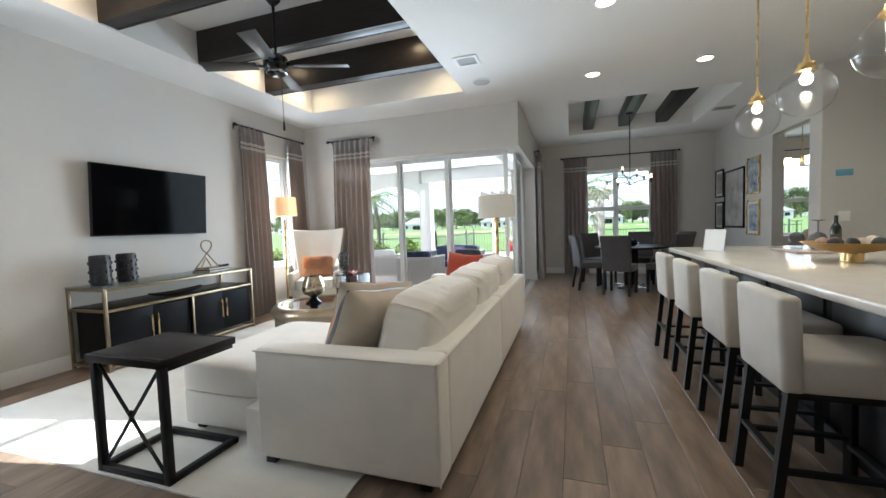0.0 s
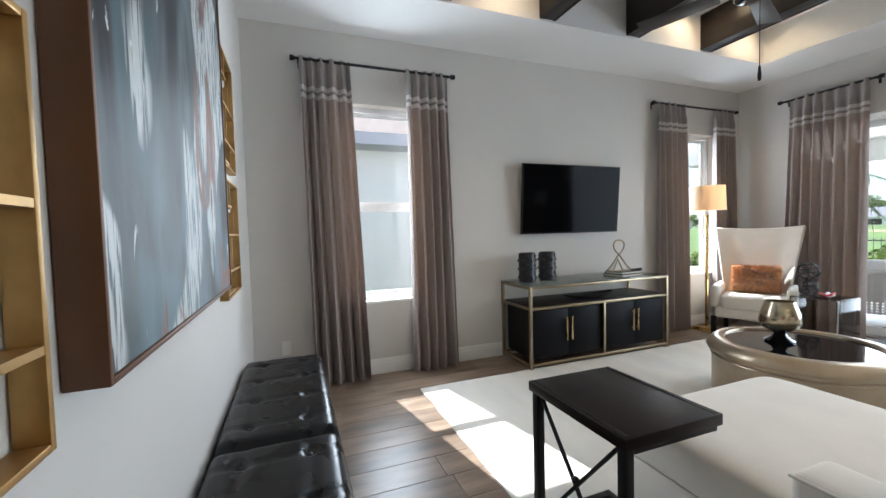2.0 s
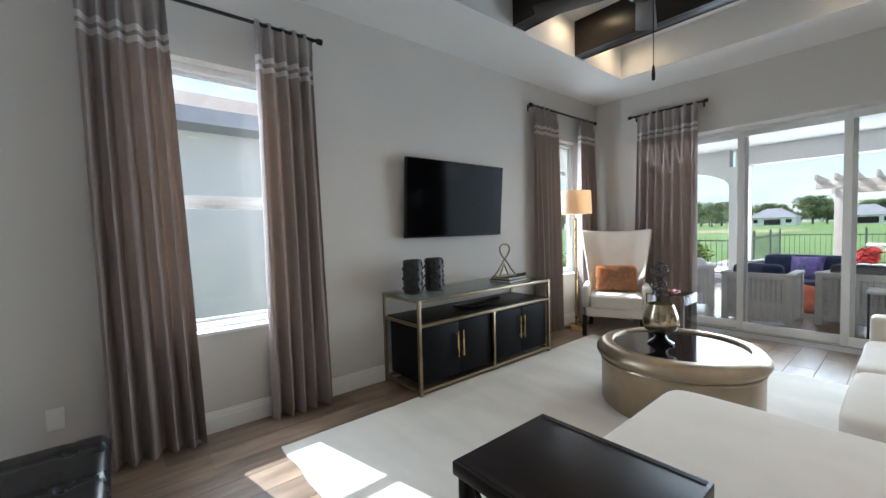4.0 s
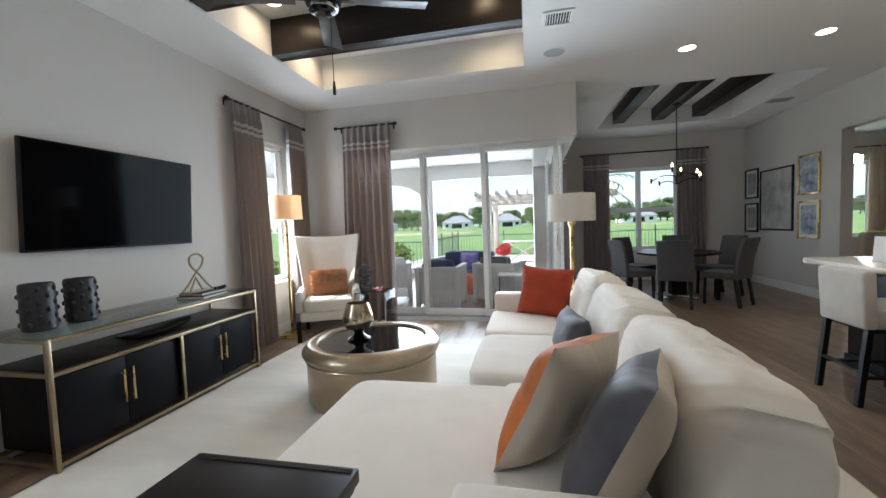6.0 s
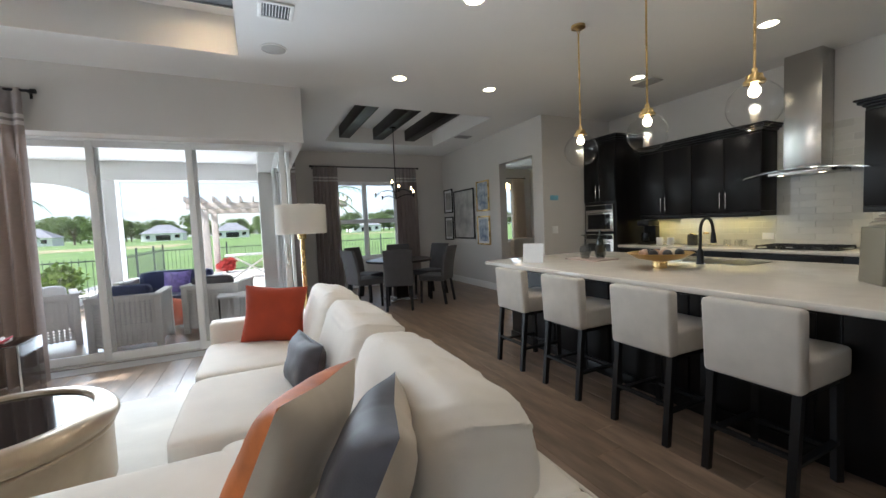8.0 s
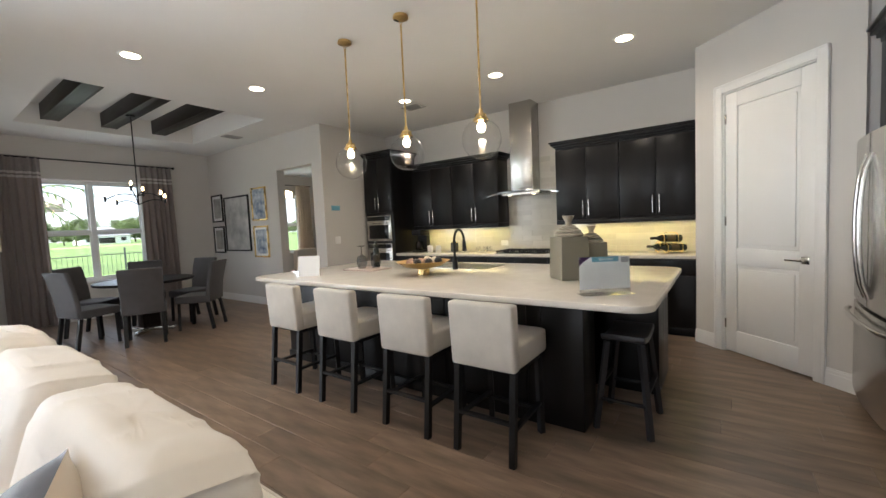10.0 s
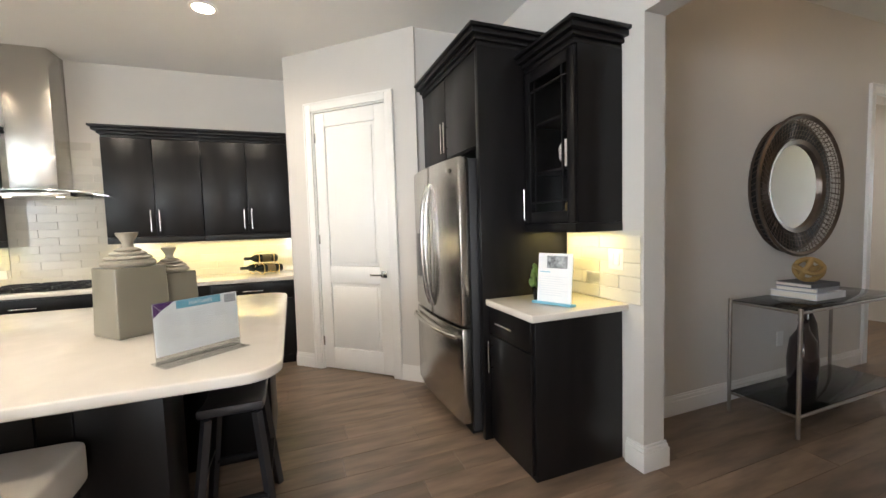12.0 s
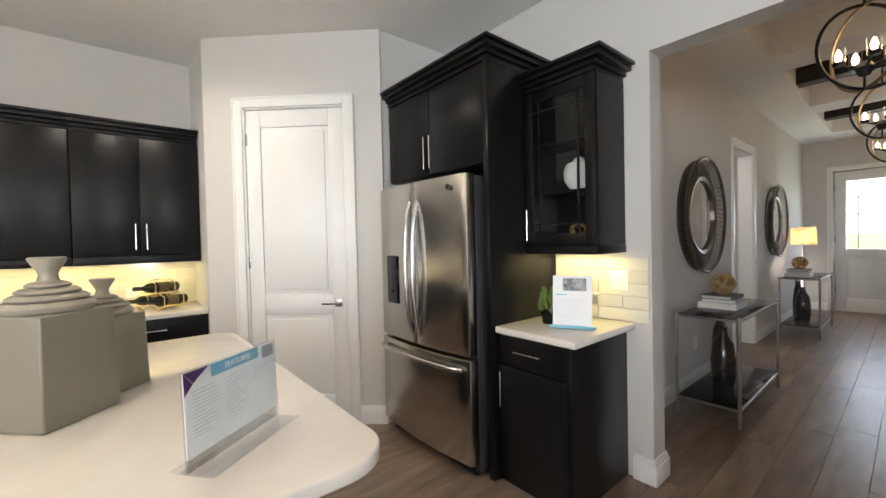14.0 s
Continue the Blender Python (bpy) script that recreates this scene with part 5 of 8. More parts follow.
for k in range(13):
    a = math.pi * k / 12
    pts.append((2.78 + 0.09 - 0.09 * math.cos(a), 3.66, 1.20 + 0.11 * math.sin(a)))
pts += [(2.963, 3.66, 1.17)]
part("neck", tube(pts, 0.013, 12), BLACK, fa)
part("body", lathe([(0, 0.917), (0.03, 0.917), (0.028, 0.93), (0.024, 1.02), (0.016, 1.05), (0, 1.05)], (2.78, 3.66, 0), 24), BLACK, fa)
part("spray_head", rod((2.962, 3.66, 1.185), (2.968, 3.66, 1.09), 0.017, 0.024, 20), BLACK, fa)
part("lever", bar((2.78, 3.68, 0.99), (2.78, 3.75, 1.03), 0.012, 0.012), BLACK, fa)

# counter stools
STOOLC = mat("oatmeal_stool_cloth", (0.51, 0.465, 0.405), 0.92, var=0.07, scale=9, bump=0.35, bscale=300, sheen=0.3)
LEGB = mat("black_stained_wood", (0.009, 0.009, 0.010), 0.45, var=0.25, scale=6, spec=0.3)


def counter_stool(y):
    t = thing("counter_stool", (1.620, y, 0), "oatmeal upholstered counter stool with black wooden legs", "bar stool", "counter stools")
    part("seat", cushion((1.710, y, 0.60), 0.48, 0.42, 0.15, 0.2), STOOLC, t)
    bm = boxes([(1.435, 1.515, y - 0.215, y + 0.215, 0.525, 0.915)], 0.022, 3)
    for w in bm.verts:
        f = (w.co.z - 0.525) / 0.39
        w.co.x -= 0.02 * f
        w.co.y = y + (w.co.y - y) * (0.985 + 0.02 * f)
    part("backrest", bm, STOOLC, t)
    for sy in (-1, 1):
        b = bar((1.475, y + sy * 0.185, 0.54), (1.422, y + sy * 0.185, 0.0), 0.036, 0.036)
        part("rear_leg", b, LEGB, t)
        part("front_leg", bar((1.850, y + sy * 0.175, 0.54), (1.860, y + sy * 0.18, 0.0), 0.036, 0.036), LEGB, t)
        part("side_stretcher", bar((1.445, y + sy * 0.184, 0.20), (1.855, y + sy * 0.178, 0.20), 0.03, 0.018), LEGB, t)
    part("rear_stretcher", bar((1.445, y - 0.18, 0.235), (1.445, y + 0.18, 0.235), 0.03, 0.018), LEGB, t)
    part("front_stretcher", bar((1.855, y - 0.17, 0.16), (1.855, y + 0.17, 0.16), 0.03, 0.018), LEGB, t)
    part("seat_rail", boxes([(1.490, 1.870, y - 0.19, y + 0.19, 0.50, 0.53)], 0.004), LEGB, t)
    return t


s1 = counter_stool(4.59)
for y in (3.905, 3.205, 2.607):
    copy_thing(s1, pose(1.62, y, 0))
ss = thing("saddle_stool", (2.295, 1.98, 0), "backless black wooden saddle stool under the island end", "bar stool")
bm = boxes([(2.105, 2.495, 1.85, 2.11, 0.565, 0.605)], 0.01)
bmesh.ops.subdivide_edges(bm, edges=[e for e in bm.edges if abs(e.verts[0].co.x - e.verts[1].co.x) > 0.2], cuts=8)
for w in bm.verts:
    w.co.z += 0.028 * ((w.co.x - 2.300) / 0.195) ** 2
SADDLE = mat("charcoal_stained_wood", (0.030, 0.030, 0.034), 0.4, var=0.2, scale=6)
part("seat", bm, SADDLE, ss)
for sx in (-1, 1):
    for sy in (-1, 1):
        part("leg", bar((2.300 + sx * 0.155, 1.98 + sy * 0.10, 0.57), (2.300 + sx * 0.205, 1.985 + sy * 0.16, 0.0), 0.032, 0.032), SADDLE, ss)
    part("rung", bar((2.300 + sx * 0.19, 1.85, 0.2), (2.300 + sx * 0.19, 2.12, 0.2), 0.024, 0.016), LEGB, ss)
for sy in (-1, 1):
    part("rung", bar((2.120, 1.985 + sy * 0.14, 0.27), (2.480, 1.985 + sy * 0.14, 0.27), 0.024, 0.016), LEGB, ss)

# pendants
for y in (4.255, 3.582, 2.88):
    t = thing("pendant_light", (2.026, y, H), "lit clear glass globe pendant on a slim brass rod", "pendant light", "globe pendants")
    X, Z = 2.028, 1.968
    part("canopy", lathe([(0, H - 0.001), (0.06, H - 0.001), (0.062, H - 0.02), (0.015, H - 0.03), (0, H - 0.03)], (X, y, 0), 28), GOLD, t)
    part("loop_link", tube([(X + 0.012 * math.cos(2 * math.pi * k / 12), y, H - 0.05 + 0.022 * math.sin(2 * math.pi * k / 12)) for k in range(12)], 0.003, 6, True), GOLD, t)
    part("rod", rod((X, y, H - 0.07), (X, y, Z + 0.20), 0.007), GOLD, t)
    part("cap", lathe([(0, Z + 0.215), (0.014, Z + 0.215), (0.018, Z + 0.185), (0.04, Z + 0.178), (0.045, Z + 0.15), (0.055, Z + 0.145), (0.055, Z + 0.128), (0, Z + 0.128)], (X, y, 0), 28), GOLD, t)
    prof = [(0.142 * math.cos(a), Z + 0.142 * math.sin(a)) for a in [radians(-90 + 158 * k / 22) for k in range(23)]]
    part("globe", lathe([(max(r, 0.0), z) for r, z in prof], (X, y, 0), 40), CLEAR, t)
    part("bulb", lathe([(0, Z + 0.128), (0.014, Z + 0.125), (0.031, Z + 0.095), (0.03, Z + 0.07), (0.016, Z + 0.054), (0, Z + 0.05)], (X, y, 0), 20), mat("pendant_bulb", (1, 0.95, 0.85), 0.4, emit=(1.0, 0.80, 0.52), glow=6.0), t)
    bulb("pendant_lamp", (X, y, Z + 0.02), 2.0, (1.0, 0.83, 0.6), 0.03)

# back run: oven tower, base cabinets, uppers, hood
ot = thing("oven_tower", (4.8, 6.42, 0), "tall dark cabinet with two built-in steel ovens", "oven cabinet")
part("body", box(4.47, KX - 0.002, 6.0, 6.66, 0.0, 2.55, 0.003), CAB, ot)
crown("crown_moulding", 4.47, KX - 0.002, 6.0, 6.66, 2.55, ot, right=False)
for a, b, h in ((6.01, 6.325, 6.29), (6.335, 6.65, 6.37)):
    d = shaker(ot, "x", 4.47, -1, a, b, 1.62, 2.53)
    bar_pull((4.45, h, 1.68), (4.45, h, 1.88), (-0.03, 0, 0), d)
for z0, z1, nm in ((1.13, 1.57, "microwave_oven"), (0.40, 1.09, "wall_oven")):
    ov = part(nm, box(4.435, 4.469, 6.04, 6.62, z0, z1, 0.004), STEEL, ot, "stainless steel oven front")
    part("oven_glass", box(4.429, 4.4345, 6.10, 6.56, z0 + 0.04, z1 - 0.16, 0.002), BLACKGLOSS, ov)
    part("control_panel", box(4.429, 4.4345, 6.06, 6.60, z1 - 0.085, z1 - 0.012, 0.002), BLACKGLOSS, ov)
    bar_pull((4.435, 6.10, z1 - 0.12), (4.435, 6.56, z1 - 0.12), (-0.045, 0, 0), ov, r=0.01)
shaker(ot, "x", 4.47, -1, 6.01, 6.65, 0.10, 0.38, "drawer_front")


def base_unit(y0, y1, drawers):
    t = thing("base_cabinet", (4.8, (y0 + y1) / 2, 0), "dark espresso base cabinet under the back worktop", "cabinet", "back base cabinets")
    part("body", boxes([(4.52, KX - 0.002, y0, y1, 0.10, 0.875), (4.58, KX - 0.002, y0, y1, 0.0, 0.10)], 0.002), CAB, t)
    d = shaker(t, "x", 4.52, -1, y0 + 0.004, y1 - 0.004, 0.70, 0.865, "drawer_front")
    bar_pull((4.50, (y0 + y1) / 2 - 0.09, 0.79), (4.50, (y0 + y1) / 2 + 0.09, 0.79), (-0.03, 0, 0), d)
    m = (y0 + y1) / 2
    for a, b, h in ((y0 + 0.004, m - 0.002, m - 0.03), (m + 0.002, y1 - 0.004, m + 0.03)):
        dd = shaker(t, "x", 4.52, -1, a, b, 0.112, 0.69)
        bar_pull((4.50, h, 0.48), (4.50, h, 0.66), (-0.03, 0, 0), dd)


for a, b in ((1.702, 2.45), (2.452, 3.35), (3.352, 4.25), (4.252, 5.12), (5.122, 5.998)):
    base_unit(a, b, 1)
bt = thing("back_worktop", (4.8, 3.85, 0.876), "white quartz back worktop against the tiled wall", "worktop")
part("slab", box(4.485, KX - 0.002, 1.702, 5.998, 0.876, 0.916, 0.006), QUARTZ, bt)


def upper(y0, y1, z0=1.355, z1=2.285):
    t = thing("wall_cabinet", (4.93, (y0 + y1) / 2, z0), "dark espresso two-door wall cabinet with bar handles", "cabinet", "wall cabinets")
    part("body", box(4.77, KX - 0.002, y0, y1, z0, z1, 0.002), CAB, t)
    part("light_rail", box(4.755, KX - 0.002, y0, y1, z0 - 0.06, z0 - 0.001, 0.004), CAB, t)
    m = (y0 + y1) / 2
    for a, b, h in ((y0 + 0.003, m - 0.002, m - 0.035), (m + 0.002, y1 - 0.003, m + 0.035)):
        d = shaker(t, "x", 4.77, -1, a, b, z0 + 0.004, z1 - 0.004)
        bar_pull((4.75, h, z0 + 0.05), (4.75, h, z0 + 0.25), (-0.03, 0, 0), d)
    return t


ua, ub, uc, ud = upper(1.705, 2.505), upper(2.509, 3.30), upper(4.17, 4.99), upper(4.994, 5.80)
crown("crown_moulding", 4.77, KX - 0.002, 1.705, 2.507, 2.287, ua, left=False, right=False)
crown("crown_moulding", 4.77, KX - 0.002, 2.507, 3.30, 2.287, ub, left=False)
crown("crown_moulding", 4.77, KX - 0.002, 4.17, 4.992, 2.287, uc, right=False)
crown("crown_moulding", 4.77, KX - 0.002, 4.992, 5.80, 2.287, ud, left=False)
LED = (1.0, 0.77, 0.25)
for y0, y1 in ((1.75, 3.30), (4.2, 5.9)):
    area("under_cabinet_strip", (4.97, (y0 + y1) / 2, 1.29), (5.05, (y0 + y1) / 2, 0.9), y1 - y0, 0.03, 1.6, LED)
    bpy.context.scene.objects["under_cabinet_strip" if y0 < 2 else "under_cabinet_strip.001"].matrix_basis = Matrix.Translation((4.97, (y0 + y1) / 2, 1.288)) @ Euler((0, 0, radians(90))).to_matrix().to_4x4()

hd = thing("range_hood", (4.85, 3.78, 1.76), "stainless steel chimney range hood with a curved glass canopy", "range hood")
part("chimney", box(4.82, KX - 0.002, 3.65, 3.985, 1.80, H - 0.002, 0.004), STEEL, hd)
bm = bmesh.new()
n = 24
rws = []
for i in range(n + 1):
    s = i / n * 2 - 1
    z = 1.80 - 0.055 * s * s
    front = 4.60 + 0.08 * s * s
    rws.append([bm.verts.new((x, 3.78 + 0.54 * s, zz)) for x, zz in ((front, z), (KX - 0.002, z), (KX - 0.002, z - 0.012), (front, z - 0.012))])
for a, b in zip(rws, rws[1:]):
    for k in range(4):
        bm.faces.new((a[k], a[(k + 1) % 4], b[(k + 1) % 4], b[k]))
bm.faces.new(rws[0])
bm.faces.new(rws[-1])
part("canopy", bm, mat("smoked_glass_steel", (0.40, 0.42, 0.42), 0.12, metal=0.7), hd)
part("filter_box", box(4.66, KX - 0.01, 3.5, 4.06, 1.735, 1.785, 0.006), STEEL, hd)
for y in (3.6, 3.96):
    part("hood_lamp", lathe([(0, 1.733), (0.028, 1.734)], (4.72, y, 0), 18), GLOW, hd)
ck = thing("gas_cooktop", (4.8, 3.78, 0.917), "black gas cooktop with cast-iron grates", "cooktop")
part("plate", box(4.57, 5.0, 3.40, 4.16, 0.917, 0.925, 0.003), BLACKGLOSS, ck)
for y in (3.53, 3.78, 4.03):
    g = bmesh.new()
    for x in (4.60, 4.70, 4.80, 4.90, 4.98):
        add_bar(g, (x, y - 0.11, 0.952), (x, y + 0.11, 0.952), 0.012, 0.012)
    for yy in (y - 0.11, y, y + 0.11):
        add_bar(g, (4.59, yy, 0.945), (4.985, yy, 0.945), 0.012, 0.012)
    for x, yy in ((4.6, y - 0.11), (4.6, y + 0.11), (4.98, y - 0.11), (4.98, y + 0.11)):
        add_bar(g, (x, yy, 0.925), (x, yy, 0.945), 0.012, 0.012)
    part("grate", g, BLACK, ck)
    for x in (4.69, 4.89):
        part("burner", lathe([(0, 0.926), (0.04, 0.926), (0.04, 0.936), (0.028, 0.942), (0, 0.942)], (x, y, 0), 20), BLACK, ck)

# items on the back worktop
cm = thing("coffee_maker", (4.82, 5.72, 0.917), "black drip coffee maker beside the oven tower", "coffee maker")
part("base", box(4.70, 4.96, 5.62, 5.82, 0.917, 0.95, 0.01), BLACK, cm)
part("column", box(4.86, 4.96, 5.62, 5.82, 0.95, 1.2, 0.01), BLACK, cm)
part("head", box(4.70, 4.96, 5.62, 5.82, 1.2, 1.29, 0.015), BLACK, cm)
part("carafe", lathe([(0, 0.951), (0.06, 0.951), (0.07, 1.0), (0.06, 1.09), (0.045, 1.1), (0, 1.1)], (4.78, 5.72, 0), 24), BLACKGLOSS, cm)
for y, h, r, nm, lab, mt in ((5.47, 0.11, 0.045, "mug", "white ceramic mug on the worktop", SHEER), (5.30, 0.11, 0.045, "mug", "white ceramic mug on the worktop", SHEER)):
    g = thing(nm, (4.75, y, 0.917), lab, "mug", "white mugs")
    part("cup", lathe([(0, 0.917), (r - 0.004, 0.917), (r, 0.925), (r, 0.917 + h), (r - 0.005, 0.917 + h), (r - 0.005, 0.93), (0, 0.93)], (4.75, y, 0), 24), mt, g)
    part("ear", tube([(4.75, y - r - 0.0 - 0.025 * math.sin(math.pi * k / 8), 0.95 + 0.05 * k / 8) for k in range(9)], 0.005), mt, g)
cn = thing("canister", (4.86, 5.05, 0.917), "dark grey ceramic canister with a steel lid", "canister")
part("jar", lathe([(0, 0.917), (0.06, 0.917), (0.065, 0.925), (0.065, 1.06), (0, 1.06)], (4.86, 5.05, 0), 28), mat("charcoal_ceramic", (0.05, 0.05, 0.05), 0.5), cn)
part("lid", lathe([(0, 1.09), (0.012, 1.088), (0.05, 1.075), (0.063, 1.062), (0, 1.06)], (4.86, 5.05, 0), 28), STEEL, cn)
cn = thing("glass_jar", (4.85, 4.86, 0.917), "clear glass storage jar with a lid", "jar")
part("jar", lathe([(0, 0.917), (0.045, 0.917), (0.05, 0.93), (0.05, 1.05), (0.03, 1.07), (0, 1.07)], (4.85, 4.86, 0), 24), CLEAR, cn)
part("lid", lathe([(0, 1.10), (0.03, 1.098), (0.034, 1.075), (0, 1.071)], (4.85, 4.86, 0), 24), GOLD, cn)
for k, y in enumerate((4.52, 4.42, 4.34)):
    g = thing("stemless_glass", (4.72 + 0.05 * (k % 2), y, 0.917), "clear stemless drinking glass on the worktop", "glass", "drinking glasses")
    part("bowl", lathe([(0, 0.917), (0.025, 0.917), (0.042, 0.95), (0.036, 1.01), (0.034, 1.01), (0.039, 0.95), (0, 0.925)], (4.72 + 0.05 * (k % 2), y, 0), 24), CLEAR, g)
for y in (4.25, 2.15):
    ol = thing("wall_outlet", (5.08, y, 1.05), "cream wall outlet plate on the backsplash", "outlet")
    part("plate", box(5.078, 5.084, y - 0.06, y + 0.06, 1.0, 1.08, 0.002), TRIM, ol)

# wine rack, turned on the worktop
RACK = Matrix.Translation((4.85, 1.99, 0.917)) @ Euler((0, 0, radians(-58))).to_matrix().to_4x4() @ Matrix.Scale(1.16, 4) @ Matrix.Translation((-4.93, -1.98, -0.917))


def racked(bm):
    bm.transform(RACK)
    return bm


wr = thing("wine_rack", (4.85, 1.98, 0.917), "gold wire honeycomb wine rack on the worktop", "wine rack")
for dx in (-0.07, 0.07):
    for (yy, zz) in ((1.90, 0.975), (2.06, 0.975), (1.98, 1.065), (1.82, 0.975)):
        if (yy, zz) == (1.82, 0.975):
            continue
        part("wire_cell", racked(tube([(4.93 + dx, yy + 0.062 * math.cos(radians(60 * k + 30)), zz + 0.055 * math.sin(radians(60 * k + 30))) for k in range(6)], 0.003, 6, True)), GOLD, wr)
cr = bmesh.new()
for yy, zz in ((1.84, 0.945), (2.12, 0.945), (1.98, 0.945), (1.98, 1.12)):
    add_rod(cr, (4.86, yy, zz), (5.0, yy, zz), 0.003, seg=6)
for yy in (1.85, 2.11):
    for dx in (-0.07, 0.07):
        add_rod(cr, (4.93 + dx, yy, 0.917), (4.93 + dx, yy, 0.95), 0.003, seg=6)
part("cross_wire", racked(cr), GOLD, wr)
DKG = mat("dark_bottle_glass", (0.012, 0.016, 0.010), 0.1, var=0.2, spec=0.7)
for yy, zz in ((1.90, 0.975), (2.06, 0.975), (1.98, 1.065)):
    b = thing("wine_bottle", RACK @ Vector((4.92, yy, zz - 0.04)), "dark wine bottle lying in the wire rack", "bottle", "wine bottles")
    bm = lathe([(0, -0.15), (0.034, -0.15), (0.037, -0.14), (0.037, 0.03), (0.03, 0.06), (0.014, 0.09), (0.014, 0.15), (0, 0.15)], (0, 0, 0), 24)
    bm.transform(Matrix.Translation((4.90, yy, zz)) @ Euler((0, radians(-88), 0)).to_matrix().to_4x4())
    part("glass", racked(bm), DKG, b)
    bm = lathe([(0.0378, -0.08), (0.0378, 0.0)], (0, 0, 0), 24)
    bm.transform(Matrix.Translation((4.90, yy, zz)) @ Euler((0, radians(-88), 0)).to_matrix().to_4x4())
    part("paper_label", racked(bm), mat("bottle_label", (0.10, 0.075, 0.035), 0.7), b)

# things on the island
bo = thing("fruit_bowl", (2.34, 3.72, 0.917), "wide matte gold pedestal bowl filled with decorative balls", "bowl")
part("pedestal", lathe([(0, 0.917), (0.055, 0.917), (0.055, 0.975), (0, 0.975)], (2.34, 3.72, 0), 32), GOLD, bo)
part("dish", lathe([(0, 0.976), (0.07, 0.978), (0.17, 1.0), (0.25, 1.045), (0.245, 1.046), (0.165, 1.008), (0.07, 0.986), (0, 0.984)], (2.34, 3.72, 0), 56), mat("matte_gold_bowl", (0.62, 0.40, 0.13), 0.35, metal=0.8, var=0.05), bo)
BALLS = [mat("rattan_ball", (0.42, 0.27, 0.20), 0.8, var=0.4, scale=40, bump=1.0, bscale=70), mat("dark_ball", (0.03, 0.03, 0.035), 0.5, var=0.4, scale=20), mat("cream_ball", (0.62, 0.55, 0.46), 0.8, var=0.25, scale=30, bump=0.8, bscale=60)]
rng = random.Random(4)
for k in range(11):
    a = 2.4 * k
    r = 0.028 + 0.118 * math.sqrt((k + 0.4) / 11)
    c = (2.34 + r * math.cos(a), 3.72 + r * math.sin(a), 1.028 + 0.22 * max(0, r - 0.06) * 0.6 + 0.004 * (k % 3))
    bl = thing("decor_ball", (c[0], c[1], c[2] - 0.036), "woven and painted decorative ball in the gold bowl", "ornament", "decor balls")
    bm = bmesh.new()
    bmesh.ops.create_icosphere(bm, subdivisions=3, radius=0.036, matrix=Matrix.Translation(c))
    for w in bm.verts:
        w.co += (w.co - Vector(c)) * 0.06 * noise.noise(w.co * 60)
    part("ball", bm, BALLS[k % 3], bl)
cb = thing("serving_board", (2.52, 4.64, 0.917), "pale pink marble serving board on the island", "tray")
part("board", box(2.36, 2.68, 4.42, 4.86, 0.917, 0.930, 0.004), mat("pink_marble", (0.50, 0.40, 0.36), 0.3, var=0.12, scale=7), cb)
CRYSTAL = glass("cut_crystal", (0.86, 0.87, 0.87), 0.04, 0.72)
for x, y in ((2.47, 4.67), (2.56, 4.55)):
    wg = thing("wine_glass", (x, y, 0.931), "clear upturned wine glass on the board", "glass", "wine glasses")
    part("glass", lathe([(0.040, 0.931), (0.056, 0.985), (0.058, 1.02), (0.046, 1.06), (0.007, 1.085), (0.006, 1.165), (0.042, 1.176), (0.042, 1.181), (0, 1.181)], (x, y, 0), 28), CRYSTAL, wg)
wb = thing("wine_bottle", (2.78, 4.76, 0.917), "dark upright wine bottle on the island", "bottle")
part("glass", lathe([(0, 0.917), (0.036, 0.917), (0.037, 0.925), (0.037, 1.09), (0.03, 1.12), (0.014, 1.15), (0.014, 1.21), (0, 1.21)], (2.78, 4.76, 0), 28), DKG, wb)
part("paper_label", lathe([(0.0378, 0.97), (0.0378, 1.05)], (2.78, 4.76, 0), 28), bpy.data.materials["bottle_label"], wb)
ACRYL = glass("clear_acrylic", (0.96, 0.97, 0.98), 0.03, 0.93)
PAPER = mat("white_card", (0.80, 0.80, 0.80), 0.6, var=0.02)
INK = mat("grey_print", (0.42, 0.43, 0.45), 0.7)
TEAL = mat("sky_blue_print", (0.20, 0.48, 0.62), 0.6)
PURPLE = mat("purple_print", (0.16, 0.05, 0.24), 0.6)
sc = thing("folded_card", (1.91, 4.84, 0.917), "blank folded white tent card on the island", "sign")
bm = boxes([(-0.11, 0.11, -0.002, 0.002, 0, 0.20)])
bm.transform(pose(1.91, 4.84, 0.917, -8, 0, -60))
part("card", bm, PAPER, sc)

FROST = mat("frosted_sheet", (0.86, 0.88, 0.90), 0.4)
translucent(FROST, (0.92, 0.94, 0.96), 0.75)

# stand-up sign: acrylic holder with a printed sheet
sg = thing("sign_holder", (1.97, 2.03, 0.917), "clear acrylic sign holder with a printed features sheet", "sign")
SM = Matrix.Translation((1.945, 2.038, 0.918)) @ Euler((0, 0, radians(-53.5))).to_matrix().to_4x4() @ Euler((radians(-2), 0, 0)).to_matrix().to_4x4()


def onsign(name, rows, material, parent=sg, m=SM):
    bm = boxes(rows)
    bm.transform(m)
    ob = part(name, bm, material, parent)
    ob.visible_shadow = material is not ACRYL
    return ob


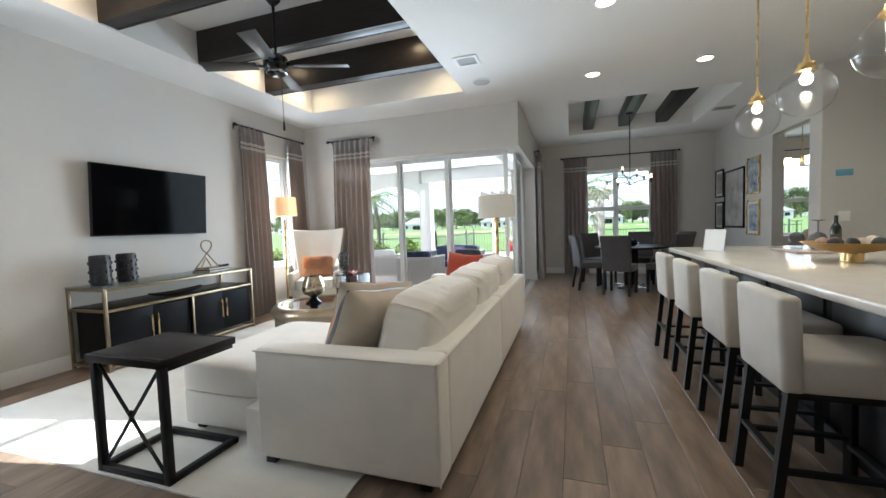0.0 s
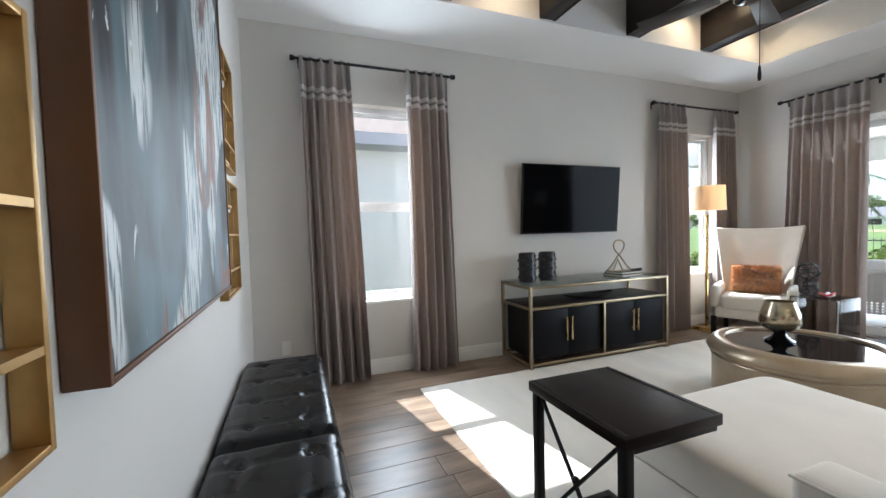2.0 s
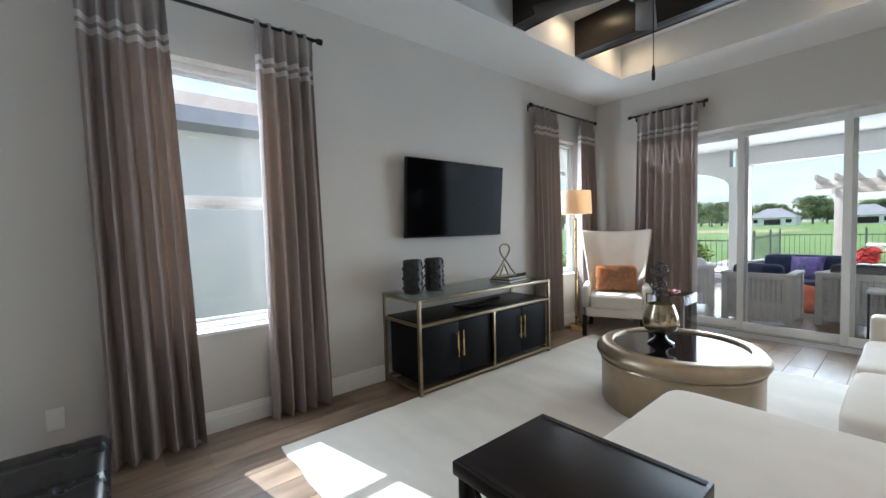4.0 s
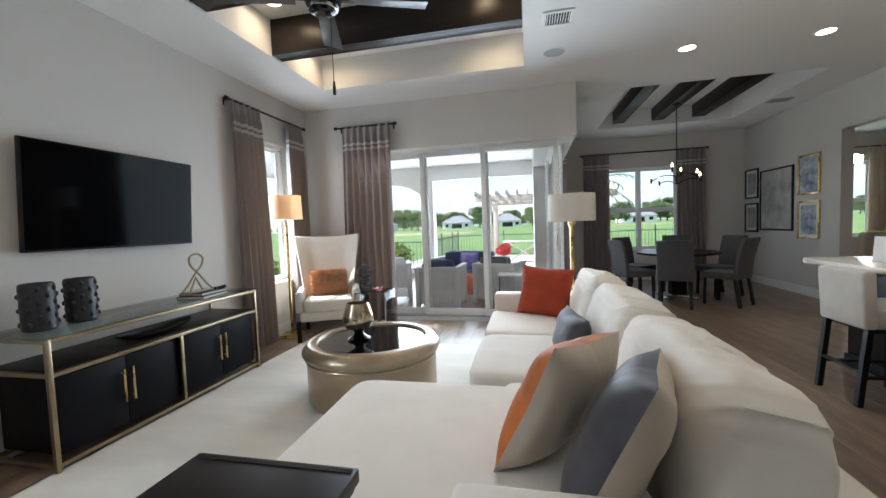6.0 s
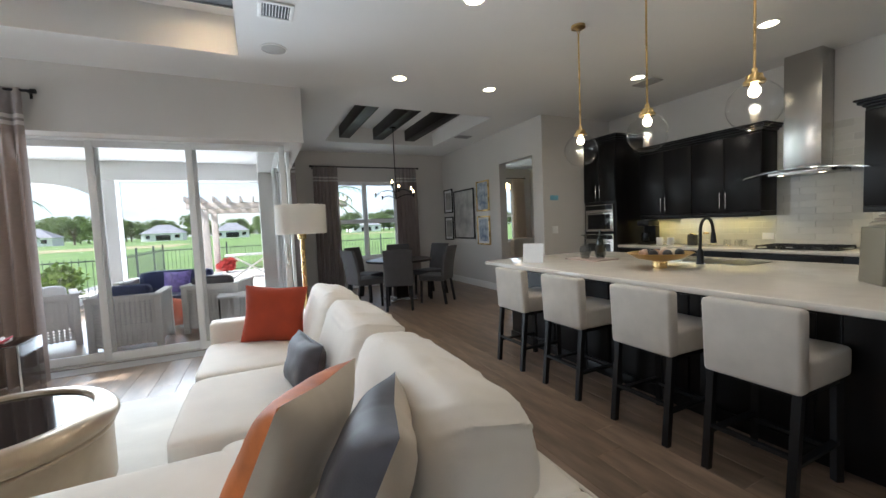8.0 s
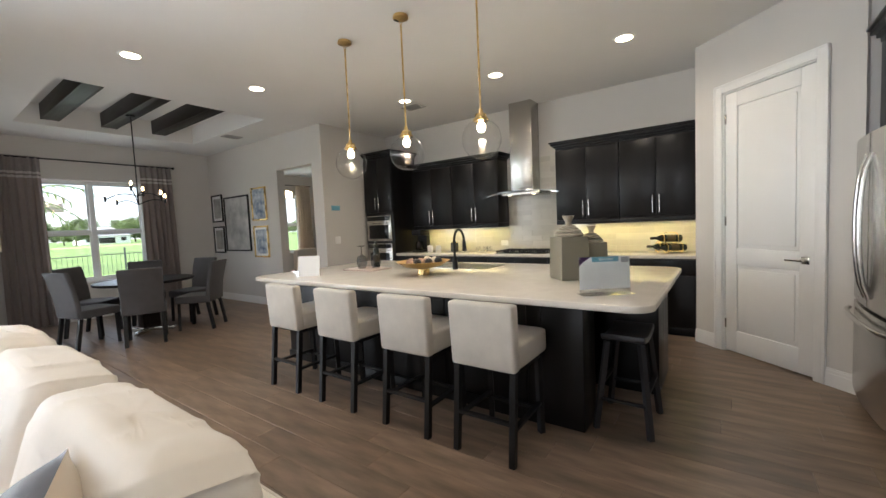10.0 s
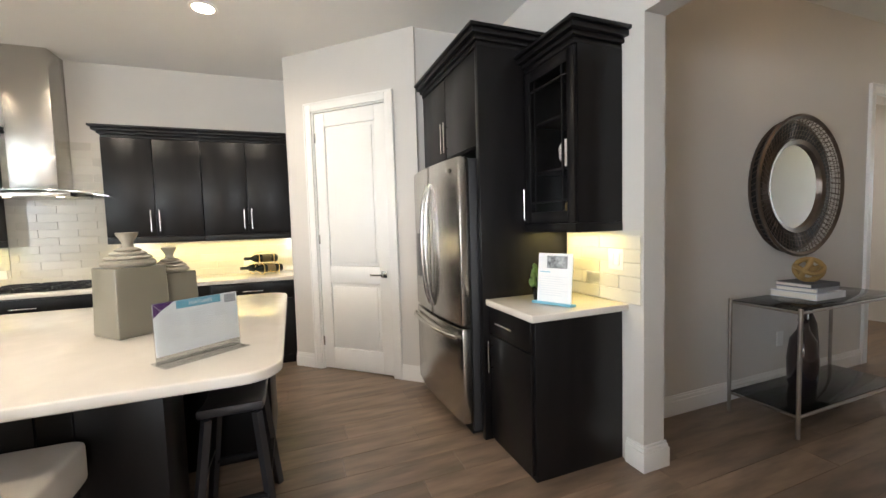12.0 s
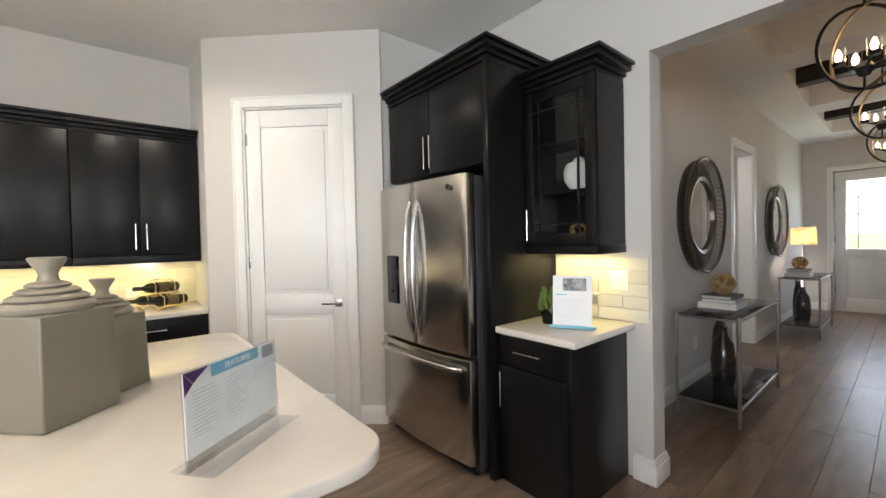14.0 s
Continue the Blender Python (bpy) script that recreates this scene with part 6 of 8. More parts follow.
onsign("holder", [(-0.152, 0.152, 0.003, 0.005, 0.0, 0.222), (-0.152, 0.152, -0.005, -0.003, 0.004, 0.222)], ACRYL)
onsign("foot", [(-0.152, 0.152, -0.07, 0.05, -0.001, 0.002)], ACRYL)
onsign("sheet", [(-0.15, 0.15, -0.0015, 0.0015, 0.03, 0.22)], FROST)
onsign("header_band", [(-0.075, 0.085, -0.0024, -0.0016, 0.190, 0.2195)], TEAL)
for s_, pts_ in (("corner_mark", [(-0.15, 0.22), (-0.08, 0.22), (-0.125, 0.192)]), ("corner_mark", [(-0.15, 0.219), (-0.126, 0.191), (-0.15, 0.168)])):
    bm = bmesh.new()
    f = bm.faces.new([bm.verts.new((a, -0.0024, b)) for a, b in pts_])
    bmesh.ops.solidify(bm, geom=[f], thickness=0.0006)
    bm.transform(SM)
    part(s_, bm, PURPLE, sg)
rng = random.Random(5)
for col in range(3):
    for r in range(13 if col < 2 else 5):
        onsign("text_line", [(-0.13 + 0.095 * col, -0.13 + 0.095 * col + rng.uniform(0.035, 0.08), -0.0023, -0.0017, 0.172 - 0.0085 * r, 0.1745 - 0.0085 * r)], mat("pale_print", (0.68, 0.70, 0.72), 0.7) if r == 0 and col == 0 else bpy.data.materials["pale_print"])
onsign("code_block", [(0.10, 0.145, -0.0024, -0.0016, 0.182, 0.215)], INK)


def lettering(text, m, size, material, parent, name="lettering"):
    cu = bpy.data.curves.new(name, "FONT")
    cu.body, cu.size, cu.align_x, cu.align_y, cu.extrude = text, size, "CENTER", "CENTER", 0.0004
    tmp = new("text_tmp", cu)
    me = bpy.data.meshes.new_from_object(tmp.evaluated_get(bpy.context.evaluated_depsgraph_get()))
    bpy.data.objects.remove(tmp)
    bm = bmesh.new()
    bm.from_mesh(me)
    bpy.data.meshes.remove(me)
    bm.transform(m)
    return part(name, bm, material, parent)


lettering("FEATURES", SM @ Matrix.Translation((0.01, -0.0028, 0.204)) @ Euler((radians(90), 0, 0)).to_matrix().to_4x4(), 0.019, PAPER, sg)

# stoneware jars with stepped lids
STONE = mat("grey_green_stoneware", (0.205, 0.188, 0.145), 0.28, var=0.02, scale=1.5, spec=0.5, rvar=0.01)

STONE_LID = mat("pale_stoneware_lid", (0.30, 0.27, 0.215), 0.4, var=0.15, scale=8, bump=0.2, bscale=50)


def stone_jar(x, y, w, h, turn):
    t = thing("stoneware_jar", (x, y, 0.917), "square grey-green glazed stoneware jar with a stepped lid", "jar", "stoneware jars")
    m = pose(x, y, 0.917, 0, 0, turn)
    bm = boxes([(-w / 2, w / 2, -w / 2, w / 2, 0, h)], 0.006, 3)
    for v_ in bm.verts:
        f = 1.04 - 0.06 * v_.co.z / h
        v_.co.x *= f
        v_.co.y *= f
    bm.transform(m)
    part("body", bm, STONE, t)
    prof = [(0.0, h)]
    z = h
    for r, s in ((0.50, 0.145), (0.43, 0.09), (0.34, 0.085), (0.24, 0.08)):
        r, s = r * w, s * w
        prof += [(r - 0.008, z + 0.001), (r, z + s * 0.3), (r + 0.001, z + s * 0.6), (r - 0.010, z + s)]
        z += s
    prof += [(w * 0.12, z + 0.004), (w * 0.10, z + 0.10 * w), (w * 0.12, z + 0.16 * w), (w * 0.20, z + 0.30 * w), (w * 0.205, z + 0.335 * w), (w * 0.19, z + 0.345 * w), (0, z + 0.335 * w)]
    part("lid", lathe(prof, (x, y, 0.917), 40), STONE_LID, t)


stone_jar(2.4945, 2.4225, 0.215, 0.318, 42.6)
stone_jar(2.682, 2.306, 0.174, 0.265, 42.6)

# fridge, tall surround, glass cabinet, small base unit
fr = thing("refrigerator", (2.97, 0.3, 0), "stainless steel french-door refrigerator with a bottom freezer drawer", "refrigerator")
part("cabinet", box(2.49, 3.44, -0.04, 0.64, 0.03, 1.80, 0.006), mat("fridge_side_black", (0.03, 0.03, 0.032), 0.45), fr)


def fridge_door(x0, x1, z0, z1):
    """A door whose front bows gently outward."""
    bm = boxes([(x0, x1, 0.645, 0.72, z0, z1)], 0.008, 2)
    bmesh.ops.subdivide_edges(bm, edges=[e for e in bm.edges if abs(e.verts[0].co.x - e.verts[1].co.x) > 0.2], cuts=10)
    for w in bm.verts:
        if w.co.y > 0.68:
            w.co.y += 0.035 * (1 - ((w.co.x - 2.965) / 0.475) ** 2) - 0.01
    return bm


for x0, x1, hx in ((2.49, 2.963, 2.925), (2.967, 3.44, 3.005)):
    dr = part("door", fridge_door(x0, x1, 0.735, 1.81), STEEL, fr)
    pts = [(hx, 0.735 + 0.05 * math.sin(math.pi * k / 10) ** 0.5 + 0.01, 0.80 + 0.88 * k / 10) for k in range(11)]
    part("handle", tube(pts, 0.014, 10), CHROME, dr)
dw = part("freezer_drawer", fridge_door(2.49, 3.44, 0.09, 0.715), STEEL, fr)
pts = [(2.53 + 0.87 * k / 12, 0.74 + 0.055 * math.sin(math.pi * k / 12) ** 0.5, 0.66) for k in range(13)]
part("handle", tube(pts, 0.014, 10), CHROME, dw)
part("toe_grille", box(2.52, 3.41, 0.55, 0.64, 0.0, 0.085, 0.004), BLACK, fr)
part("water_dispenser", boxes([(3.12, 3.32, 0.733, 0.739, 0.98, 1.32)], 0.004), BLACKGLOSS, fr)
part("emblem", lathe([(0, 0.7385), (0.018, 0.7385), (0.018, 0.741), (0, 0.741)], (2.62, 0, 1.74), 20, "y"), CHROME, fr)
tu = thing("fridge_surround", (2.95, 0.3, 0), "tall dark cabinet surround with two doors over the refrigerator", "cabinet")
part("side_panel", box(2.415, 2.455, -0.048, 0.60, 0.0, 2.46, 0.003), CAB, tu)
part("top_cabinet", box(2.457, 3.476, -0.048, 0.575, 1.87, 2.46, 0.003), CAB, tu)
for a, b, h in ((2.460, 2.965, 2.938), (2.971, 3.473, 2.998)):
    d = shaker(tu, "y", 0.575, 1, a, b, 1.875, 2.455)
    bar_pull((h, 0.595, 1.91), (h, 0.595, 2.13), (0, 0.03, 0), d)
crown("crown_moulding", 2.415, 3.476, -0.048, 0.602, 2.46, tu, right=False, front="y+")

gc = thing("glass_door_cabinet", (2.17, 0.1, 1.38), "dark wall cabinet with a mullioned glass door and shelves", "cabinet")
gx0, gx1, gy, gz0, gz1 = 1.935, 2.413, 0.255, 1.375, 2.315
for x in (gx0, gx1 - 0.02):
    part("side_panel", box(x, x + 0.02, -0.048, gy, gz0, gz1), CAB, gc)
for z in (gz0, gz1 - 0.02):
    part("deck", box(gx0 + 0.0205, gx1 - 0.0205, -0.048, gy, z, z + 0.02), CAB, gc)
part("back_panel", box(gx0 + 0.0205, gx1 - 0.0205, -0.048, -0.038, gz0 + 0.0205, gz1 - 0.0205), CAB, gc)
part("light_rail", box(gx0 - 0.005, gx1, -0.048, gy + 0.025, gz0 - 0.05, gz0 - 0.001, 0.004), CAB, gc)
for z in (1.685, 1.985):
    part("shelf", box(gx0 + 0.021, gx1 - 0.021, -0.037, gy - 0.04, z, z + 0.016, 0.001), CAB, gc)
dx0, dx1 = gx0 + 0.006, gx1 - 0.003
dr = part("door", boxes([(dx0, dx0 + 0.06, gy + 0.001, gy + 0.021, gz0 + 0.005, gz1 - 0.005), (dx1 - 0.06, dx1, gy + 0.001, gy + 0.021, gz0 + 0.005, gz1 - 0.005),
                         (dx0 + 0.06, dx1 - 0.06, gy + 0.001, gy + 0.021, gz0 + 0.005, gz0 + 0.07), (dx0 + 0.06, dx1 - 0.06, gy + 0.001, gy + 0.021, gz1 - 0.07, gz1 - 0.005)], 0.003), CAB, gc)
for x in (dx0 + 0.105, dx1 - 0.105):
    part("mullion", box(x - 0.005, x + 0.005, gy + 0.004, gy + 0.018, gz0 + 0.07, gz1 - 0.07), CAB, dr)
for z in (gz0 + 0.13, gz1 - 0.13):
    part("mullion", box(dx0 + 0.06, dx1 - 0.06, gy + 0.0035, gy + 0.0175, z - 0.005, z + 0.005), CAB, dr)
part("pane", box(dx0 + 0.06, dx1 - 0.06, gy + 0.009, gy + 0.012, gz0 + 0.07, gz1 - 0.07), CLEAR, dr)
bar_pull((dx1 - 0.03, gy + 0.021, gz0 + 0.03), (dx1 - 0.03, gy + 0.021, gz0 + 0.22), (0, 0.03, 0), dr)
crown("crown_moulding", gx0, gx1, -0.048, gy + 0.022, gz1, gc, right=False, front="y+")
gj = thing("ginger_jar", (2.13, 0.12, 1.702), "white ribbed porcelain jar with a lid behind glass", "jar")
bm = lathe([(0, 1.702), (0.045, 1.702), (0.082, 1.76), (0.086, 1.82), (0.066, 1.862), (0.034, 1.872), (0.03, 1.885), (0.012, 1.90), (0, 1.91)], (2.13, 0.12, 0), 40)
for w in bm.verts:
    a = math.atan2(w.co.y - 0.12, w.co.x - 2.13)
    f = 1 + 0.05 * abs(math.sin(6 * a))
    w.co.x, w.co.y = 2.13 + (w.co.x - 2.13) * f, 0.12 + (w.co.y - 0.12) * f
part("body", bm, mat("white_porcelain", (0.78, 0.76, 0.72), 0.2), gj)
kg = thing("knot_ornament", (2.13, 0.14, 1.396), "small gold knot ornament behind glass", "ornament")
part("ring", tube([(2.13 + 0.045 * math.cos(2 * math.pi * k / 24), 0.14 + 0.02 * math.sin(4 * math.pi * k / 24), 1.45 + 0.045 * math.sin(2 * math.pi * k / 24)) for k in range(24)], 0.009, 8, True), GOLD, kg)
part("ring", tube([(2.13 + 0.02 * math.sin(2 * math.pi * k / 24), 0.14 + 0.04 * math.cos(2 * math.pi * k / 24), 1.45 + 0.04 * math.sin(2 * math.pi * k / 24)) for k in range(24)], 0.008, 8, True), GOLD, kg)
sb = thing("base_cabinet", (2.17, 0.25, 0), "dark espresso drawer-and-door base cabinet beside the refrigerator", "cabinet")
part("body", boxes([(1.935, 2.403, -0.048, 0.54, 0.0, 0.875)], 0.003), CAB, sb)
d = shaker(sb, "y", 0.54, 1, 1.95, 2.40, 0.70, 0.865, "drawer_front")
bar_pull((2.09, 0.56, 0.79), (2.27, 0.56, 0.79), (0, 0.03, 0), d)
d = shaker(sb, "y", 0.54, 1, 1.95, 2.40, 0.03, 0.69)
bar_pull((2.37, 0.56, 0.46), (2.37, 0.56, 0.66), (0, 0.03, 0), d)
sw_ = thing("side_worktop", (2.15, 0.27, 0.876), "small white quartz worktop beside the refrigerator", "worktop")
part("slab", box(1.885, 2.403, -0.048, 0.588, 0.876, 0.916, 0.008, 3), QUARTZ, sw_)
area("side_cabinet_strip", (2.17, 0.06, 1.318), (2.17, 0.06, 0), 0.42, 0.03, 0.7, LED)
ss2 = thing("sign_stand", (2.06, 0.33, 0.917), "acrylic stand with a printed sheet on a blue base", "sign")
S2 = Matrix.Translation((2.06, 0.33, 0.918)) @ Euler((0, 0, radians(205))).to_matrix().to_4x4() @ Euler((radians(-6), 0, 0)).to_matrix().to_4x4()
onsign("sheet", [(-0.105, 0.105, -0.002, 0.002, 0.012, 0.29)], PAPER, ss2, S2)
onsign("base", [(-0.12, 0.12, -0.035, 0.03, 0.0, 0.012)], TEAL, ss2, S2)
onsign("photo", [(-0.05, 0.075, -0.0028, -0.0021, 0.205, 0.275)], mat("grey_photo", (0.25, 0.26, 0.27), 0.6, var=0.7, scale=40), ss2, S2)
onsign("blue_rule", [(-0.09, -0.03, -0.0028, -0.0021, 0.18, 0.185)], TEAL, ss2, S2)
for r in range(9):
    onsign("text_line", [(-0.09, 0.05 + 0.03 * (r % 3 == 0), -0.0028, -0.0021, 0.155 - 0.013 * r, 0.1575 - 0.013 * r)], bpy.data.materials["pale_print"], ss2, S2)
pl = thing("artichoke_plant", (2.23, 0.30, 0.917), "small green succulent plant in a glass pot", "plant")
part("pot", lathe([(0, 0.917), (0.04, 0.917), (0.05, 0.99), (0.046, 0.99), (0.036, 0.925), (0, 0.925)], (2.23, 0.30, 0), 24), BLACKGLOSS, pl)
LEAF = mat("succulent_green", (0.10, 0.17, 0.035), 0.5, var=0.35, scale=20)
for k in range(26):
    a, z = 2.4 * k, 0.985 + 0.0045 * k
    r = 0.05 * (1 - 0.6 * (k / 26))
    bm = cushion((0, 0, 0.02), 0.03, 0.014, 0.055, 0.9, u=8, v=6)
    bm.transform(pose(2.23 + r * math.cos(a), 0.30 + r * math.sin(a), z, 0, 18, math.degrees(a)))
    part("leaf", bm, LEAF, pl)
swp = thing("light_switch", (1.99, -0.05, 1.16), "white double rocker light switch plate", "light switch")
part("plate", box(1.92, 2.03, -0.044, -0.036, 1.10, 1.22, 0.002), TRIM, swp)
for x in (1.942, 1.985):
    part("rocker", box(x, x + 0.028, -0.036, -0.031, 1.125, 1.195, 0.002), TRIM, swp)
olp = thing("wall_outlet", (2.16, -0.05, 1.04), "white outlet plate on the side backsplash", "outlet")
part("plate", box(2.10, 2.22, -0.044, -0.038, 1.0, 1.075, 0.002), TRIM, olp)
bs = thing("wall_sign", (3.81, 6.68, 1.68), "small blue rectangular wall sign on the kitchen wall", "sign")
part("plate", box(3.73, 3.90, 6.672, 6.678, 1.68, 1.76, 0.002), TEAL, bs)
kp = thing("light_switch", (3.82, 6.68, 1.15), "white double light switch plate", "light switch")
part("plate", box(3.76, 3.88, 6.672, 6.678, 1.13, 1.25, 0.002), TRIM, kp)

# ---- dining ----
DFAB = mat("grey_dining_cloth", (0.062, 0.058, 0.061), 0.85, var=0.15, scale=8, bump=0.3, bscale=300, sheen=0.15)
TX, TY = 1.66, 8.42


def dining_chair(x, y, turn):
    t = thing("dining_chair", (x, y, 0), "grey upholstered high-back dining chair with dark wooden legs", "dining chair", "dining chairs", turn)
    m = pose(x, y, 0, 0, 0, turn)

    def lp(name, bm, mt):
        bm.transform(m)
        part(name, bm, mt, t)

    lp("seat", cushion((0, 0, 0.445), 0.48, 0.48, 0.11, 0.2), DFAB)
    bm = boxes([(-0.225, 0.225, 0.19, 0.25, 0.40, 0.99)], 0.018, 3)
    bmesh.ops.subdivide_edges(bm, edges=[e for e in bm.edges if abs(e.verts[0].co.z - e.verts[1].co.z) > 0.3], cuts=8)
    for w in bm.verts:
        f = (w.co.z - 0.40) / 0.59
        w.co.y += 0.10 * f ** 1.8
        w.co.x *= 1 + 0.05 * f
    lp("backrest", bm, DFAB)
    for s in (-1, 1):
        lp("front_leg", bar((s * 0.195, -0.19, 0.42), (s * 0.20, -0.2, 0.0), 0.04, 0.04), LEGB)
        lp("rear_leg", bar((s * 0.195, 0.20, 0.42), (s * 0.20, 0.27, 0.0), 0.038, 0.038), LEGB)
    return t


c0 = None
for a in (18, 72, 132, 195, 250, 312):
    # chairs face the table from all round it
    r = 0.72
    x, y = TX + r * math.cos(radians(a)), TY + r * math.sin(radians(a))
    if c0 is None:
        c0 = dining_chair(x, y, a - 90)
    else:
        copy_thing(c0, pose(x, y, 0, 0, 0, a - 90))
dt = thing("dining_table", (TX, TY, 0), "round dark wood dining table on a metal pedestal frame", "dining table")
part("tabletop", lathe([(0, 0.725), (0.60, 0.725), (0.61, 0.735), (0.61, 0.752), (0.60, 0.76), (0, 0.76)], (TX, TY, 0), 64), DARKWOOD, dt)
part("pedestal", box(TX - 0.11, TX + 0.11, TY - 0.11, TY + 0.11, 0.06, 0.725, 0.006), DARKWOOD, dt)
for k in range(2):
    bm = boxes([(-0.34, 0.34, -0.03, 0.03, 0.0, 0.05)], 0.004)
    bm.transform(pose(TX, TY, 0.0 + 0.001 * k, 0, 0, 45 + 90 * k))
    part("base_bar", bm, CHROME, dt)
fb = thing("centrepiece_bowl", (TX, TY, 0.76), "dark bowl of flowers in the middle of the table", "bowl")
part("bowl", lathe([(0, 0.761), (0.08, 0.761), (0.16, 0.82), (0.155, 0.82), (0.08, 0.77), (0, 0.77)], (TX, TY, 0), 32), BLACKGLOSS, fb)
for k in range(10):
    a = 2.4 * k
    bm = bmesh.new()
    c = Vector((TX + 0.09 * math.sqrt(k / 10) * math.cos(a), TY + 0.09 * math.sqrt(k / 10) * math.sin(a), 0.835))
    bmesh.ops.create_icosphere(bm, subdivisions=2, radius=0.04, matrix=Matrix.Translation(c))
    for w in bm.verts:
        w.co += (w.co - c) * 0.35 * noise.noise(w.co * 45)
    part("bloom", bm, NAVY if k % 3 else GREYV, fb)

ch = thing("dining_chandelier", (TX, TY, 3.36), "black branching chandelier with lit candle bulbs over the table", "chandelier")
CANDLE = mat("candle_bulb", (1, 0.9, 0.7), 0.4, emit=(1.0, 0.66, 0.33), glow=5.0)
part("canopy", lathe([(0, 3.14), (0.06, 3.138), (0.055, 3.115), (0, 3.11)], (TX, TY, 0), 24), BLACK, ch)
part("stem", rod((TX, TY, 3.115), (TX, TY, 1.86), 0.008), BLACK, ch)
for k, (a, r, z) in enumerate(((0, 0.34, 1.98), (60, 0.30, 2.10), (120, 0.34, 1.96), (180, 0.38, 1.98), (240, 0.30, 2.12), (300, 0.36, 2.0))):
    ca, sa = math.cos(radians(a)), math.sin(radians(a))
    z0 = 1.86 if k % 2 == 0 else 1.98
    pts = [(TX + ca * r * f, TY + sa * r * f, z0 + (z - 0.06 - z0) * f ** 1.4 + 0.05 * math.sin(math.pi * f)) for f in [i / 8 for i in range(9)]]
    arm = part("arm", tube(pts, 0.007, 8), BLACK, ch)
    tip = Vector(pts[-1])
    part("candle_cup", lathe([(0, -0.03), (0.014, -0.03), (0.016, 0.05), (0, 0.05)], tip, 14), BLACK, arm)
    part("bulb", lathe([(0, 0.05), (0.012, 0.055), (0.017, 0.075), (0.006, 0.11), (0, 0.115)], tip, 14), CANDLE, arm)
bulb("chandelier_lamp", (TX, TY, 2.16), 1, WARM, 0.2)


def picture(y0, y1, z0, z1, frame_mat, face_mat, label, mount=0.0):
    t = thing("framed_picture", (OX, (y0 + y1) / 2, z0), label, "picture", "framed pictures")
    w, a = 0.03, OX - 0.028
    for r in ((y0, y0 + w, z0, z1), (y1 - w, y1, z0, z1), (y0 + w, y1 - w, z0, z0 + w), (y0 + w, y1 - w, z1 - w, z1)):
        part("frame_bar", box(a, OX - 0.002, *r, 0.002), frame_mat, t)
    part("artwork", box(OX - 0.012, OX - 0.003, y0 + w, y1 - w, z0 + w, z1 - w), face_mat if not mount else PAPER, t)
    if mount:
        part("print", box(OX - 0.0135, OX - 0.0125, y0 + w + mount, y1 - w - mount, z0 + w + mount, z1 - w - mount), face_mat, t)


INKY = mat("pale_ink_drawing", (0.50, 0.48, 0.46), 0.6, var=0.45, scale=3.5, col2=(0.62, 0.60, 0.57))
BLUEART = mat("blue_white_art", (0.10, 0.22, 0.48), 0.5, var=0.6, scale=8, col2=(0.62, 0.66, 0.70))
picture(8.93, 9.88, 1.02, 2.12, BLACK, INKY, "large black-framed pale ink drawing")
picture(9.95, 10.40, 1.63, 2.20, BLACK, INKY, "small black-framed botanical drawing", 0.05)
picture(9.95, 10.40, 0.98, 1.54, BLACK, INKY, "small black-framed botanical drawing", 0.05)
picture(8.32, 8.81, 1.60, 2.22, GOLD, BLUEART, "gold-framed blue and white abstract print")
picture(8.32, 8.81, 0.905, 1.50, GOLD, BLUEART, "gold-framed print with a blue figure on white", 0.04)

# room beyond the doorway
wall("wall_study_south", "y", 6.83, -0.001, OX + 0.15, 7.6, 0, H)
wall("wall_study_east", "x", 7.6, 0.15, 6.7, 12.3, 0, H)
wall("wall_study_north", "y", 12.2, 0.15, OX, 7.6, 0, H, [(4.6, 7.0, 0.7, 2.45)])
wall("wall_study_west", "x", OX + 0.15, -0.15, DY + 0.2, 12.2, 0, H)
tagged(part("ceiling", box(OX + 0.01, 7.75, 6.69, 12.35, H + 0.021, H + 0.05), CEIL), category="ceiling", kind="structure")
window("window_4", "y", 12.2, 1, 4.6, 7.0, 0.722, 2.45, 3, "wide white sash window in the next room")
curtain_rod("y", 12.1, 4.2, 7.3, 2.75, 12.196)
CREAM = mat("cream_curtain", (0.66, 0.60, 0.52), 0.9, var=0.05)
translucent(CREAM, (0.8, 0.7, 0.6), 0.4)
for a, b, s in ((4.3, 4.85, 31), (6.8, 7.3, 32)):
    keep, keep2, keep3 = CURT, CURT_TOP, BAND
    CURT, CURT_TOP, BAND = CREAM, CREAM, CREAM
    curtain("y", 12.1, -1, a, b, 2.75, 6, s, label="floor-length cream curtain panel in the next room")
    CURT, CURT_TOP, BAND = keep, keep2, keep3
area("study_window_daylight", (5.8, 12.3, 1.6), (5.8, 0, 1.2), 2.2, 1.7, 12, DAY)
sn = thing("study_chandelier", (4.7, 9.6, H), "small brass chandelier with lit glass shades", "chandelier")
part("stem", rod((4.7, 9.6, H), (4.7, 9.6, 2.2), 0.008), GOLD, sn)
for k in range(4):
    a = math.pi / 2 * k
    c = Vector((4.7 + 0.22 * math.cos(a), 9.6 + 0.22 * math.sin(a), 2.2))
    part("arm", rod((4.7, 9.6, 2.2), c, 0.006), GOLD, sn)
    part("shade", lathe([(0.05, -0.07), (0.06, 0.07)], c, 20), CANDLE, sn)
sc = thing("study_armchair", (4.6, 8.9, 0), "pale cushioned chair back in the next room", "armchair")
part("seat", cushion((4.6, 8.9, 0.42), 0.6, 0.6, 0.2, 0.25), LINEN2, sc)
part("backrest", cushion((4.6, 8.62, 0.72), 0.6, 0.16, 0.55, 0.3), LINEN2, sc)
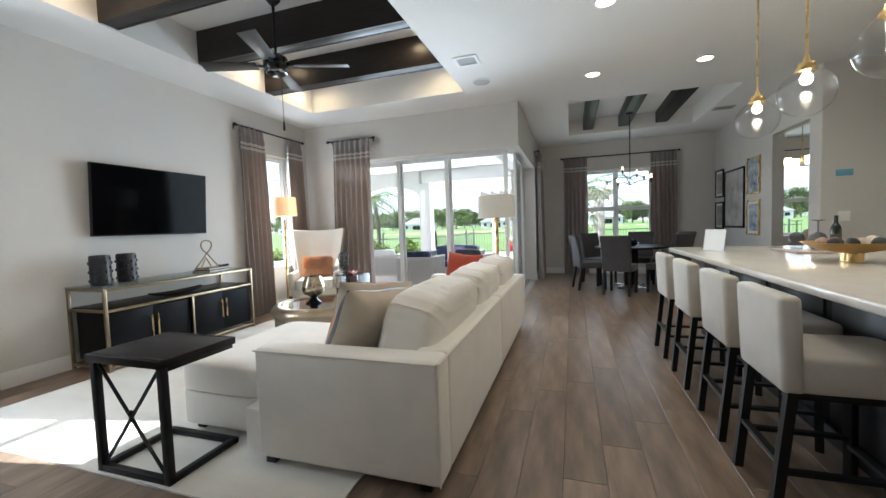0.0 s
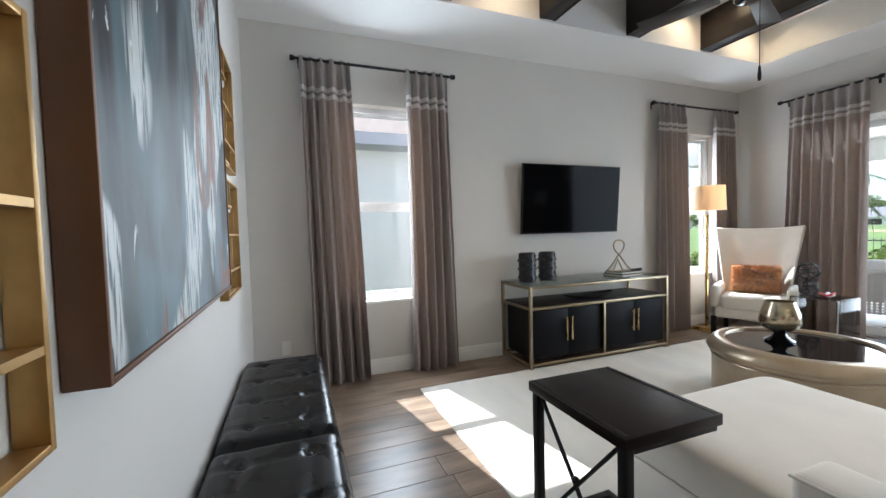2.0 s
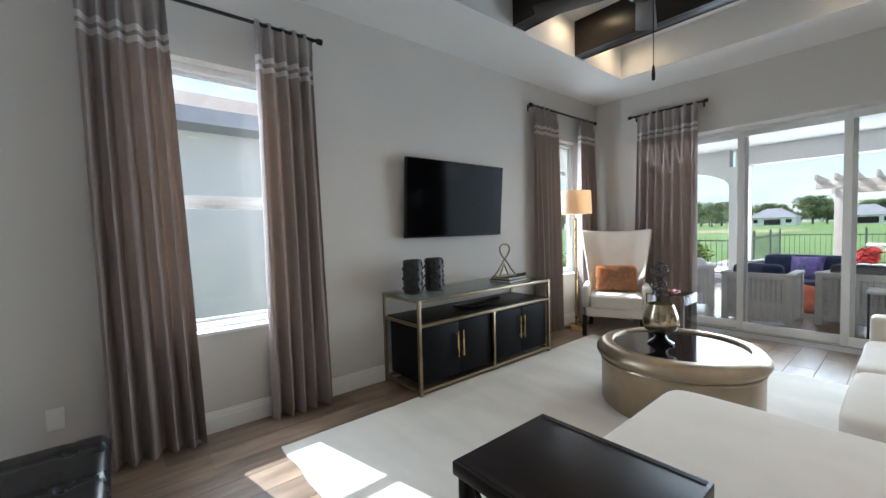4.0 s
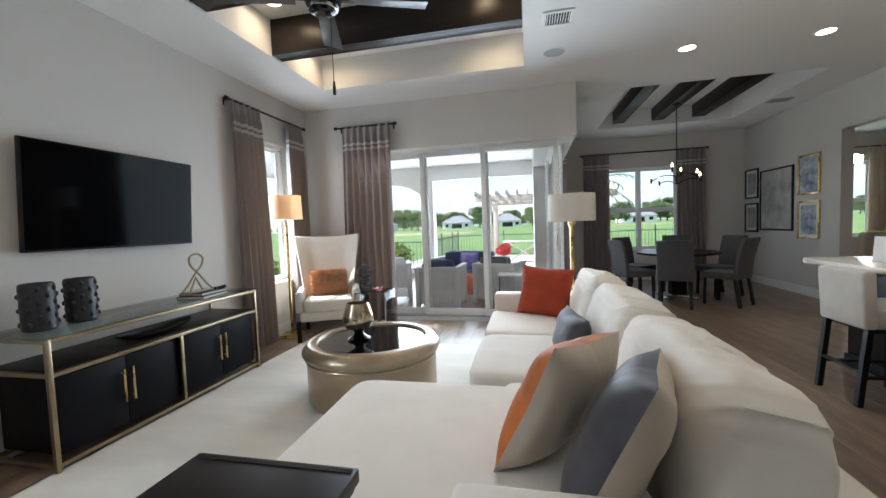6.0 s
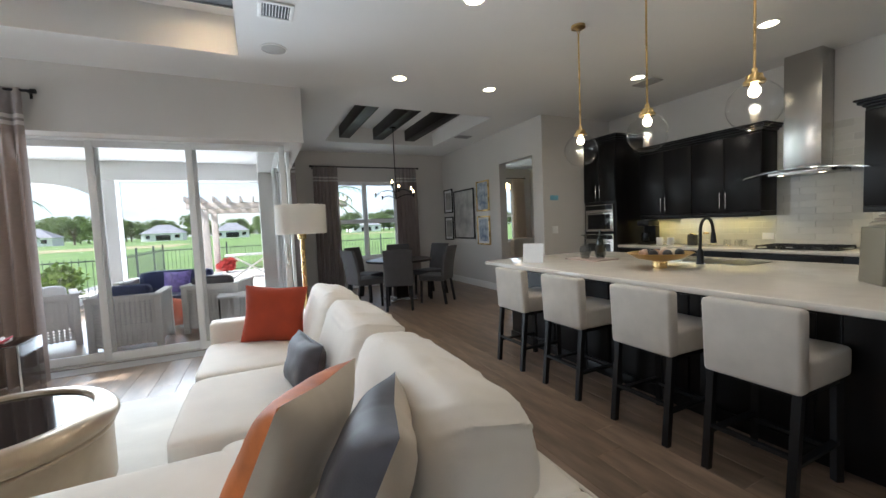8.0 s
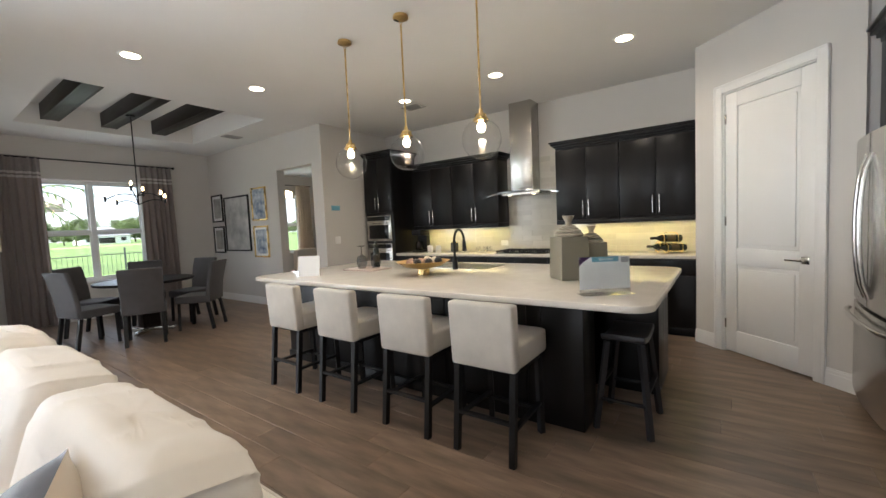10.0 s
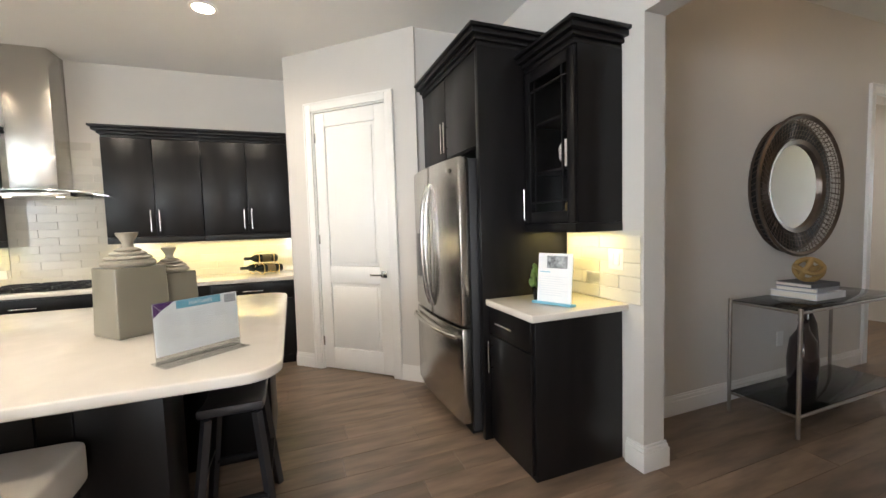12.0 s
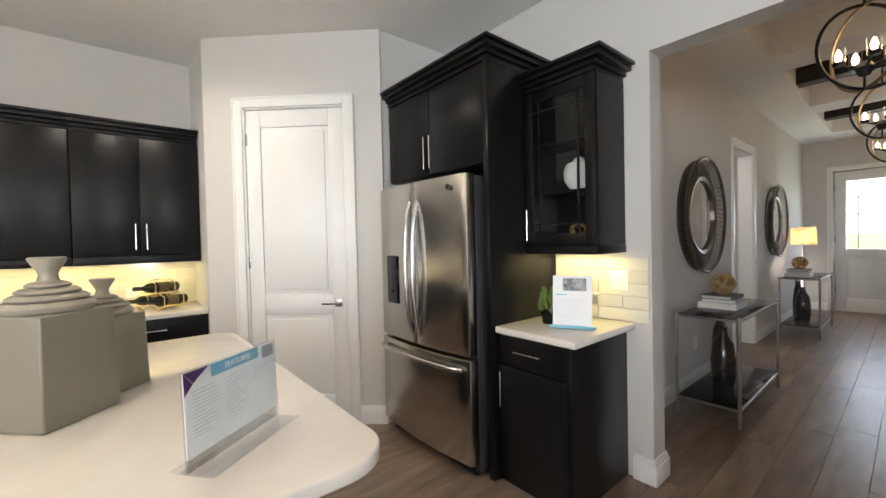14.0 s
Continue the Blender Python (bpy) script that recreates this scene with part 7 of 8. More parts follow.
part("base", box(4.35, 4.85, 8.65, 9.15, 0.0, 0.33, 0.01), LEGB, sc)

# ---- foyer ----
FX1 = 2.18
casing("trim", Matrix.Translation((FX1, -4.05, 0)) @ Euler((0, 0, radians(90))).to_matrix().to_4x4(), 0.85, 2.44)
tagged(part("jamb", boxes([(FX1, FX1 + 0.15, -4.05, -4.035, 0, 2.44), (FX1, FX1 + 0.15, -3.215, -3.2, 0, 2.44), (FX1, FX1 + 0.15, -4.035, -3.215, 2.425, 2.44)]), TRIM), category="trim", kind="structure")
# small room behind the side door
wall("wall_powder_east", "x", 4.2, 0.1, -5.2, -2.0, 0, H)
wall("wall_powder_north", "y", -2.0, 0.1, FX1 + 0.15, 4.3, 0, H)
wall("wall_powder_south", "y", -5.2, -0.1, FX1 + 0.15, 4.3, 0, H)
area("powder_room_lamp", (3.2, -3.6, 2.9), (3.2, -3.6, 0), 0.3, 0.3, 5, WARM)
vb = thing("bathroom_vanity", (3.9, -3.3, 0), "dark vanity with a pale top in the side room", "vanity")
part("body", box(3.65, 4.18, -4.2, -2.6, 0, 0.82, 0.004), CAB, vb)
part("top", box(3.63, 4.19, -4.22, -2.58, 0.82, 0.86, 0.004), QUARTZ, vb)

# front door with a leaded glass light
fd = thing("door_4", (1.2, -7.65, 0), "white front door with a leaded glass upper light", "door", kind="structure")
casing("trim", Matrix.Translation((1.78, -7.65, 0)) @ Euler((0, 0, radians(180))).to_matrix().to_4x4() @ Matrix.Scale(-1, 4, (0, 1, 0)), 1.23, 2.5)
part("door_leaf", boxes([(0.57, 0.72, -7.72, -7.67, 0.01, 2.48), (1.62, 1.76, -7.72, -7.67, 0.01, 2.48), (0.72, 1.62, -7.72, -7.67, 0.01, 0.25), (0.72, 1.62, -7.72, -7.67, 0.95, 1.12), (0.72, 1.62, -7.72, -7.67, 2.32, 2.48)], 0.004), TRIM, fd)
part("door_panel", boxes([(0.72, 1.14, -7.71, -7.685, 0.25, 0.95), (1.20, 1.62, -7.71, -7.685, 0.25, 0.95), (1.14, 1.20, -7.72, -7.67, 0.25, 0.95)], 0.004), TRIM, fd)
part("door_stop", boxes([(0.552, 0.60, -7.78, -7.724, 0, 2.495), (1.73, 1.778, -7.78, -7.724, 0, 2.495), (0.60, 1.73, -7.78, -7.724, 2.44, 2.495), (0.60, 1.73, -7.78, -7.724, 0, 0.04)]), TRIM, fd)
g = part("pane", box(0.72, 1.62, -7.70, -7.695, 1.12, 2.32), glass("frosted_light", (1, 1, 1), 0.2, 0.95), fd)
g.visible_shadow = False
for z in (1.72, 2.02):
    part("lead_came", box(0.72, 1.62, -7.694, -7.688, z, z + 0.012), BLACK, fd)
for x in (0.86, 1.47):
    part("lead_came", box(x, x + 0.012, -7.694, -7.688, 1.12, 2.32), BLACK, fd)
for z in (0.4, 1.3, 2.2):
    part("hinge", box(1.762, 1.778, -7.672, -7.662, z - 0.05, z + 0.05, 0.002), CHROME, fd)
area("front_door_daylight", (1.17, -7.62, 1.72), (1.17, 0, 0.6), 0.88, 1.18, 3.2, DAY)

ROSE = mat("antique_silver_metal", (0.34, 0.31, 0.28), 0.35, metal=1.0, var=0.15, scale=9)
SMOKE = glass("smoky_glass", (0.55, 0.58, 0.60), 0.02, 0.6)
NAVYG = mat("navy_amber_glass", (0.012, 0.018, 0.04), 0.06, var=0.5, scale=2.5, spec=0.8, col2=(0.05, 0.025, 0.012))
MIRROR = mat("mirror_silver", (0.85, 0.86, 0.86), 0.02, metal=1.0, var=0.0, rvar=0.0)
MESH = mat("bronze_wire_mesh", (0.16, 0.13, 0.11), 0.4, metal=0.9, var=0.2, scale=12)


def foyer_table(y0, y1):
    x0, x1, h = 1.65, 2.06, 0.80
    t = thing("foyer_console", ((x0 + x1) / 2, (y0 + y1) / 2, 0), "slim silver-framed console table with smoked glass top and shelf", "console table", "foyer consoles")
    for x in (x0, x1):
        for y in (y0, y1):
            part("leg", rod((x, y, 0), (x, y, h + 0.012), 0.012, seg=10), ROSE, t)
    for z in (h, 0.15):
        part("glass_shelf", box(x0 + 0.006, x1 - 0.006, y0 + 0.006, y1 - 0.006, z - 0.006, z + 0.002, 0.001), SMOKE, t)
        for x in (x0, x1):
            part("long_rail", rod((x, y0, z - 0.015), (x, y1, z - 0.015), 0.008, seg=8), ROSE, t)
        for y in (y0, y1):
            part("end_rail", rod((x0, y, z - 0.015), (x1, y, z - 0.015), 0.008, seg=8), ROSE, t)
    yc = (y0 + y1) / 2
    v = thing("floor_vase", (1.88, yc + 0.12, 0.153), "tall glossy navy and amber glass vase on the lower shelf", "vase", "navy vases")
    part("body", lathe([(0, 0.153), (0.07, 0.153), (0.085, 0.20), (0.09, 0.36), (0.075, 0.50), (0.035, 0.57), (0.028, 0.62), (0.034, 0.64), (0, 0.64)], (1.88, yc + 0.12, 0), 32), NAVYG, v)
    v = thing("floor_vase", (1.96, yc - 0.10, 0.153), "tall glossy navy and amber glass vase on the lower shelf", "vase", "navy vases")
    part("body", lathe([(0, 0.153), (0.05, 0.153), (0.062, 0.20), (0.066, 0.40), (0.05, 0.58), (0.025, 0.65), (0.024, 0.70), (0, 0.70)], (1.96, yc - 0.10, 0), 32), NAVYG, v)
    return t


foyer_table(-2.385, -1.16)
foyer_table(-6.05, -4.88)
WB, GB, DB = mat("white_book_cover", (0.72, 0.72, 0.74), 0.6), mat("grey_book_cover", (0.35, 0.36, 0.40), 0.6), mat("charcoal_book_cover", (0.10, 0.10, 0.11), 0.6)
for yc in (-1.72, -5.2):
    z = 0.803
    for (w, d, h, tn, cv) in ((0.28, 0.40, 0.045, 90, WB), (0.25, 0.34, 0.03, 94, GB), (0.24, 0.32, 0.028, 86, DB)):
        book(1.90, yc, z, d * 0.7, w * 1.2, h, tn - 90, cv, "hardback coffee-table book in a stack on the console", "foyer books")
        z += h + 0.001
    k_ = thing("knot_ornament", (1.89, yc, z), "matte gold interlaced knot sculpture on a book stack", "ornament", "gold knots")
    for j, (ax, ay) in enumerate(((0, 0), (90, 20), (50, 90))):
        pts = [Vector((0.075 * math.cos(2 * math.pi * i / 28), 0.075 * math.sin(2 * math.pi * i / 28), 0.022 * math.sin(4 * math.pi * i / 28))) for i in range(28)]
        m = pose(1.89, yc, z + 0.085, ax, ay, 30 * j)
        part("loop", tube([m @ p for p in pts], 0.017, 8, True), mat("matte_gold_knot", (0.42, 0.28, 0.11), 0.5, metal=0.5) if (j == 0 and yc > -3) else bpy.data.materials["matte_gold_knot"], k_)


def wall_mirror(y, z, r):
    t = thing("wall_mirror", (FX1, y, z - r), "round wall mirror in a deep bronze wire-mesh frame", "mirror", "round mirrors")

    def lx(rows, seg=56):
        return lathe([(a, -b) for a, b in rows], (FX1, y, z), seg, "x")

    part("mirror_glass", lx([(0, 0.03), (r * 0.60, 0.03), (r * 0.60, 0.024), (0, 0.024)]), MIRROR, t)
    part("inner_ring", lx([(r * 0.60, 0.02), (r * 0.60, 0.05), (r * 0.66, 0.06), (r * 0.68, 0.02)]), MESH, t)
    part("backing", lx([(0, 0.002), (r * 0.9, 0.002), (r * 0.9, 0.02), (0, 0.02)]), BLACK, t)
    part("outer_ring", lx([(r * 0.93, 0.085), (r * 0.97, 0.10), (r, 0.09), (r * 0.98, 0.07)]), MESH, t)
    part("back_ring", lx([(r * 0.90, 0.004), (r * 0.93, 0.0), (r * 0.95, 0.015), (r * 0.92, 0.02)]), MESH, t)
    bm = bmesh.new()
    for k in range(72):
        a = 2 * math.pi * k / 72
        for r0, d0, r1, d1 in ((0.66, 0.05, 0.94, 0.09), (0.92, 0.012, 0.98, 0.085)):
            b = a + 0.05
            add_rod(bm, (FX1 - d0, y + r * r0 * math.cos(a), z + r * r0 * math.sin(a)), (FX1 - d1, y + r * r1 * math.cos(b), z + r * r1 * math.sin(b)), 0.0028, seg=4)
    for f in (0.72, 0.78, 0.84, 0.89):
        d = 0.05 + (f - 0.66) / 0.28 * 0.04
        ring = [(FX1 - d, y + r * f * math.cos(2 * math.pi * k / 48), z + r * f * math.sin(2 * math.pi * k / 48)) for k in range(48)]
        for p, q in zip(ring, ring[1:] + ring[:1]):
            add_rod(bm, p, q, 0.0022, seg=4)
    part("wire_mesh", bm, MESH, t, kind="stuff")


wall_mirror(-2.03, 1.605, 0.55)
wall_mirror(-5.15, 1.60, 0.53)
tl = thing("table_lamp", (1.9, -5.55, 0.803), "lit table lamp with a slim silver stem and linen drum shade", "table lamp")
part("base", lathe([(0, 0.803), (0.06, 0.803), (0.06, 0.815), (0.01, 0.825), (0, 0.825)], (1.9, -5.55, 0), 24), CHROME, tl)
part("stem", rod((1.9, -5.55, 0.82), (1.9, -5.55, 1.25), 0.008), CHROME, tl)
part("shade", lathe([(0.15, 1.25), (0.14, 1.50), (0.138, 1.50), (0.148, 1.25)], (1.9, -5.55, 0), 36), SHADE, tl)
bulb("table_lamp_bulb", (1.9, -5.55, 1.37), 2.2, WARM, 0.04)
ot_ = thing("wall_outlet", (FX1, -1.62, 0.4), "white wall outlet below the console", "outlet")
part("plate", box(FX1 - 0.007, FX1 - 0.001, -1.98, -1.9, 0.33, 0.45, 0.002), TRIM, ot_)
ac = thing("wall_sensor", (FX1, -0.5, 2.75), "small white wall-mounted sensor near the ceiling", "sensor")
part("body", box(FX1 - 0.03, FX1 - 0.001, -0.62, -0.52, 2.70, 2.82, 0.004), TRIM, ac)

# three globe chandeliers
for (yy, zc) in ((-1.65, 2.66), (-3.87, 2.66), (-6.05, 2.66)):
    x = 1.06
    t = thing("globe_chandelier", (x, yy, 3.12), "bronze ring globe chandelier with lit candle lamps", "chandelier", "foyer chandeliers")
    r = 0.28
    for k in range(2):
        m = pose(x, yy, zc, 90, 0, 40 + 90 * k)
        ring = [m @ Vector((r * math.cos(2 * math.pi * i / 48), r * math.sin(2 * math.pi * i / 48), 0)) for i in range(48)]
        part("ring", tube(ring, 0.011, 8, True), BRASS if k else BLACK, t)
    part("stem", rod((x, yy, zc + r), (x, yy, 3.12), 0.008), BLACK, t)
    part("canopy", lathe([(0, 3.12), (0.06, 3.119), (0.05, 3.10), (0, 3.095)], (x, yy, 0), 24), BLACK, t)
    part("hub", lathe([(0, -0.06), (0.03, -0.05), (0.05, 0), (0.03, 0.04), (0, 0.05)], (x, yy, zc - 0.14), 20), BLACK, t)
    part("hub_rod", rod((x, yy, zc - r), (x, yy, zc - 0.1), 0.007), BLACK, t)
    for k in range(4):
        a = math.pi / 2 * k + 0.4
        c = Vector((x + 0.13 * math.cos(a), yy + 0.13 * math.sin(a), zc - 0.10))
        arm = part("arm", rod((x, yy, zc - 0.14), c, 0.007), BLACK, t)
        part("cup", lathe([(0, -0.01), (0.03, -0.005), (0.036, 0.02), (0, 0.02)], c, 16), BLACK, arm)
        part("bulb", lathe([(0, 0.03), (0.014, 0.035), (0.020, 0.065), (0.007, 0.105), (0, 0.11)], c, 14), CANDLE, arm)
        part("glass_sleeve", lathe([(0.034, 0.02), (0.037, 0.11), (0.035, 0.11), (0.032, 0.02)], c, 16), CLEAR, arm)
    bulb("foyer_lamp", (x, yy, zc), 0.55, (1.0, 0.70, 0.45), 0.1)

# ---- outside ----
G = -0.14
gr = part("ground", box(-600, 600, -600, 900, G - 0.5, G), LAWN)
tagged(gr, category="ground", kind="structure")
pv = tagged(part("pavement", box(-5.2, 0.4, 7.2, 18.5, G - 0.02, -0.03), PAVER), category="pavement", kind="structure")
SANDY = mat("dry_grass", (0.26, 0.22, 0.12), 0.95, var=0.2, scale=0.5)
tagged(part("ground", boxes([(-40, -12, 70, 92, G, G + 0.02), (4, 40, 110, 130, G, G + 0.02)]), SANDY), category="ground", kind="structure")

lr = thing("lanai_roof", (-2.9, 9.0, 2.4), "covered lanai with pale stucco columns, arch and beam", "porch")
part("porch_ceiling", box(-5.2, -0.6, 7.2, 10.75, 2.72, 2.78), STUCCO, lr)
part("front_beam", box(-3.1, -0.6, 10.35, 10.7, 2.39, 2.72, 0.004), STUCCO, lr)
part("side_beam", box(-5.2, -4.9, 7.2, 10.75, 2.3, 2.72, 0.004), STUCCO, lr)
part("column", box(-3.2, -2.9, 10.36, 10.66, -0.03, 2.39, 0.006), STUCCO, lr)
part("column", box(-5.15, -4.85, 10.36, 10.66, -0.03, 2.3, 0.006), STUCCO, lr)
part("column", box(-5.15, -4.85, 8.3, 8.6, -0.03, 2.3, 0.006), STUCCO, lr)
part("column_base", box(-3.24, -2.86, 10.32, 10.7, -0.03, 0.22, 0.006), STUCCO, lr)
bm = bmesh.new()
f0, f1 = [], []
for k in range(17):
    a = math.pi * k / 16
    f0.append((-4.025 + 0.825 * math.cos(a), 2.0 + 0.33 * math.sin(a)))
pts = [(-4.85, 2.72), (-3.2, 2.72)] + f0
vs = [[bm.verts.new((x, y, z)) for x, z in pts] for y in (10.38, 10.64)]
bm.faces.new(vs[0])
bm.faces.new(vs[1])
for k in range(len(pts)):
    j = (k + 1) % len(pts)
    bm.faces.new((vs[0][k], vs[0][j], vs[1][j], vs[1][k]))
part("arch", bm, STUCCO, lr)

WICK = mat("grey_wicker", (0.62, 0.60, 0.58), 0.8, var=0.15, scale=60, bump=0.5, bscale=90)
BLUE = mat("navy_outdoor_cushion", (0.035, 0.045, 0.11), 0.9, var=0.1, scale=12)
LILAC = mat("purple_print_cushion", (0.20, 0.15, 0.42), 0.9, var=0.5, scale=16)
CORAL = mat("coral_stripe_cushion", (0.60, 0.14, 0.08), 0.9, var=0.3, scale=9)


def wicker_chair(x, y, turn, w=0.72, seat=BLUE, pillow_mat=None, label="grey woven outdoor armchair with navy cushions on the lanai"):
    """Front is -y in its own frame."""
    t = thing("outdoor_chair", (x, y, -0.03), label, "outdoor chair", "lanai chairs", turn)
    m = pose(x, y, -0.03, 0, 0, turn)

    def lp(name, bm, mt):
        bm.transform(m)
        return part(name, bm, mt, t)

    h = w / 2
    for sx in (-1, 1):
        for yy in (-0.33, 0.33):
            lp("leg", box(sx * h - 0.035, sx * h + 0.035, yy - 0.03, yy + 0.03, 0, 0.66, 0.004), WICK)
        lp("arm_rail", box(sx * h - 0.045, sx * h + 0.045, -0.36, 0.36, 0.66, 0.70, 0.006), WICK)
        lp("woven_side", boxes([(sx * h - 0.008, sx * h + 0.008, -0.3, 0.3, 0.10 + 0.037 * k, 0.124 + 0.037 * k) for k in range(15)]
            + [(sx * h - 0.012, sx * h + 0.012, -0.295 + 0.05 * k, -0.265 + 0.05 * k, 0.09, 0.66) for k in range(12)]), WICK)
    lp("back_rail", box(-h + 0.036, h - 0.036, 0.30, 0.36, 0.62, 0.70, 0.006), WICK)
    n = int((w - 0.08) / 0.05)
    lp("woven_back", boxes([(-h + 0.036, h - 0.036, 0.322, 0.338, 0.10 + 0.037 * k, 0.124 + 0.037 * k) for k in range(14)]
        + [(-h + 0.04 + 0.05 * k, -h + 0.07 + 0.05 * k, 0.318, 0.342, 0.09, 0.62) for k in range(n)]), WICK)
    lp("seat_deck", box(-h + 0.036, h - 0.036, -0.33, 0.30, 0.26, 0.32, 0.004), WICK)
    lp("seat_cushion", cushion((0, -0.02, 0.39), w - 0.12, 0.60, 0.13, 0.25, u=24, v=14), seat)
    lp("back_cushion", cushion((0, 0.22, 0.62), w - 0.14, 0.16, 0.38, 0.3, u=24, v=14), seat)
    if pillow_mat:
        lp("loose_pillow", pillow(pose(0.05, 0.06, 0.60, -16, 0, 0), 0.42, 0.40, 0.16, 3, 10), pillow_mat)


wicker_chair(-2.16, 7.72, 180, 0.66)
wicker_chair(-1.22, 8.15, 165, 0.66, GREYV)
wicker_chair(-3.3, 8.35, 200, 0.70, SHEER, LILAC, "grey woven outdoor armchair with pale cushions on the lanai")
wicker_chair(-2.0, 9.35, -12, 1.25, BLUE, LILAC, "grey woven outdoor loveseat with blue and purple cushions")
cp = thing("coral_pillow", (-1.72, 8.6, -0.03), "coral and white striped cushion leaning on the paving", "pillow")
part("cover", pillow(pose(-1.72, 8.6, 0.2, -20, 10, 30), 0.42, 0.42, 0.16, 5, 12), CORAL, cp)
pt = thing("patio_side_table", (-0.95, 7.62, -0.03), "black-framed patio side table with a pale top", "side table")
part("top", box(-1.2, -0.7, 7.42, 7.82, 0.50, 0.53, 0.003), SHEER, pt)
for x in (-1.19, -0.73):
    for y in (7.43, 7.79):
        part("leg", box(x, x + 0.02, y, y + 0.02, -0.03, 0.5), BLACK, pt)
xt = thing("patio_table", (-0.9, 15.2, -0.03), "pale grey X-legged patio table near the pergola", "table")
part("top", box(-1.6, -0.2, 14.9, 15.6, 0.68, 0.72, 0.004), WICK, xt)
for s in (-1, 1):
    part("x_leg", bar((-0.9 - s * 0.55, 15.2, -0.03), (-0.9 + s * 0.55, 15.25, 0.68), 0.07, 0.05), WICK, xt)
# pergola
pg = thing("pergola", (-0.8, 16.4, -0.03), "pale timber pergola over the outer terrace", "pergola")
PT = mat("pale_pergola_timber", (0.50, 0.44, 0.40), 0.8, var=0.12, scale=6)
for x, y in ((-2.05, 15.0), (1.6, 15.0), (-2.05, 18.0), (1.6, 18.0)):
    part("post", box(x - 0.1, x + 0.1, y - 0.1, y + 0.1, -0.03, 2.1, 0.006), PT, pg)
for y in (14.95, 18.0):
    part("beam", box(-2.5, 2.1, y - 0.06, y + 0.06, 2.1, 2.3, 0.006), PT, pg)
for k in range(14):
    x = -2.45 + 0.345 * k
    part("rafter", box(x - 0.03, x + 0.03, 14.5, 18.4, 2.3, 2.45, 0.004), PT, pg)

# metal fence
fe = thing("garden_fence", (-2.5, 13.8, G), "black metal picket fence along the lawn", "fence")
# lightened from black: outdoor haze is put into the metal's colour
FENCE = mat("hazed_fence_metal", (0.07, 0.08, 0.08), 0.5)


def fence_run(p, q):
    p, q = Vector(p), Vector(q)
    n = max(1, round((q - p).length / 0.13))
    for z in (0.12, 0.98):
        part("rail", bar(p + Vector((0, 0, z)), q + Vector((0, 0, z)), 0.03, 0.03), FENCE, fe)
    for k in range(0, n + 1):
        c = p + (q - p) * k / n
        thick = 0.05 if k % 16 == 0 else 0.011
        part("post" if k % 16 == 0 else "picket", box(c.x - thick / 2, c.x + thick / 2, c.y - thick / 2, c.y + thick / 2, G, G + (1.2 if k % 16 == 0 else 1.06)), FENCE, fe)


fence_run((-8.0, 13.6, G), (-3.9, 13.6, G))
fence_run((-3.9, 13.6, G), (-3.9, 19.2, G))
fence_run((-3.9, 19.2, G), (9.0, 19.2, G))

# greenery
# distance haze is put into the first two greens as a paler tone
FOL = mat("hazed_leaf_green", (0.10, 0.135, 0.06), 0.7, var=0.45, scale=3)
FOL2 = mat("dark_hazed_leaf_green", (0.085, 0.11, 0.06), 0.7, var=0.45, scale=3)
FOLY = mat("sunlit_hedge_green", (0.14, 0.20, 0.03), 0.7, var=0.4, scale=5)
BARK = mat("grey_bark", (0.14, 0.11, 0.085), 0.9, var=0.3, scale=8, bump=0.8, bscale=30)
for m_ in (FOL, FOL2, FOLY):
    translucent(m_, (0.20, 0.30, 0.05), 0.3)


def leaf_cloud(bm, c, r, count, size, rng):
    for _ in range(count):
        d = Vector((rng.gauss(0, 1), rng.gauss(0, 1), rng.gauss(0, 1))).normalized() * r * rng.uniform(0.45, 1.05)
        p = Vector(c) + Vector((d.x, d.y, d.z * 0.8))
        u = Vector((rng.uniform(-1, 1), rng.uniform(-1, 1), rng.uniform(-0.6, 0.6))).normalized() * size
        v = u.cross(Vector((rng.uniform(-1, 1), rng.uniform(-1, 1), rng.uniform(-1, 1)))).normalized() * size * 0.6
        bm.faces.new([bm.verts.new(q) for q in (p - u, p + v, p + u, p - v)])


def tree(x, y, h, seed, material):
    rng = random.Random(seed)
    t = thing("tree", (x, y, G), "leafy green tree at the far edge of the golf course", "tree", "far trees")
    tb = bmesh.new()
    add_rod(tb, (x, y, G), (x, y, h * 0.5), h * 0.035, h * 0.02, 8)
    cb = bmesh.new()
    for k in range(17):
        a, e = 2.4 * k + rng.uniform(-0.4, 0.4), rng.uniform(-0.55, 1.2)
        tip = Vector((x + math.cos(a) * math.cos(e) * h * 0.46, y + math.sin(a) * math.cos(e) * h * 0.46, h * (0.46 + 0.40 * math.sin(e))))
        add_rod(tb, (x, y, h * rng.uniform(0.15, 0.45)), tip, h * 0.014, h * 0.004, 6)
        leaf_cloud(cb, tip, h * rng.uniform(0.14, 0.27), 170, h * 0.032, rng)
    leaf_cloud(cb, (x, y, h * 0.55), h * 0.34, 340, h * 0.036, rng)
    part("trunk", tb, BARK, t)
    part("crown", cb, material, t)
    return t


rng = random.Random(12)
protos = [tree(-47, 165, 9.0, 1, FOL), tree(-56, 172, 10.0, 2, FOL2), tree(1, 168, 8.0, 3, FOL), tree(30, 150, 7.0, 4, FOL2)]
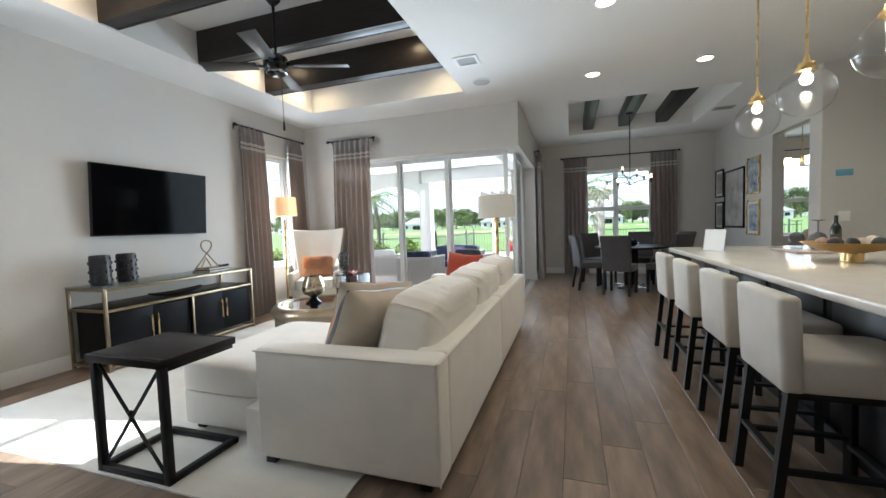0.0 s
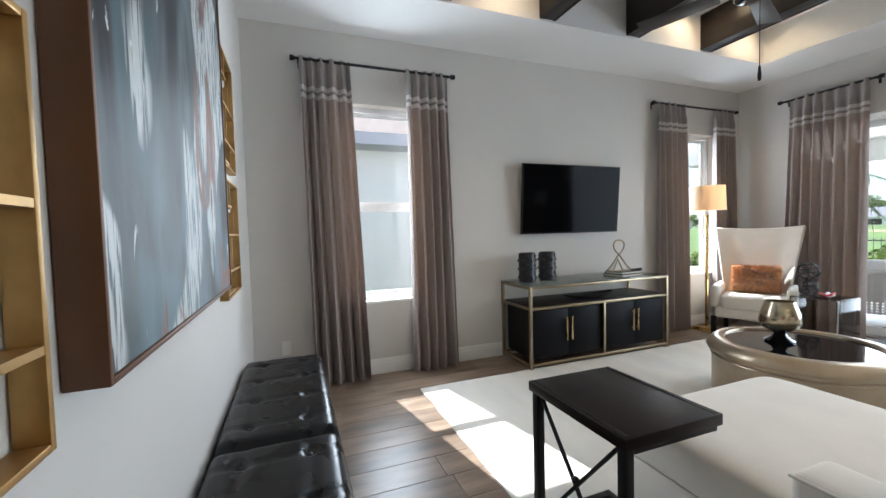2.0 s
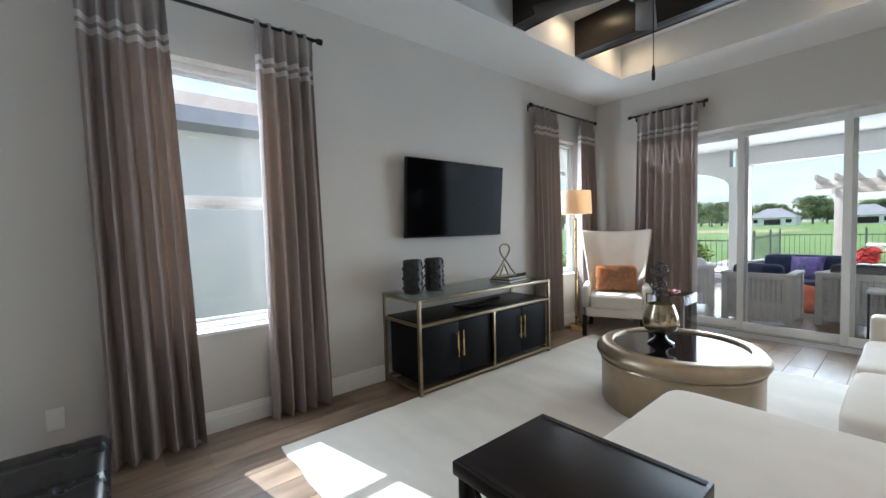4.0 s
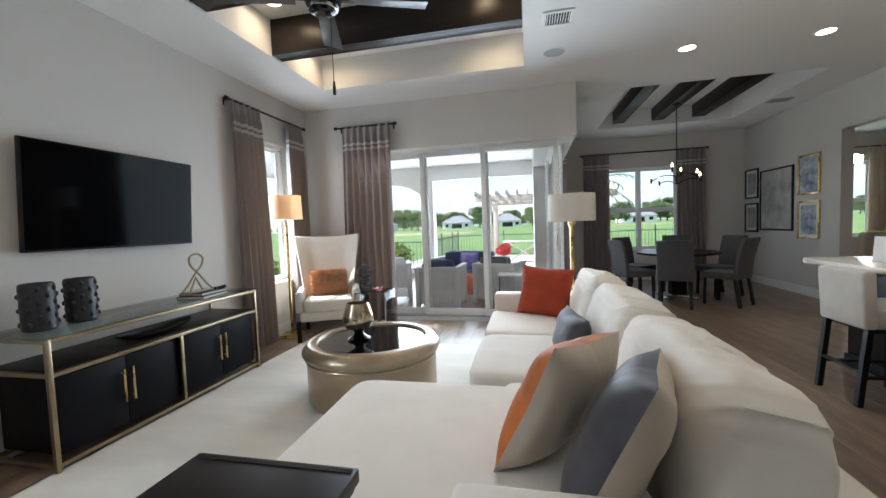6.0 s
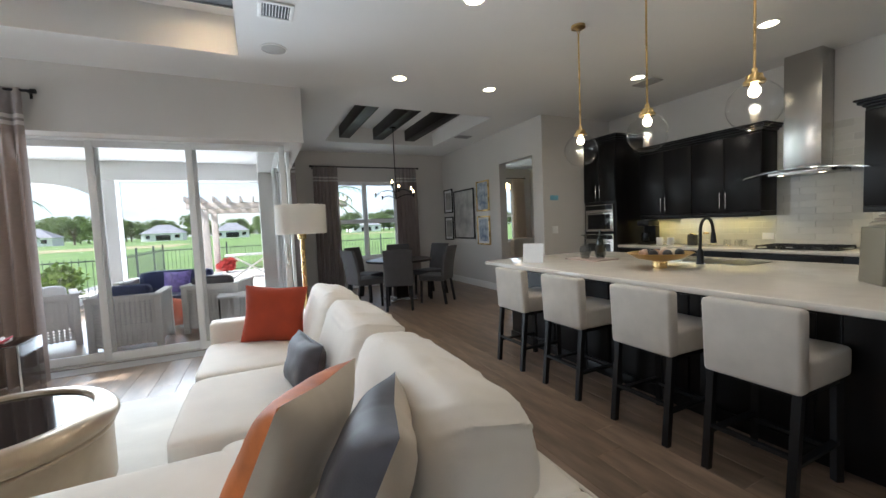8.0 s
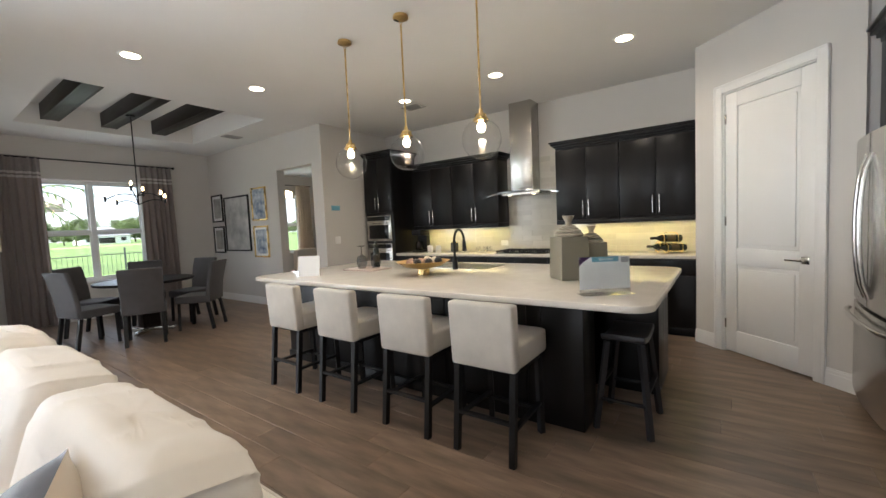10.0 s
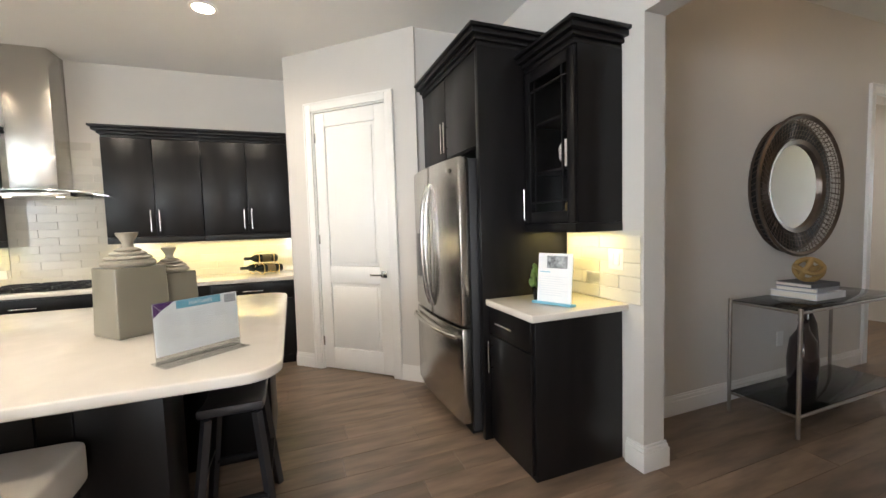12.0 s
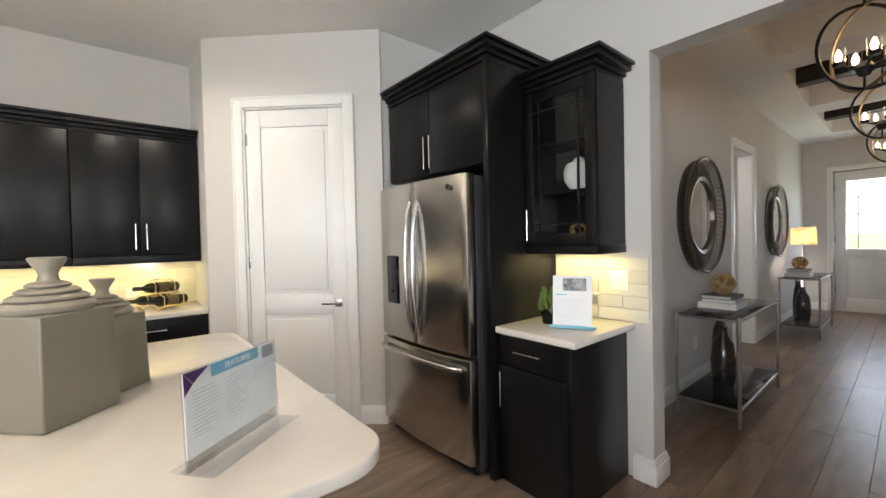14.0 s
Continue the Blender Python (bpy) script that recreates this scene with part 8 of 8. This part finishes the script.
for k in range(104):
    x = -190 + 3.4 * k + rng.uniform(-4, 4)
    y = 200 + rng.uniform(-14, 40)
    m = pose(x, y, G, 0, 0, rng.uniform(0, 360)) @ Matrix.Scale(rng.uniform(0.7, 1.25), 4)
    cpt = copy_thing(protos[k % 4], m)
    cpt.scale = (1, 1, 1)
    cpt.matrix_basis = m


def far_house(x, y, w, d):
    t = thing("far_house", (x, y, G), "single-storey pale house with a grey hip roof across the lawn", "house", "far houses")
    part("wall", box(x - w / 2, x + w / 2, y, y + d, G, 2.7), STUCCO, t)
    bm = bmesh.new()
    o = 0.6
    base = [bm.verts.new(p) for p in ((x - w / 2 - o, y - o, 2.7), (x + w / 2 + o, y - o, 2.7), (x + w / 2 + o, y + d + o, 2.7), (x - w / 2 - o, y + d + o, 2.7))]
    ridge = [bm.verts.new((x - w / 2 + d * 0.5, y + d / 2, 6.0)), bm.verts.new((x + w / 2 - d * 0.5, y + d / 2, 6.0))]
    for f in ((base[0], base[1], ridge[1], ridge[0]), (base[1], base[2], ridge[1]), (base[2], base[3], ridge[0], ridge[1]), (base[3], base[0], ridge[0]), tuple(base[::-1])):
        bm.faces.new(f)
    part("roof", bm, mat("grey_shingle_roof", (0.20, 0.20, 0.22), 0.9, var=0.15, scale=2), t)
    for f, hw_, z0 in ((0.16, 0.7, 0.7), (0.52, 2.4, 0.0), (0.86, 0.9, 0.7)):
        wx = x - w / 2 + w * f
        wd = part("window", box(wx - hw_, wx + hw_, y - 0.05, y - 0.01, z0, 2.2), VINYL, t)
        part("pane", box(wx - hw_ + 0.1, wx + hw_ - 0.1, y - 0.07, y - 0.051, z0 + 0.1, 2.1), BLACKGLOSS, wd)


for hx, hw in ((-33, 13), (-72, 15), (-10, 12), (14, 13), (44, 14), (72, 13), (-110, 15), (-150, 14)):
    far_house(hx, 178 + abs(hx) * 0.03, hw, 9)


def palm(x, y, h, seed):
    rng = random.Random(seed)
    t = thing("palm_tree", (x, y, G), "small fan-fronded palm tree beside the lanai", "palm tree", "palms")
    part("trunk", tube([(x + 0.1 * math.sin(k * 0.5), y, G + h * k / 8) for k in range(9)], 0.09, 10), BARK, t)
    top = Vector((x + 0.1 * math.sin(4), y, G + h))
    for k in range(16):
        a, lift = 2.4 * k, rng.uniform(0.1, 1.0)
        L = rng.uniform(1.0, 1.5)
        bm = bmesh.new()
        line = [top + Vector((math.cos(a) * L * f, math.sin(a) * L * f, lift * f * L - 1.1 * f * f)) for f in [i / 9 for i in range(10)]]
        side = Vector((-math.sin(a), math.cos(a), 0))
        for i in range(1, 10):
            p = line[i]
            d = (line[i] - line[i - 1]).normalized()
            for s in (-1, 1):
                q = p + side * s * 0.34 * (1 - (i / 10 - 0.35) ** 2) + d * 0.22 - Vector((0, 0, 0.12))
                bm.faces.new([bm.verts.new(v_) for v_ in (p - d * 0.03, p + d * 0.03, q)])
        for a_, b_ in zip(line, line[1:]):
            add_rod(bm, a_, b_, 0.012, seg=4)
        part("frond", bm, FOL, t)


palm(-6.3, 12.6, 2.2, 1)
palm(0.9, 13.4, 2.3, 2)
palm(-7.2, 15.5, 2.6, 3)


def shrub(x, y, r, h, seed, material, label, category="shrub"):
    rng = random.Random(seed)
    t = thing("shrub", (x, y, G), label, category, "garden shrubs")
    bm = bmesh.new()
    for k in range(7):
        leaf_cloud(bm, (x + rng.uniform(-r, r) * 0.6, y + rng.uniform(-r, r) * 0.6, G + h * rng.uniform(0.35, 0.75)), r * 0.6, 110, 0.07, rng)
    part("foliage", bm, material, t)
    sb_ = bmesh.new()
    for k in range(4):
        add_rod(sb_, (x, y, G), (x + rng.uniform(-r, r) * 0.5, y + rng.uniform(-r, r) * 0.5, G + h * 0.7), 0.015, seg=5)
    part("stems", sb_, BARK, t)


for k, (x, y) in enumerate(((-5.9, 11.3), (-5.3, 11.9), (-4.7, 12.6), (-6.2, 8.4), (-6.1, 7.2))):
    shrub(x, y, 0.55, 1.1, 40 + k, FOLY, "bright green clipped shrub beside the lanai")
shrub(-1.75, 17.6, 0.3, 0.8, 50, mat("red_bromeliad", (0.45, 0.035, 0.03), 0.6, var=0.3, scale=9), "red-leaved bromeliad plant by the terrace")

# neighbouring house close to the side windows
nh = thing("neighbour_house", (-7.4, 2.0, G), "pale stucco neighbouring house with a tiled roof and eave", "house")
# cooled from cream: the wall's bluish shade is put into its colour
SHADED_STUCCO = mat("bluish_shade_stucco", (0.70, 0.71, 0.72), 0.9, var=0.04, scale=2, bump=0.3, bscale=50)
part("wall", box(-10.5, -7.2, -6, 6.8, G, 2.75), SHADED_STUCCO, nh)
part("eave", box(-10.5, -6.7, -6.4, 7.2, 2.75, 2.95), mat("grey_eave", (0.40, 0.40, 0.44), 0.7, var=0.1), nh)
bm = bmesh.new()
vs = [bm.verts.new(p) for p in ((-6.7, -6.4, 2.95), (-6.7, 7.2, 2.95), (-10.5, 7.2, 4.3), (-10.5, -6.4, 4.3), (-6.7, -6.4, 2.951), (-10.5, 7.2, 2.951))]
bm.faces.new(vs[:4])
part("roof", bm, mat("roof_tile_brown", (0.18, 0.13, 0.11), 0.9, var=0.2, scale=5), nh)

# ---- wall tiles of the backsplash ----
TILE = mat("glazed_wall_tile", (0.62, 0.60, 0.54), 0.08, var=0.05, scale=3, spec=0.6, rvar=0.02, bump=0.12, bscale=14)
n_ = TILE.node_tree.nodes
oi, mr_, hs_ = n_.new("ShaderNodeObjectInfo"), n_.new("ShaderNodeMapRange"), n_.new("ShaderNodeHueSaturation")
mr_.inputs[3].default_value, mr_.inputs[4].default_value = 0.93, 1.06
TILE.node_tree.links.new(oi.outputs["Random"], mr_.inputs[0])
TILE.node_tree.links.new(mr_.outputs[0], hs_.inputs["Value"])
TILE.node_tree.links.new(next(x for x in n_ if x.type == "MIX").outputs[2], hs_.inputs["Color"])
TILE.node_tree.links.new(hs_.outputs[0], n_["Principled BSDF"].inputs["Base Color"])
GROUT = mat("pale_grout", (0.66, 0.64, 0.58), 0.9)


def tile_mesh(name, w, h, axis):
    bm = box(-0.006, 0.0, 0.0011, w - 0.0011, 0.0011, h - 0.0011, 0.0015, 1) if axis == "x" else box(0.0015, w - 0.0015, 0.0, 0.008, 0.0015, h - 0.0015, 0.002, 1)
    me = bpy.data.meshes.new(name)
    bmesh.ops.recalc_face_normals(bm, faces=bm.faces)
    bm.to_mesh(me)
    bm.free()
    me.materials.append(TILE)
    return me


def tiled(name, axis, at, u0, u1, z0, z1, w, h):
    """A thin grout bed with running-bond tiles on it."""
    bed = box(at - 0.004, at - 0.001, u0, u1, z0, z1) if axis == "x" else box(u0, u1, at + 0.001, at + 0.004, z0, z1)
    t = tagged(part(name, bed, GROUT), category="backsplash", kind="structure")
    full, cache = tile_mesh("tile", w, h, axis), {}
    r = 0
    z = z0
    while z + h <= z1 + 0.01:
        u = u0 - (w / 2 if r % 2 else 0)
        while u < u1 - 0.02:
            a, b = max(u, u0), min(u + w, u1)
            key = round(b - a, 3)
            me = full if abs(key - w) < 0.002 else cache.setdefault(key, tile_mesh("tile", key, h, axis)) if key > 0.02 else None
            if me:
                ob = new("tile", me)
                ob.parent = t
                ob.location = (at - 0.004, a, z) if axis == "x" else (a, at + 0.004, z)
            u += w
        z += h
        r += 1


tiled("backsplash_back", "x", KX, 1.703, 3.335, 0.917, 1.30, 0.305, 0.0762)
tiled("backsplash_hood", "x", KX, 3.336, 4.165, 0.917, 2.29, 0.305, 0.0762)
tiled("backsplash_left", "x", KX, 4.166, 5.998, 0.917, 1.30, 0.305, 0.0762)
tiled("backsplash_side", "y", -0.05, 1.80, 2.403, 0.917, 1.325, 0.305, 0.0762)

# ---- plank floor ----
floor = tagged(part("floor", box(-4.1, 7.7, -7.8, 12.3, -0.08, -0.012), mat("floor_bed", (0.045, 0.036, 0.03), 0.8)), category="floor", kind="structure")
OAK, OAK_REST = plank_mat("oak_plank", True), plank_mat("oak_plank_rest", False)
PW, PL = 0.2, 1.22


def plank_mesh(length):
    bm = box(0.0008, PW - 0.0008, 0.0008, length - 0.0008, -0.014, 0.0, 0.0015, 1)
    me = bpy.data.meshes.new("plank")
    bmesh.ops.recalc_face_normals(bm, faces=bm.faces)
    bm.to_mesh(me)
    bm.free()
    me.materials.append(OAK)
    return me


PLANK = plank_mesh(PL)
rng = random.Random(3)
rows = []
x = -4.0
while x < 5.3:
    y = -7.8 - rng.random() * PL
    while y < 10.5:
        rows.append((x, y))
        y += PL
    x += PW
near = [r for r in rows if -3.2 < r[0] < 2.6 and -1.2 < r[1] < 9.2][:]
near.sort(key=lambda r: abs(r[0] - 0.6) + 0.6 * abs(r[1] - 2.6))
near = set(near[:300])
verts, faces = [], []
for x, y in rows:
    if (x, y) in near:
        ob = new("plank", PLANK)
        ob.parent = floor
        ob.location = (x, y, 0)
        continue
    a, b, c, d = x + 0.0012, x + PW - 0.0012, y + 0.0012, y + PL - 0.0012
    k = len(verts)
    verts += [(a, c, -0.012), (b, c, -0.012), (b, d, -0.012), (a, d, -0.012), (a, c, 0), (b, c, 0), (b, d, 0), (a, d, 0)]
    faces += [(k + 4, k + 5, k + 6, k + 7), (k, k + 1, k + 5, k + 4), (k + 1, k + 2, k + 6, k + 5), (k + 2, k + 3, k + 7, k + 6), (k + 3, k, k + 4, k + 7)]
me = bpy.data.meshes.new("planks")
me.from_pydata(verts, [], faces)
me.materials.append(OAK_REST)
ob = new("planks", me)
ob.parent = floor
tagged(ob, kind="stuff")
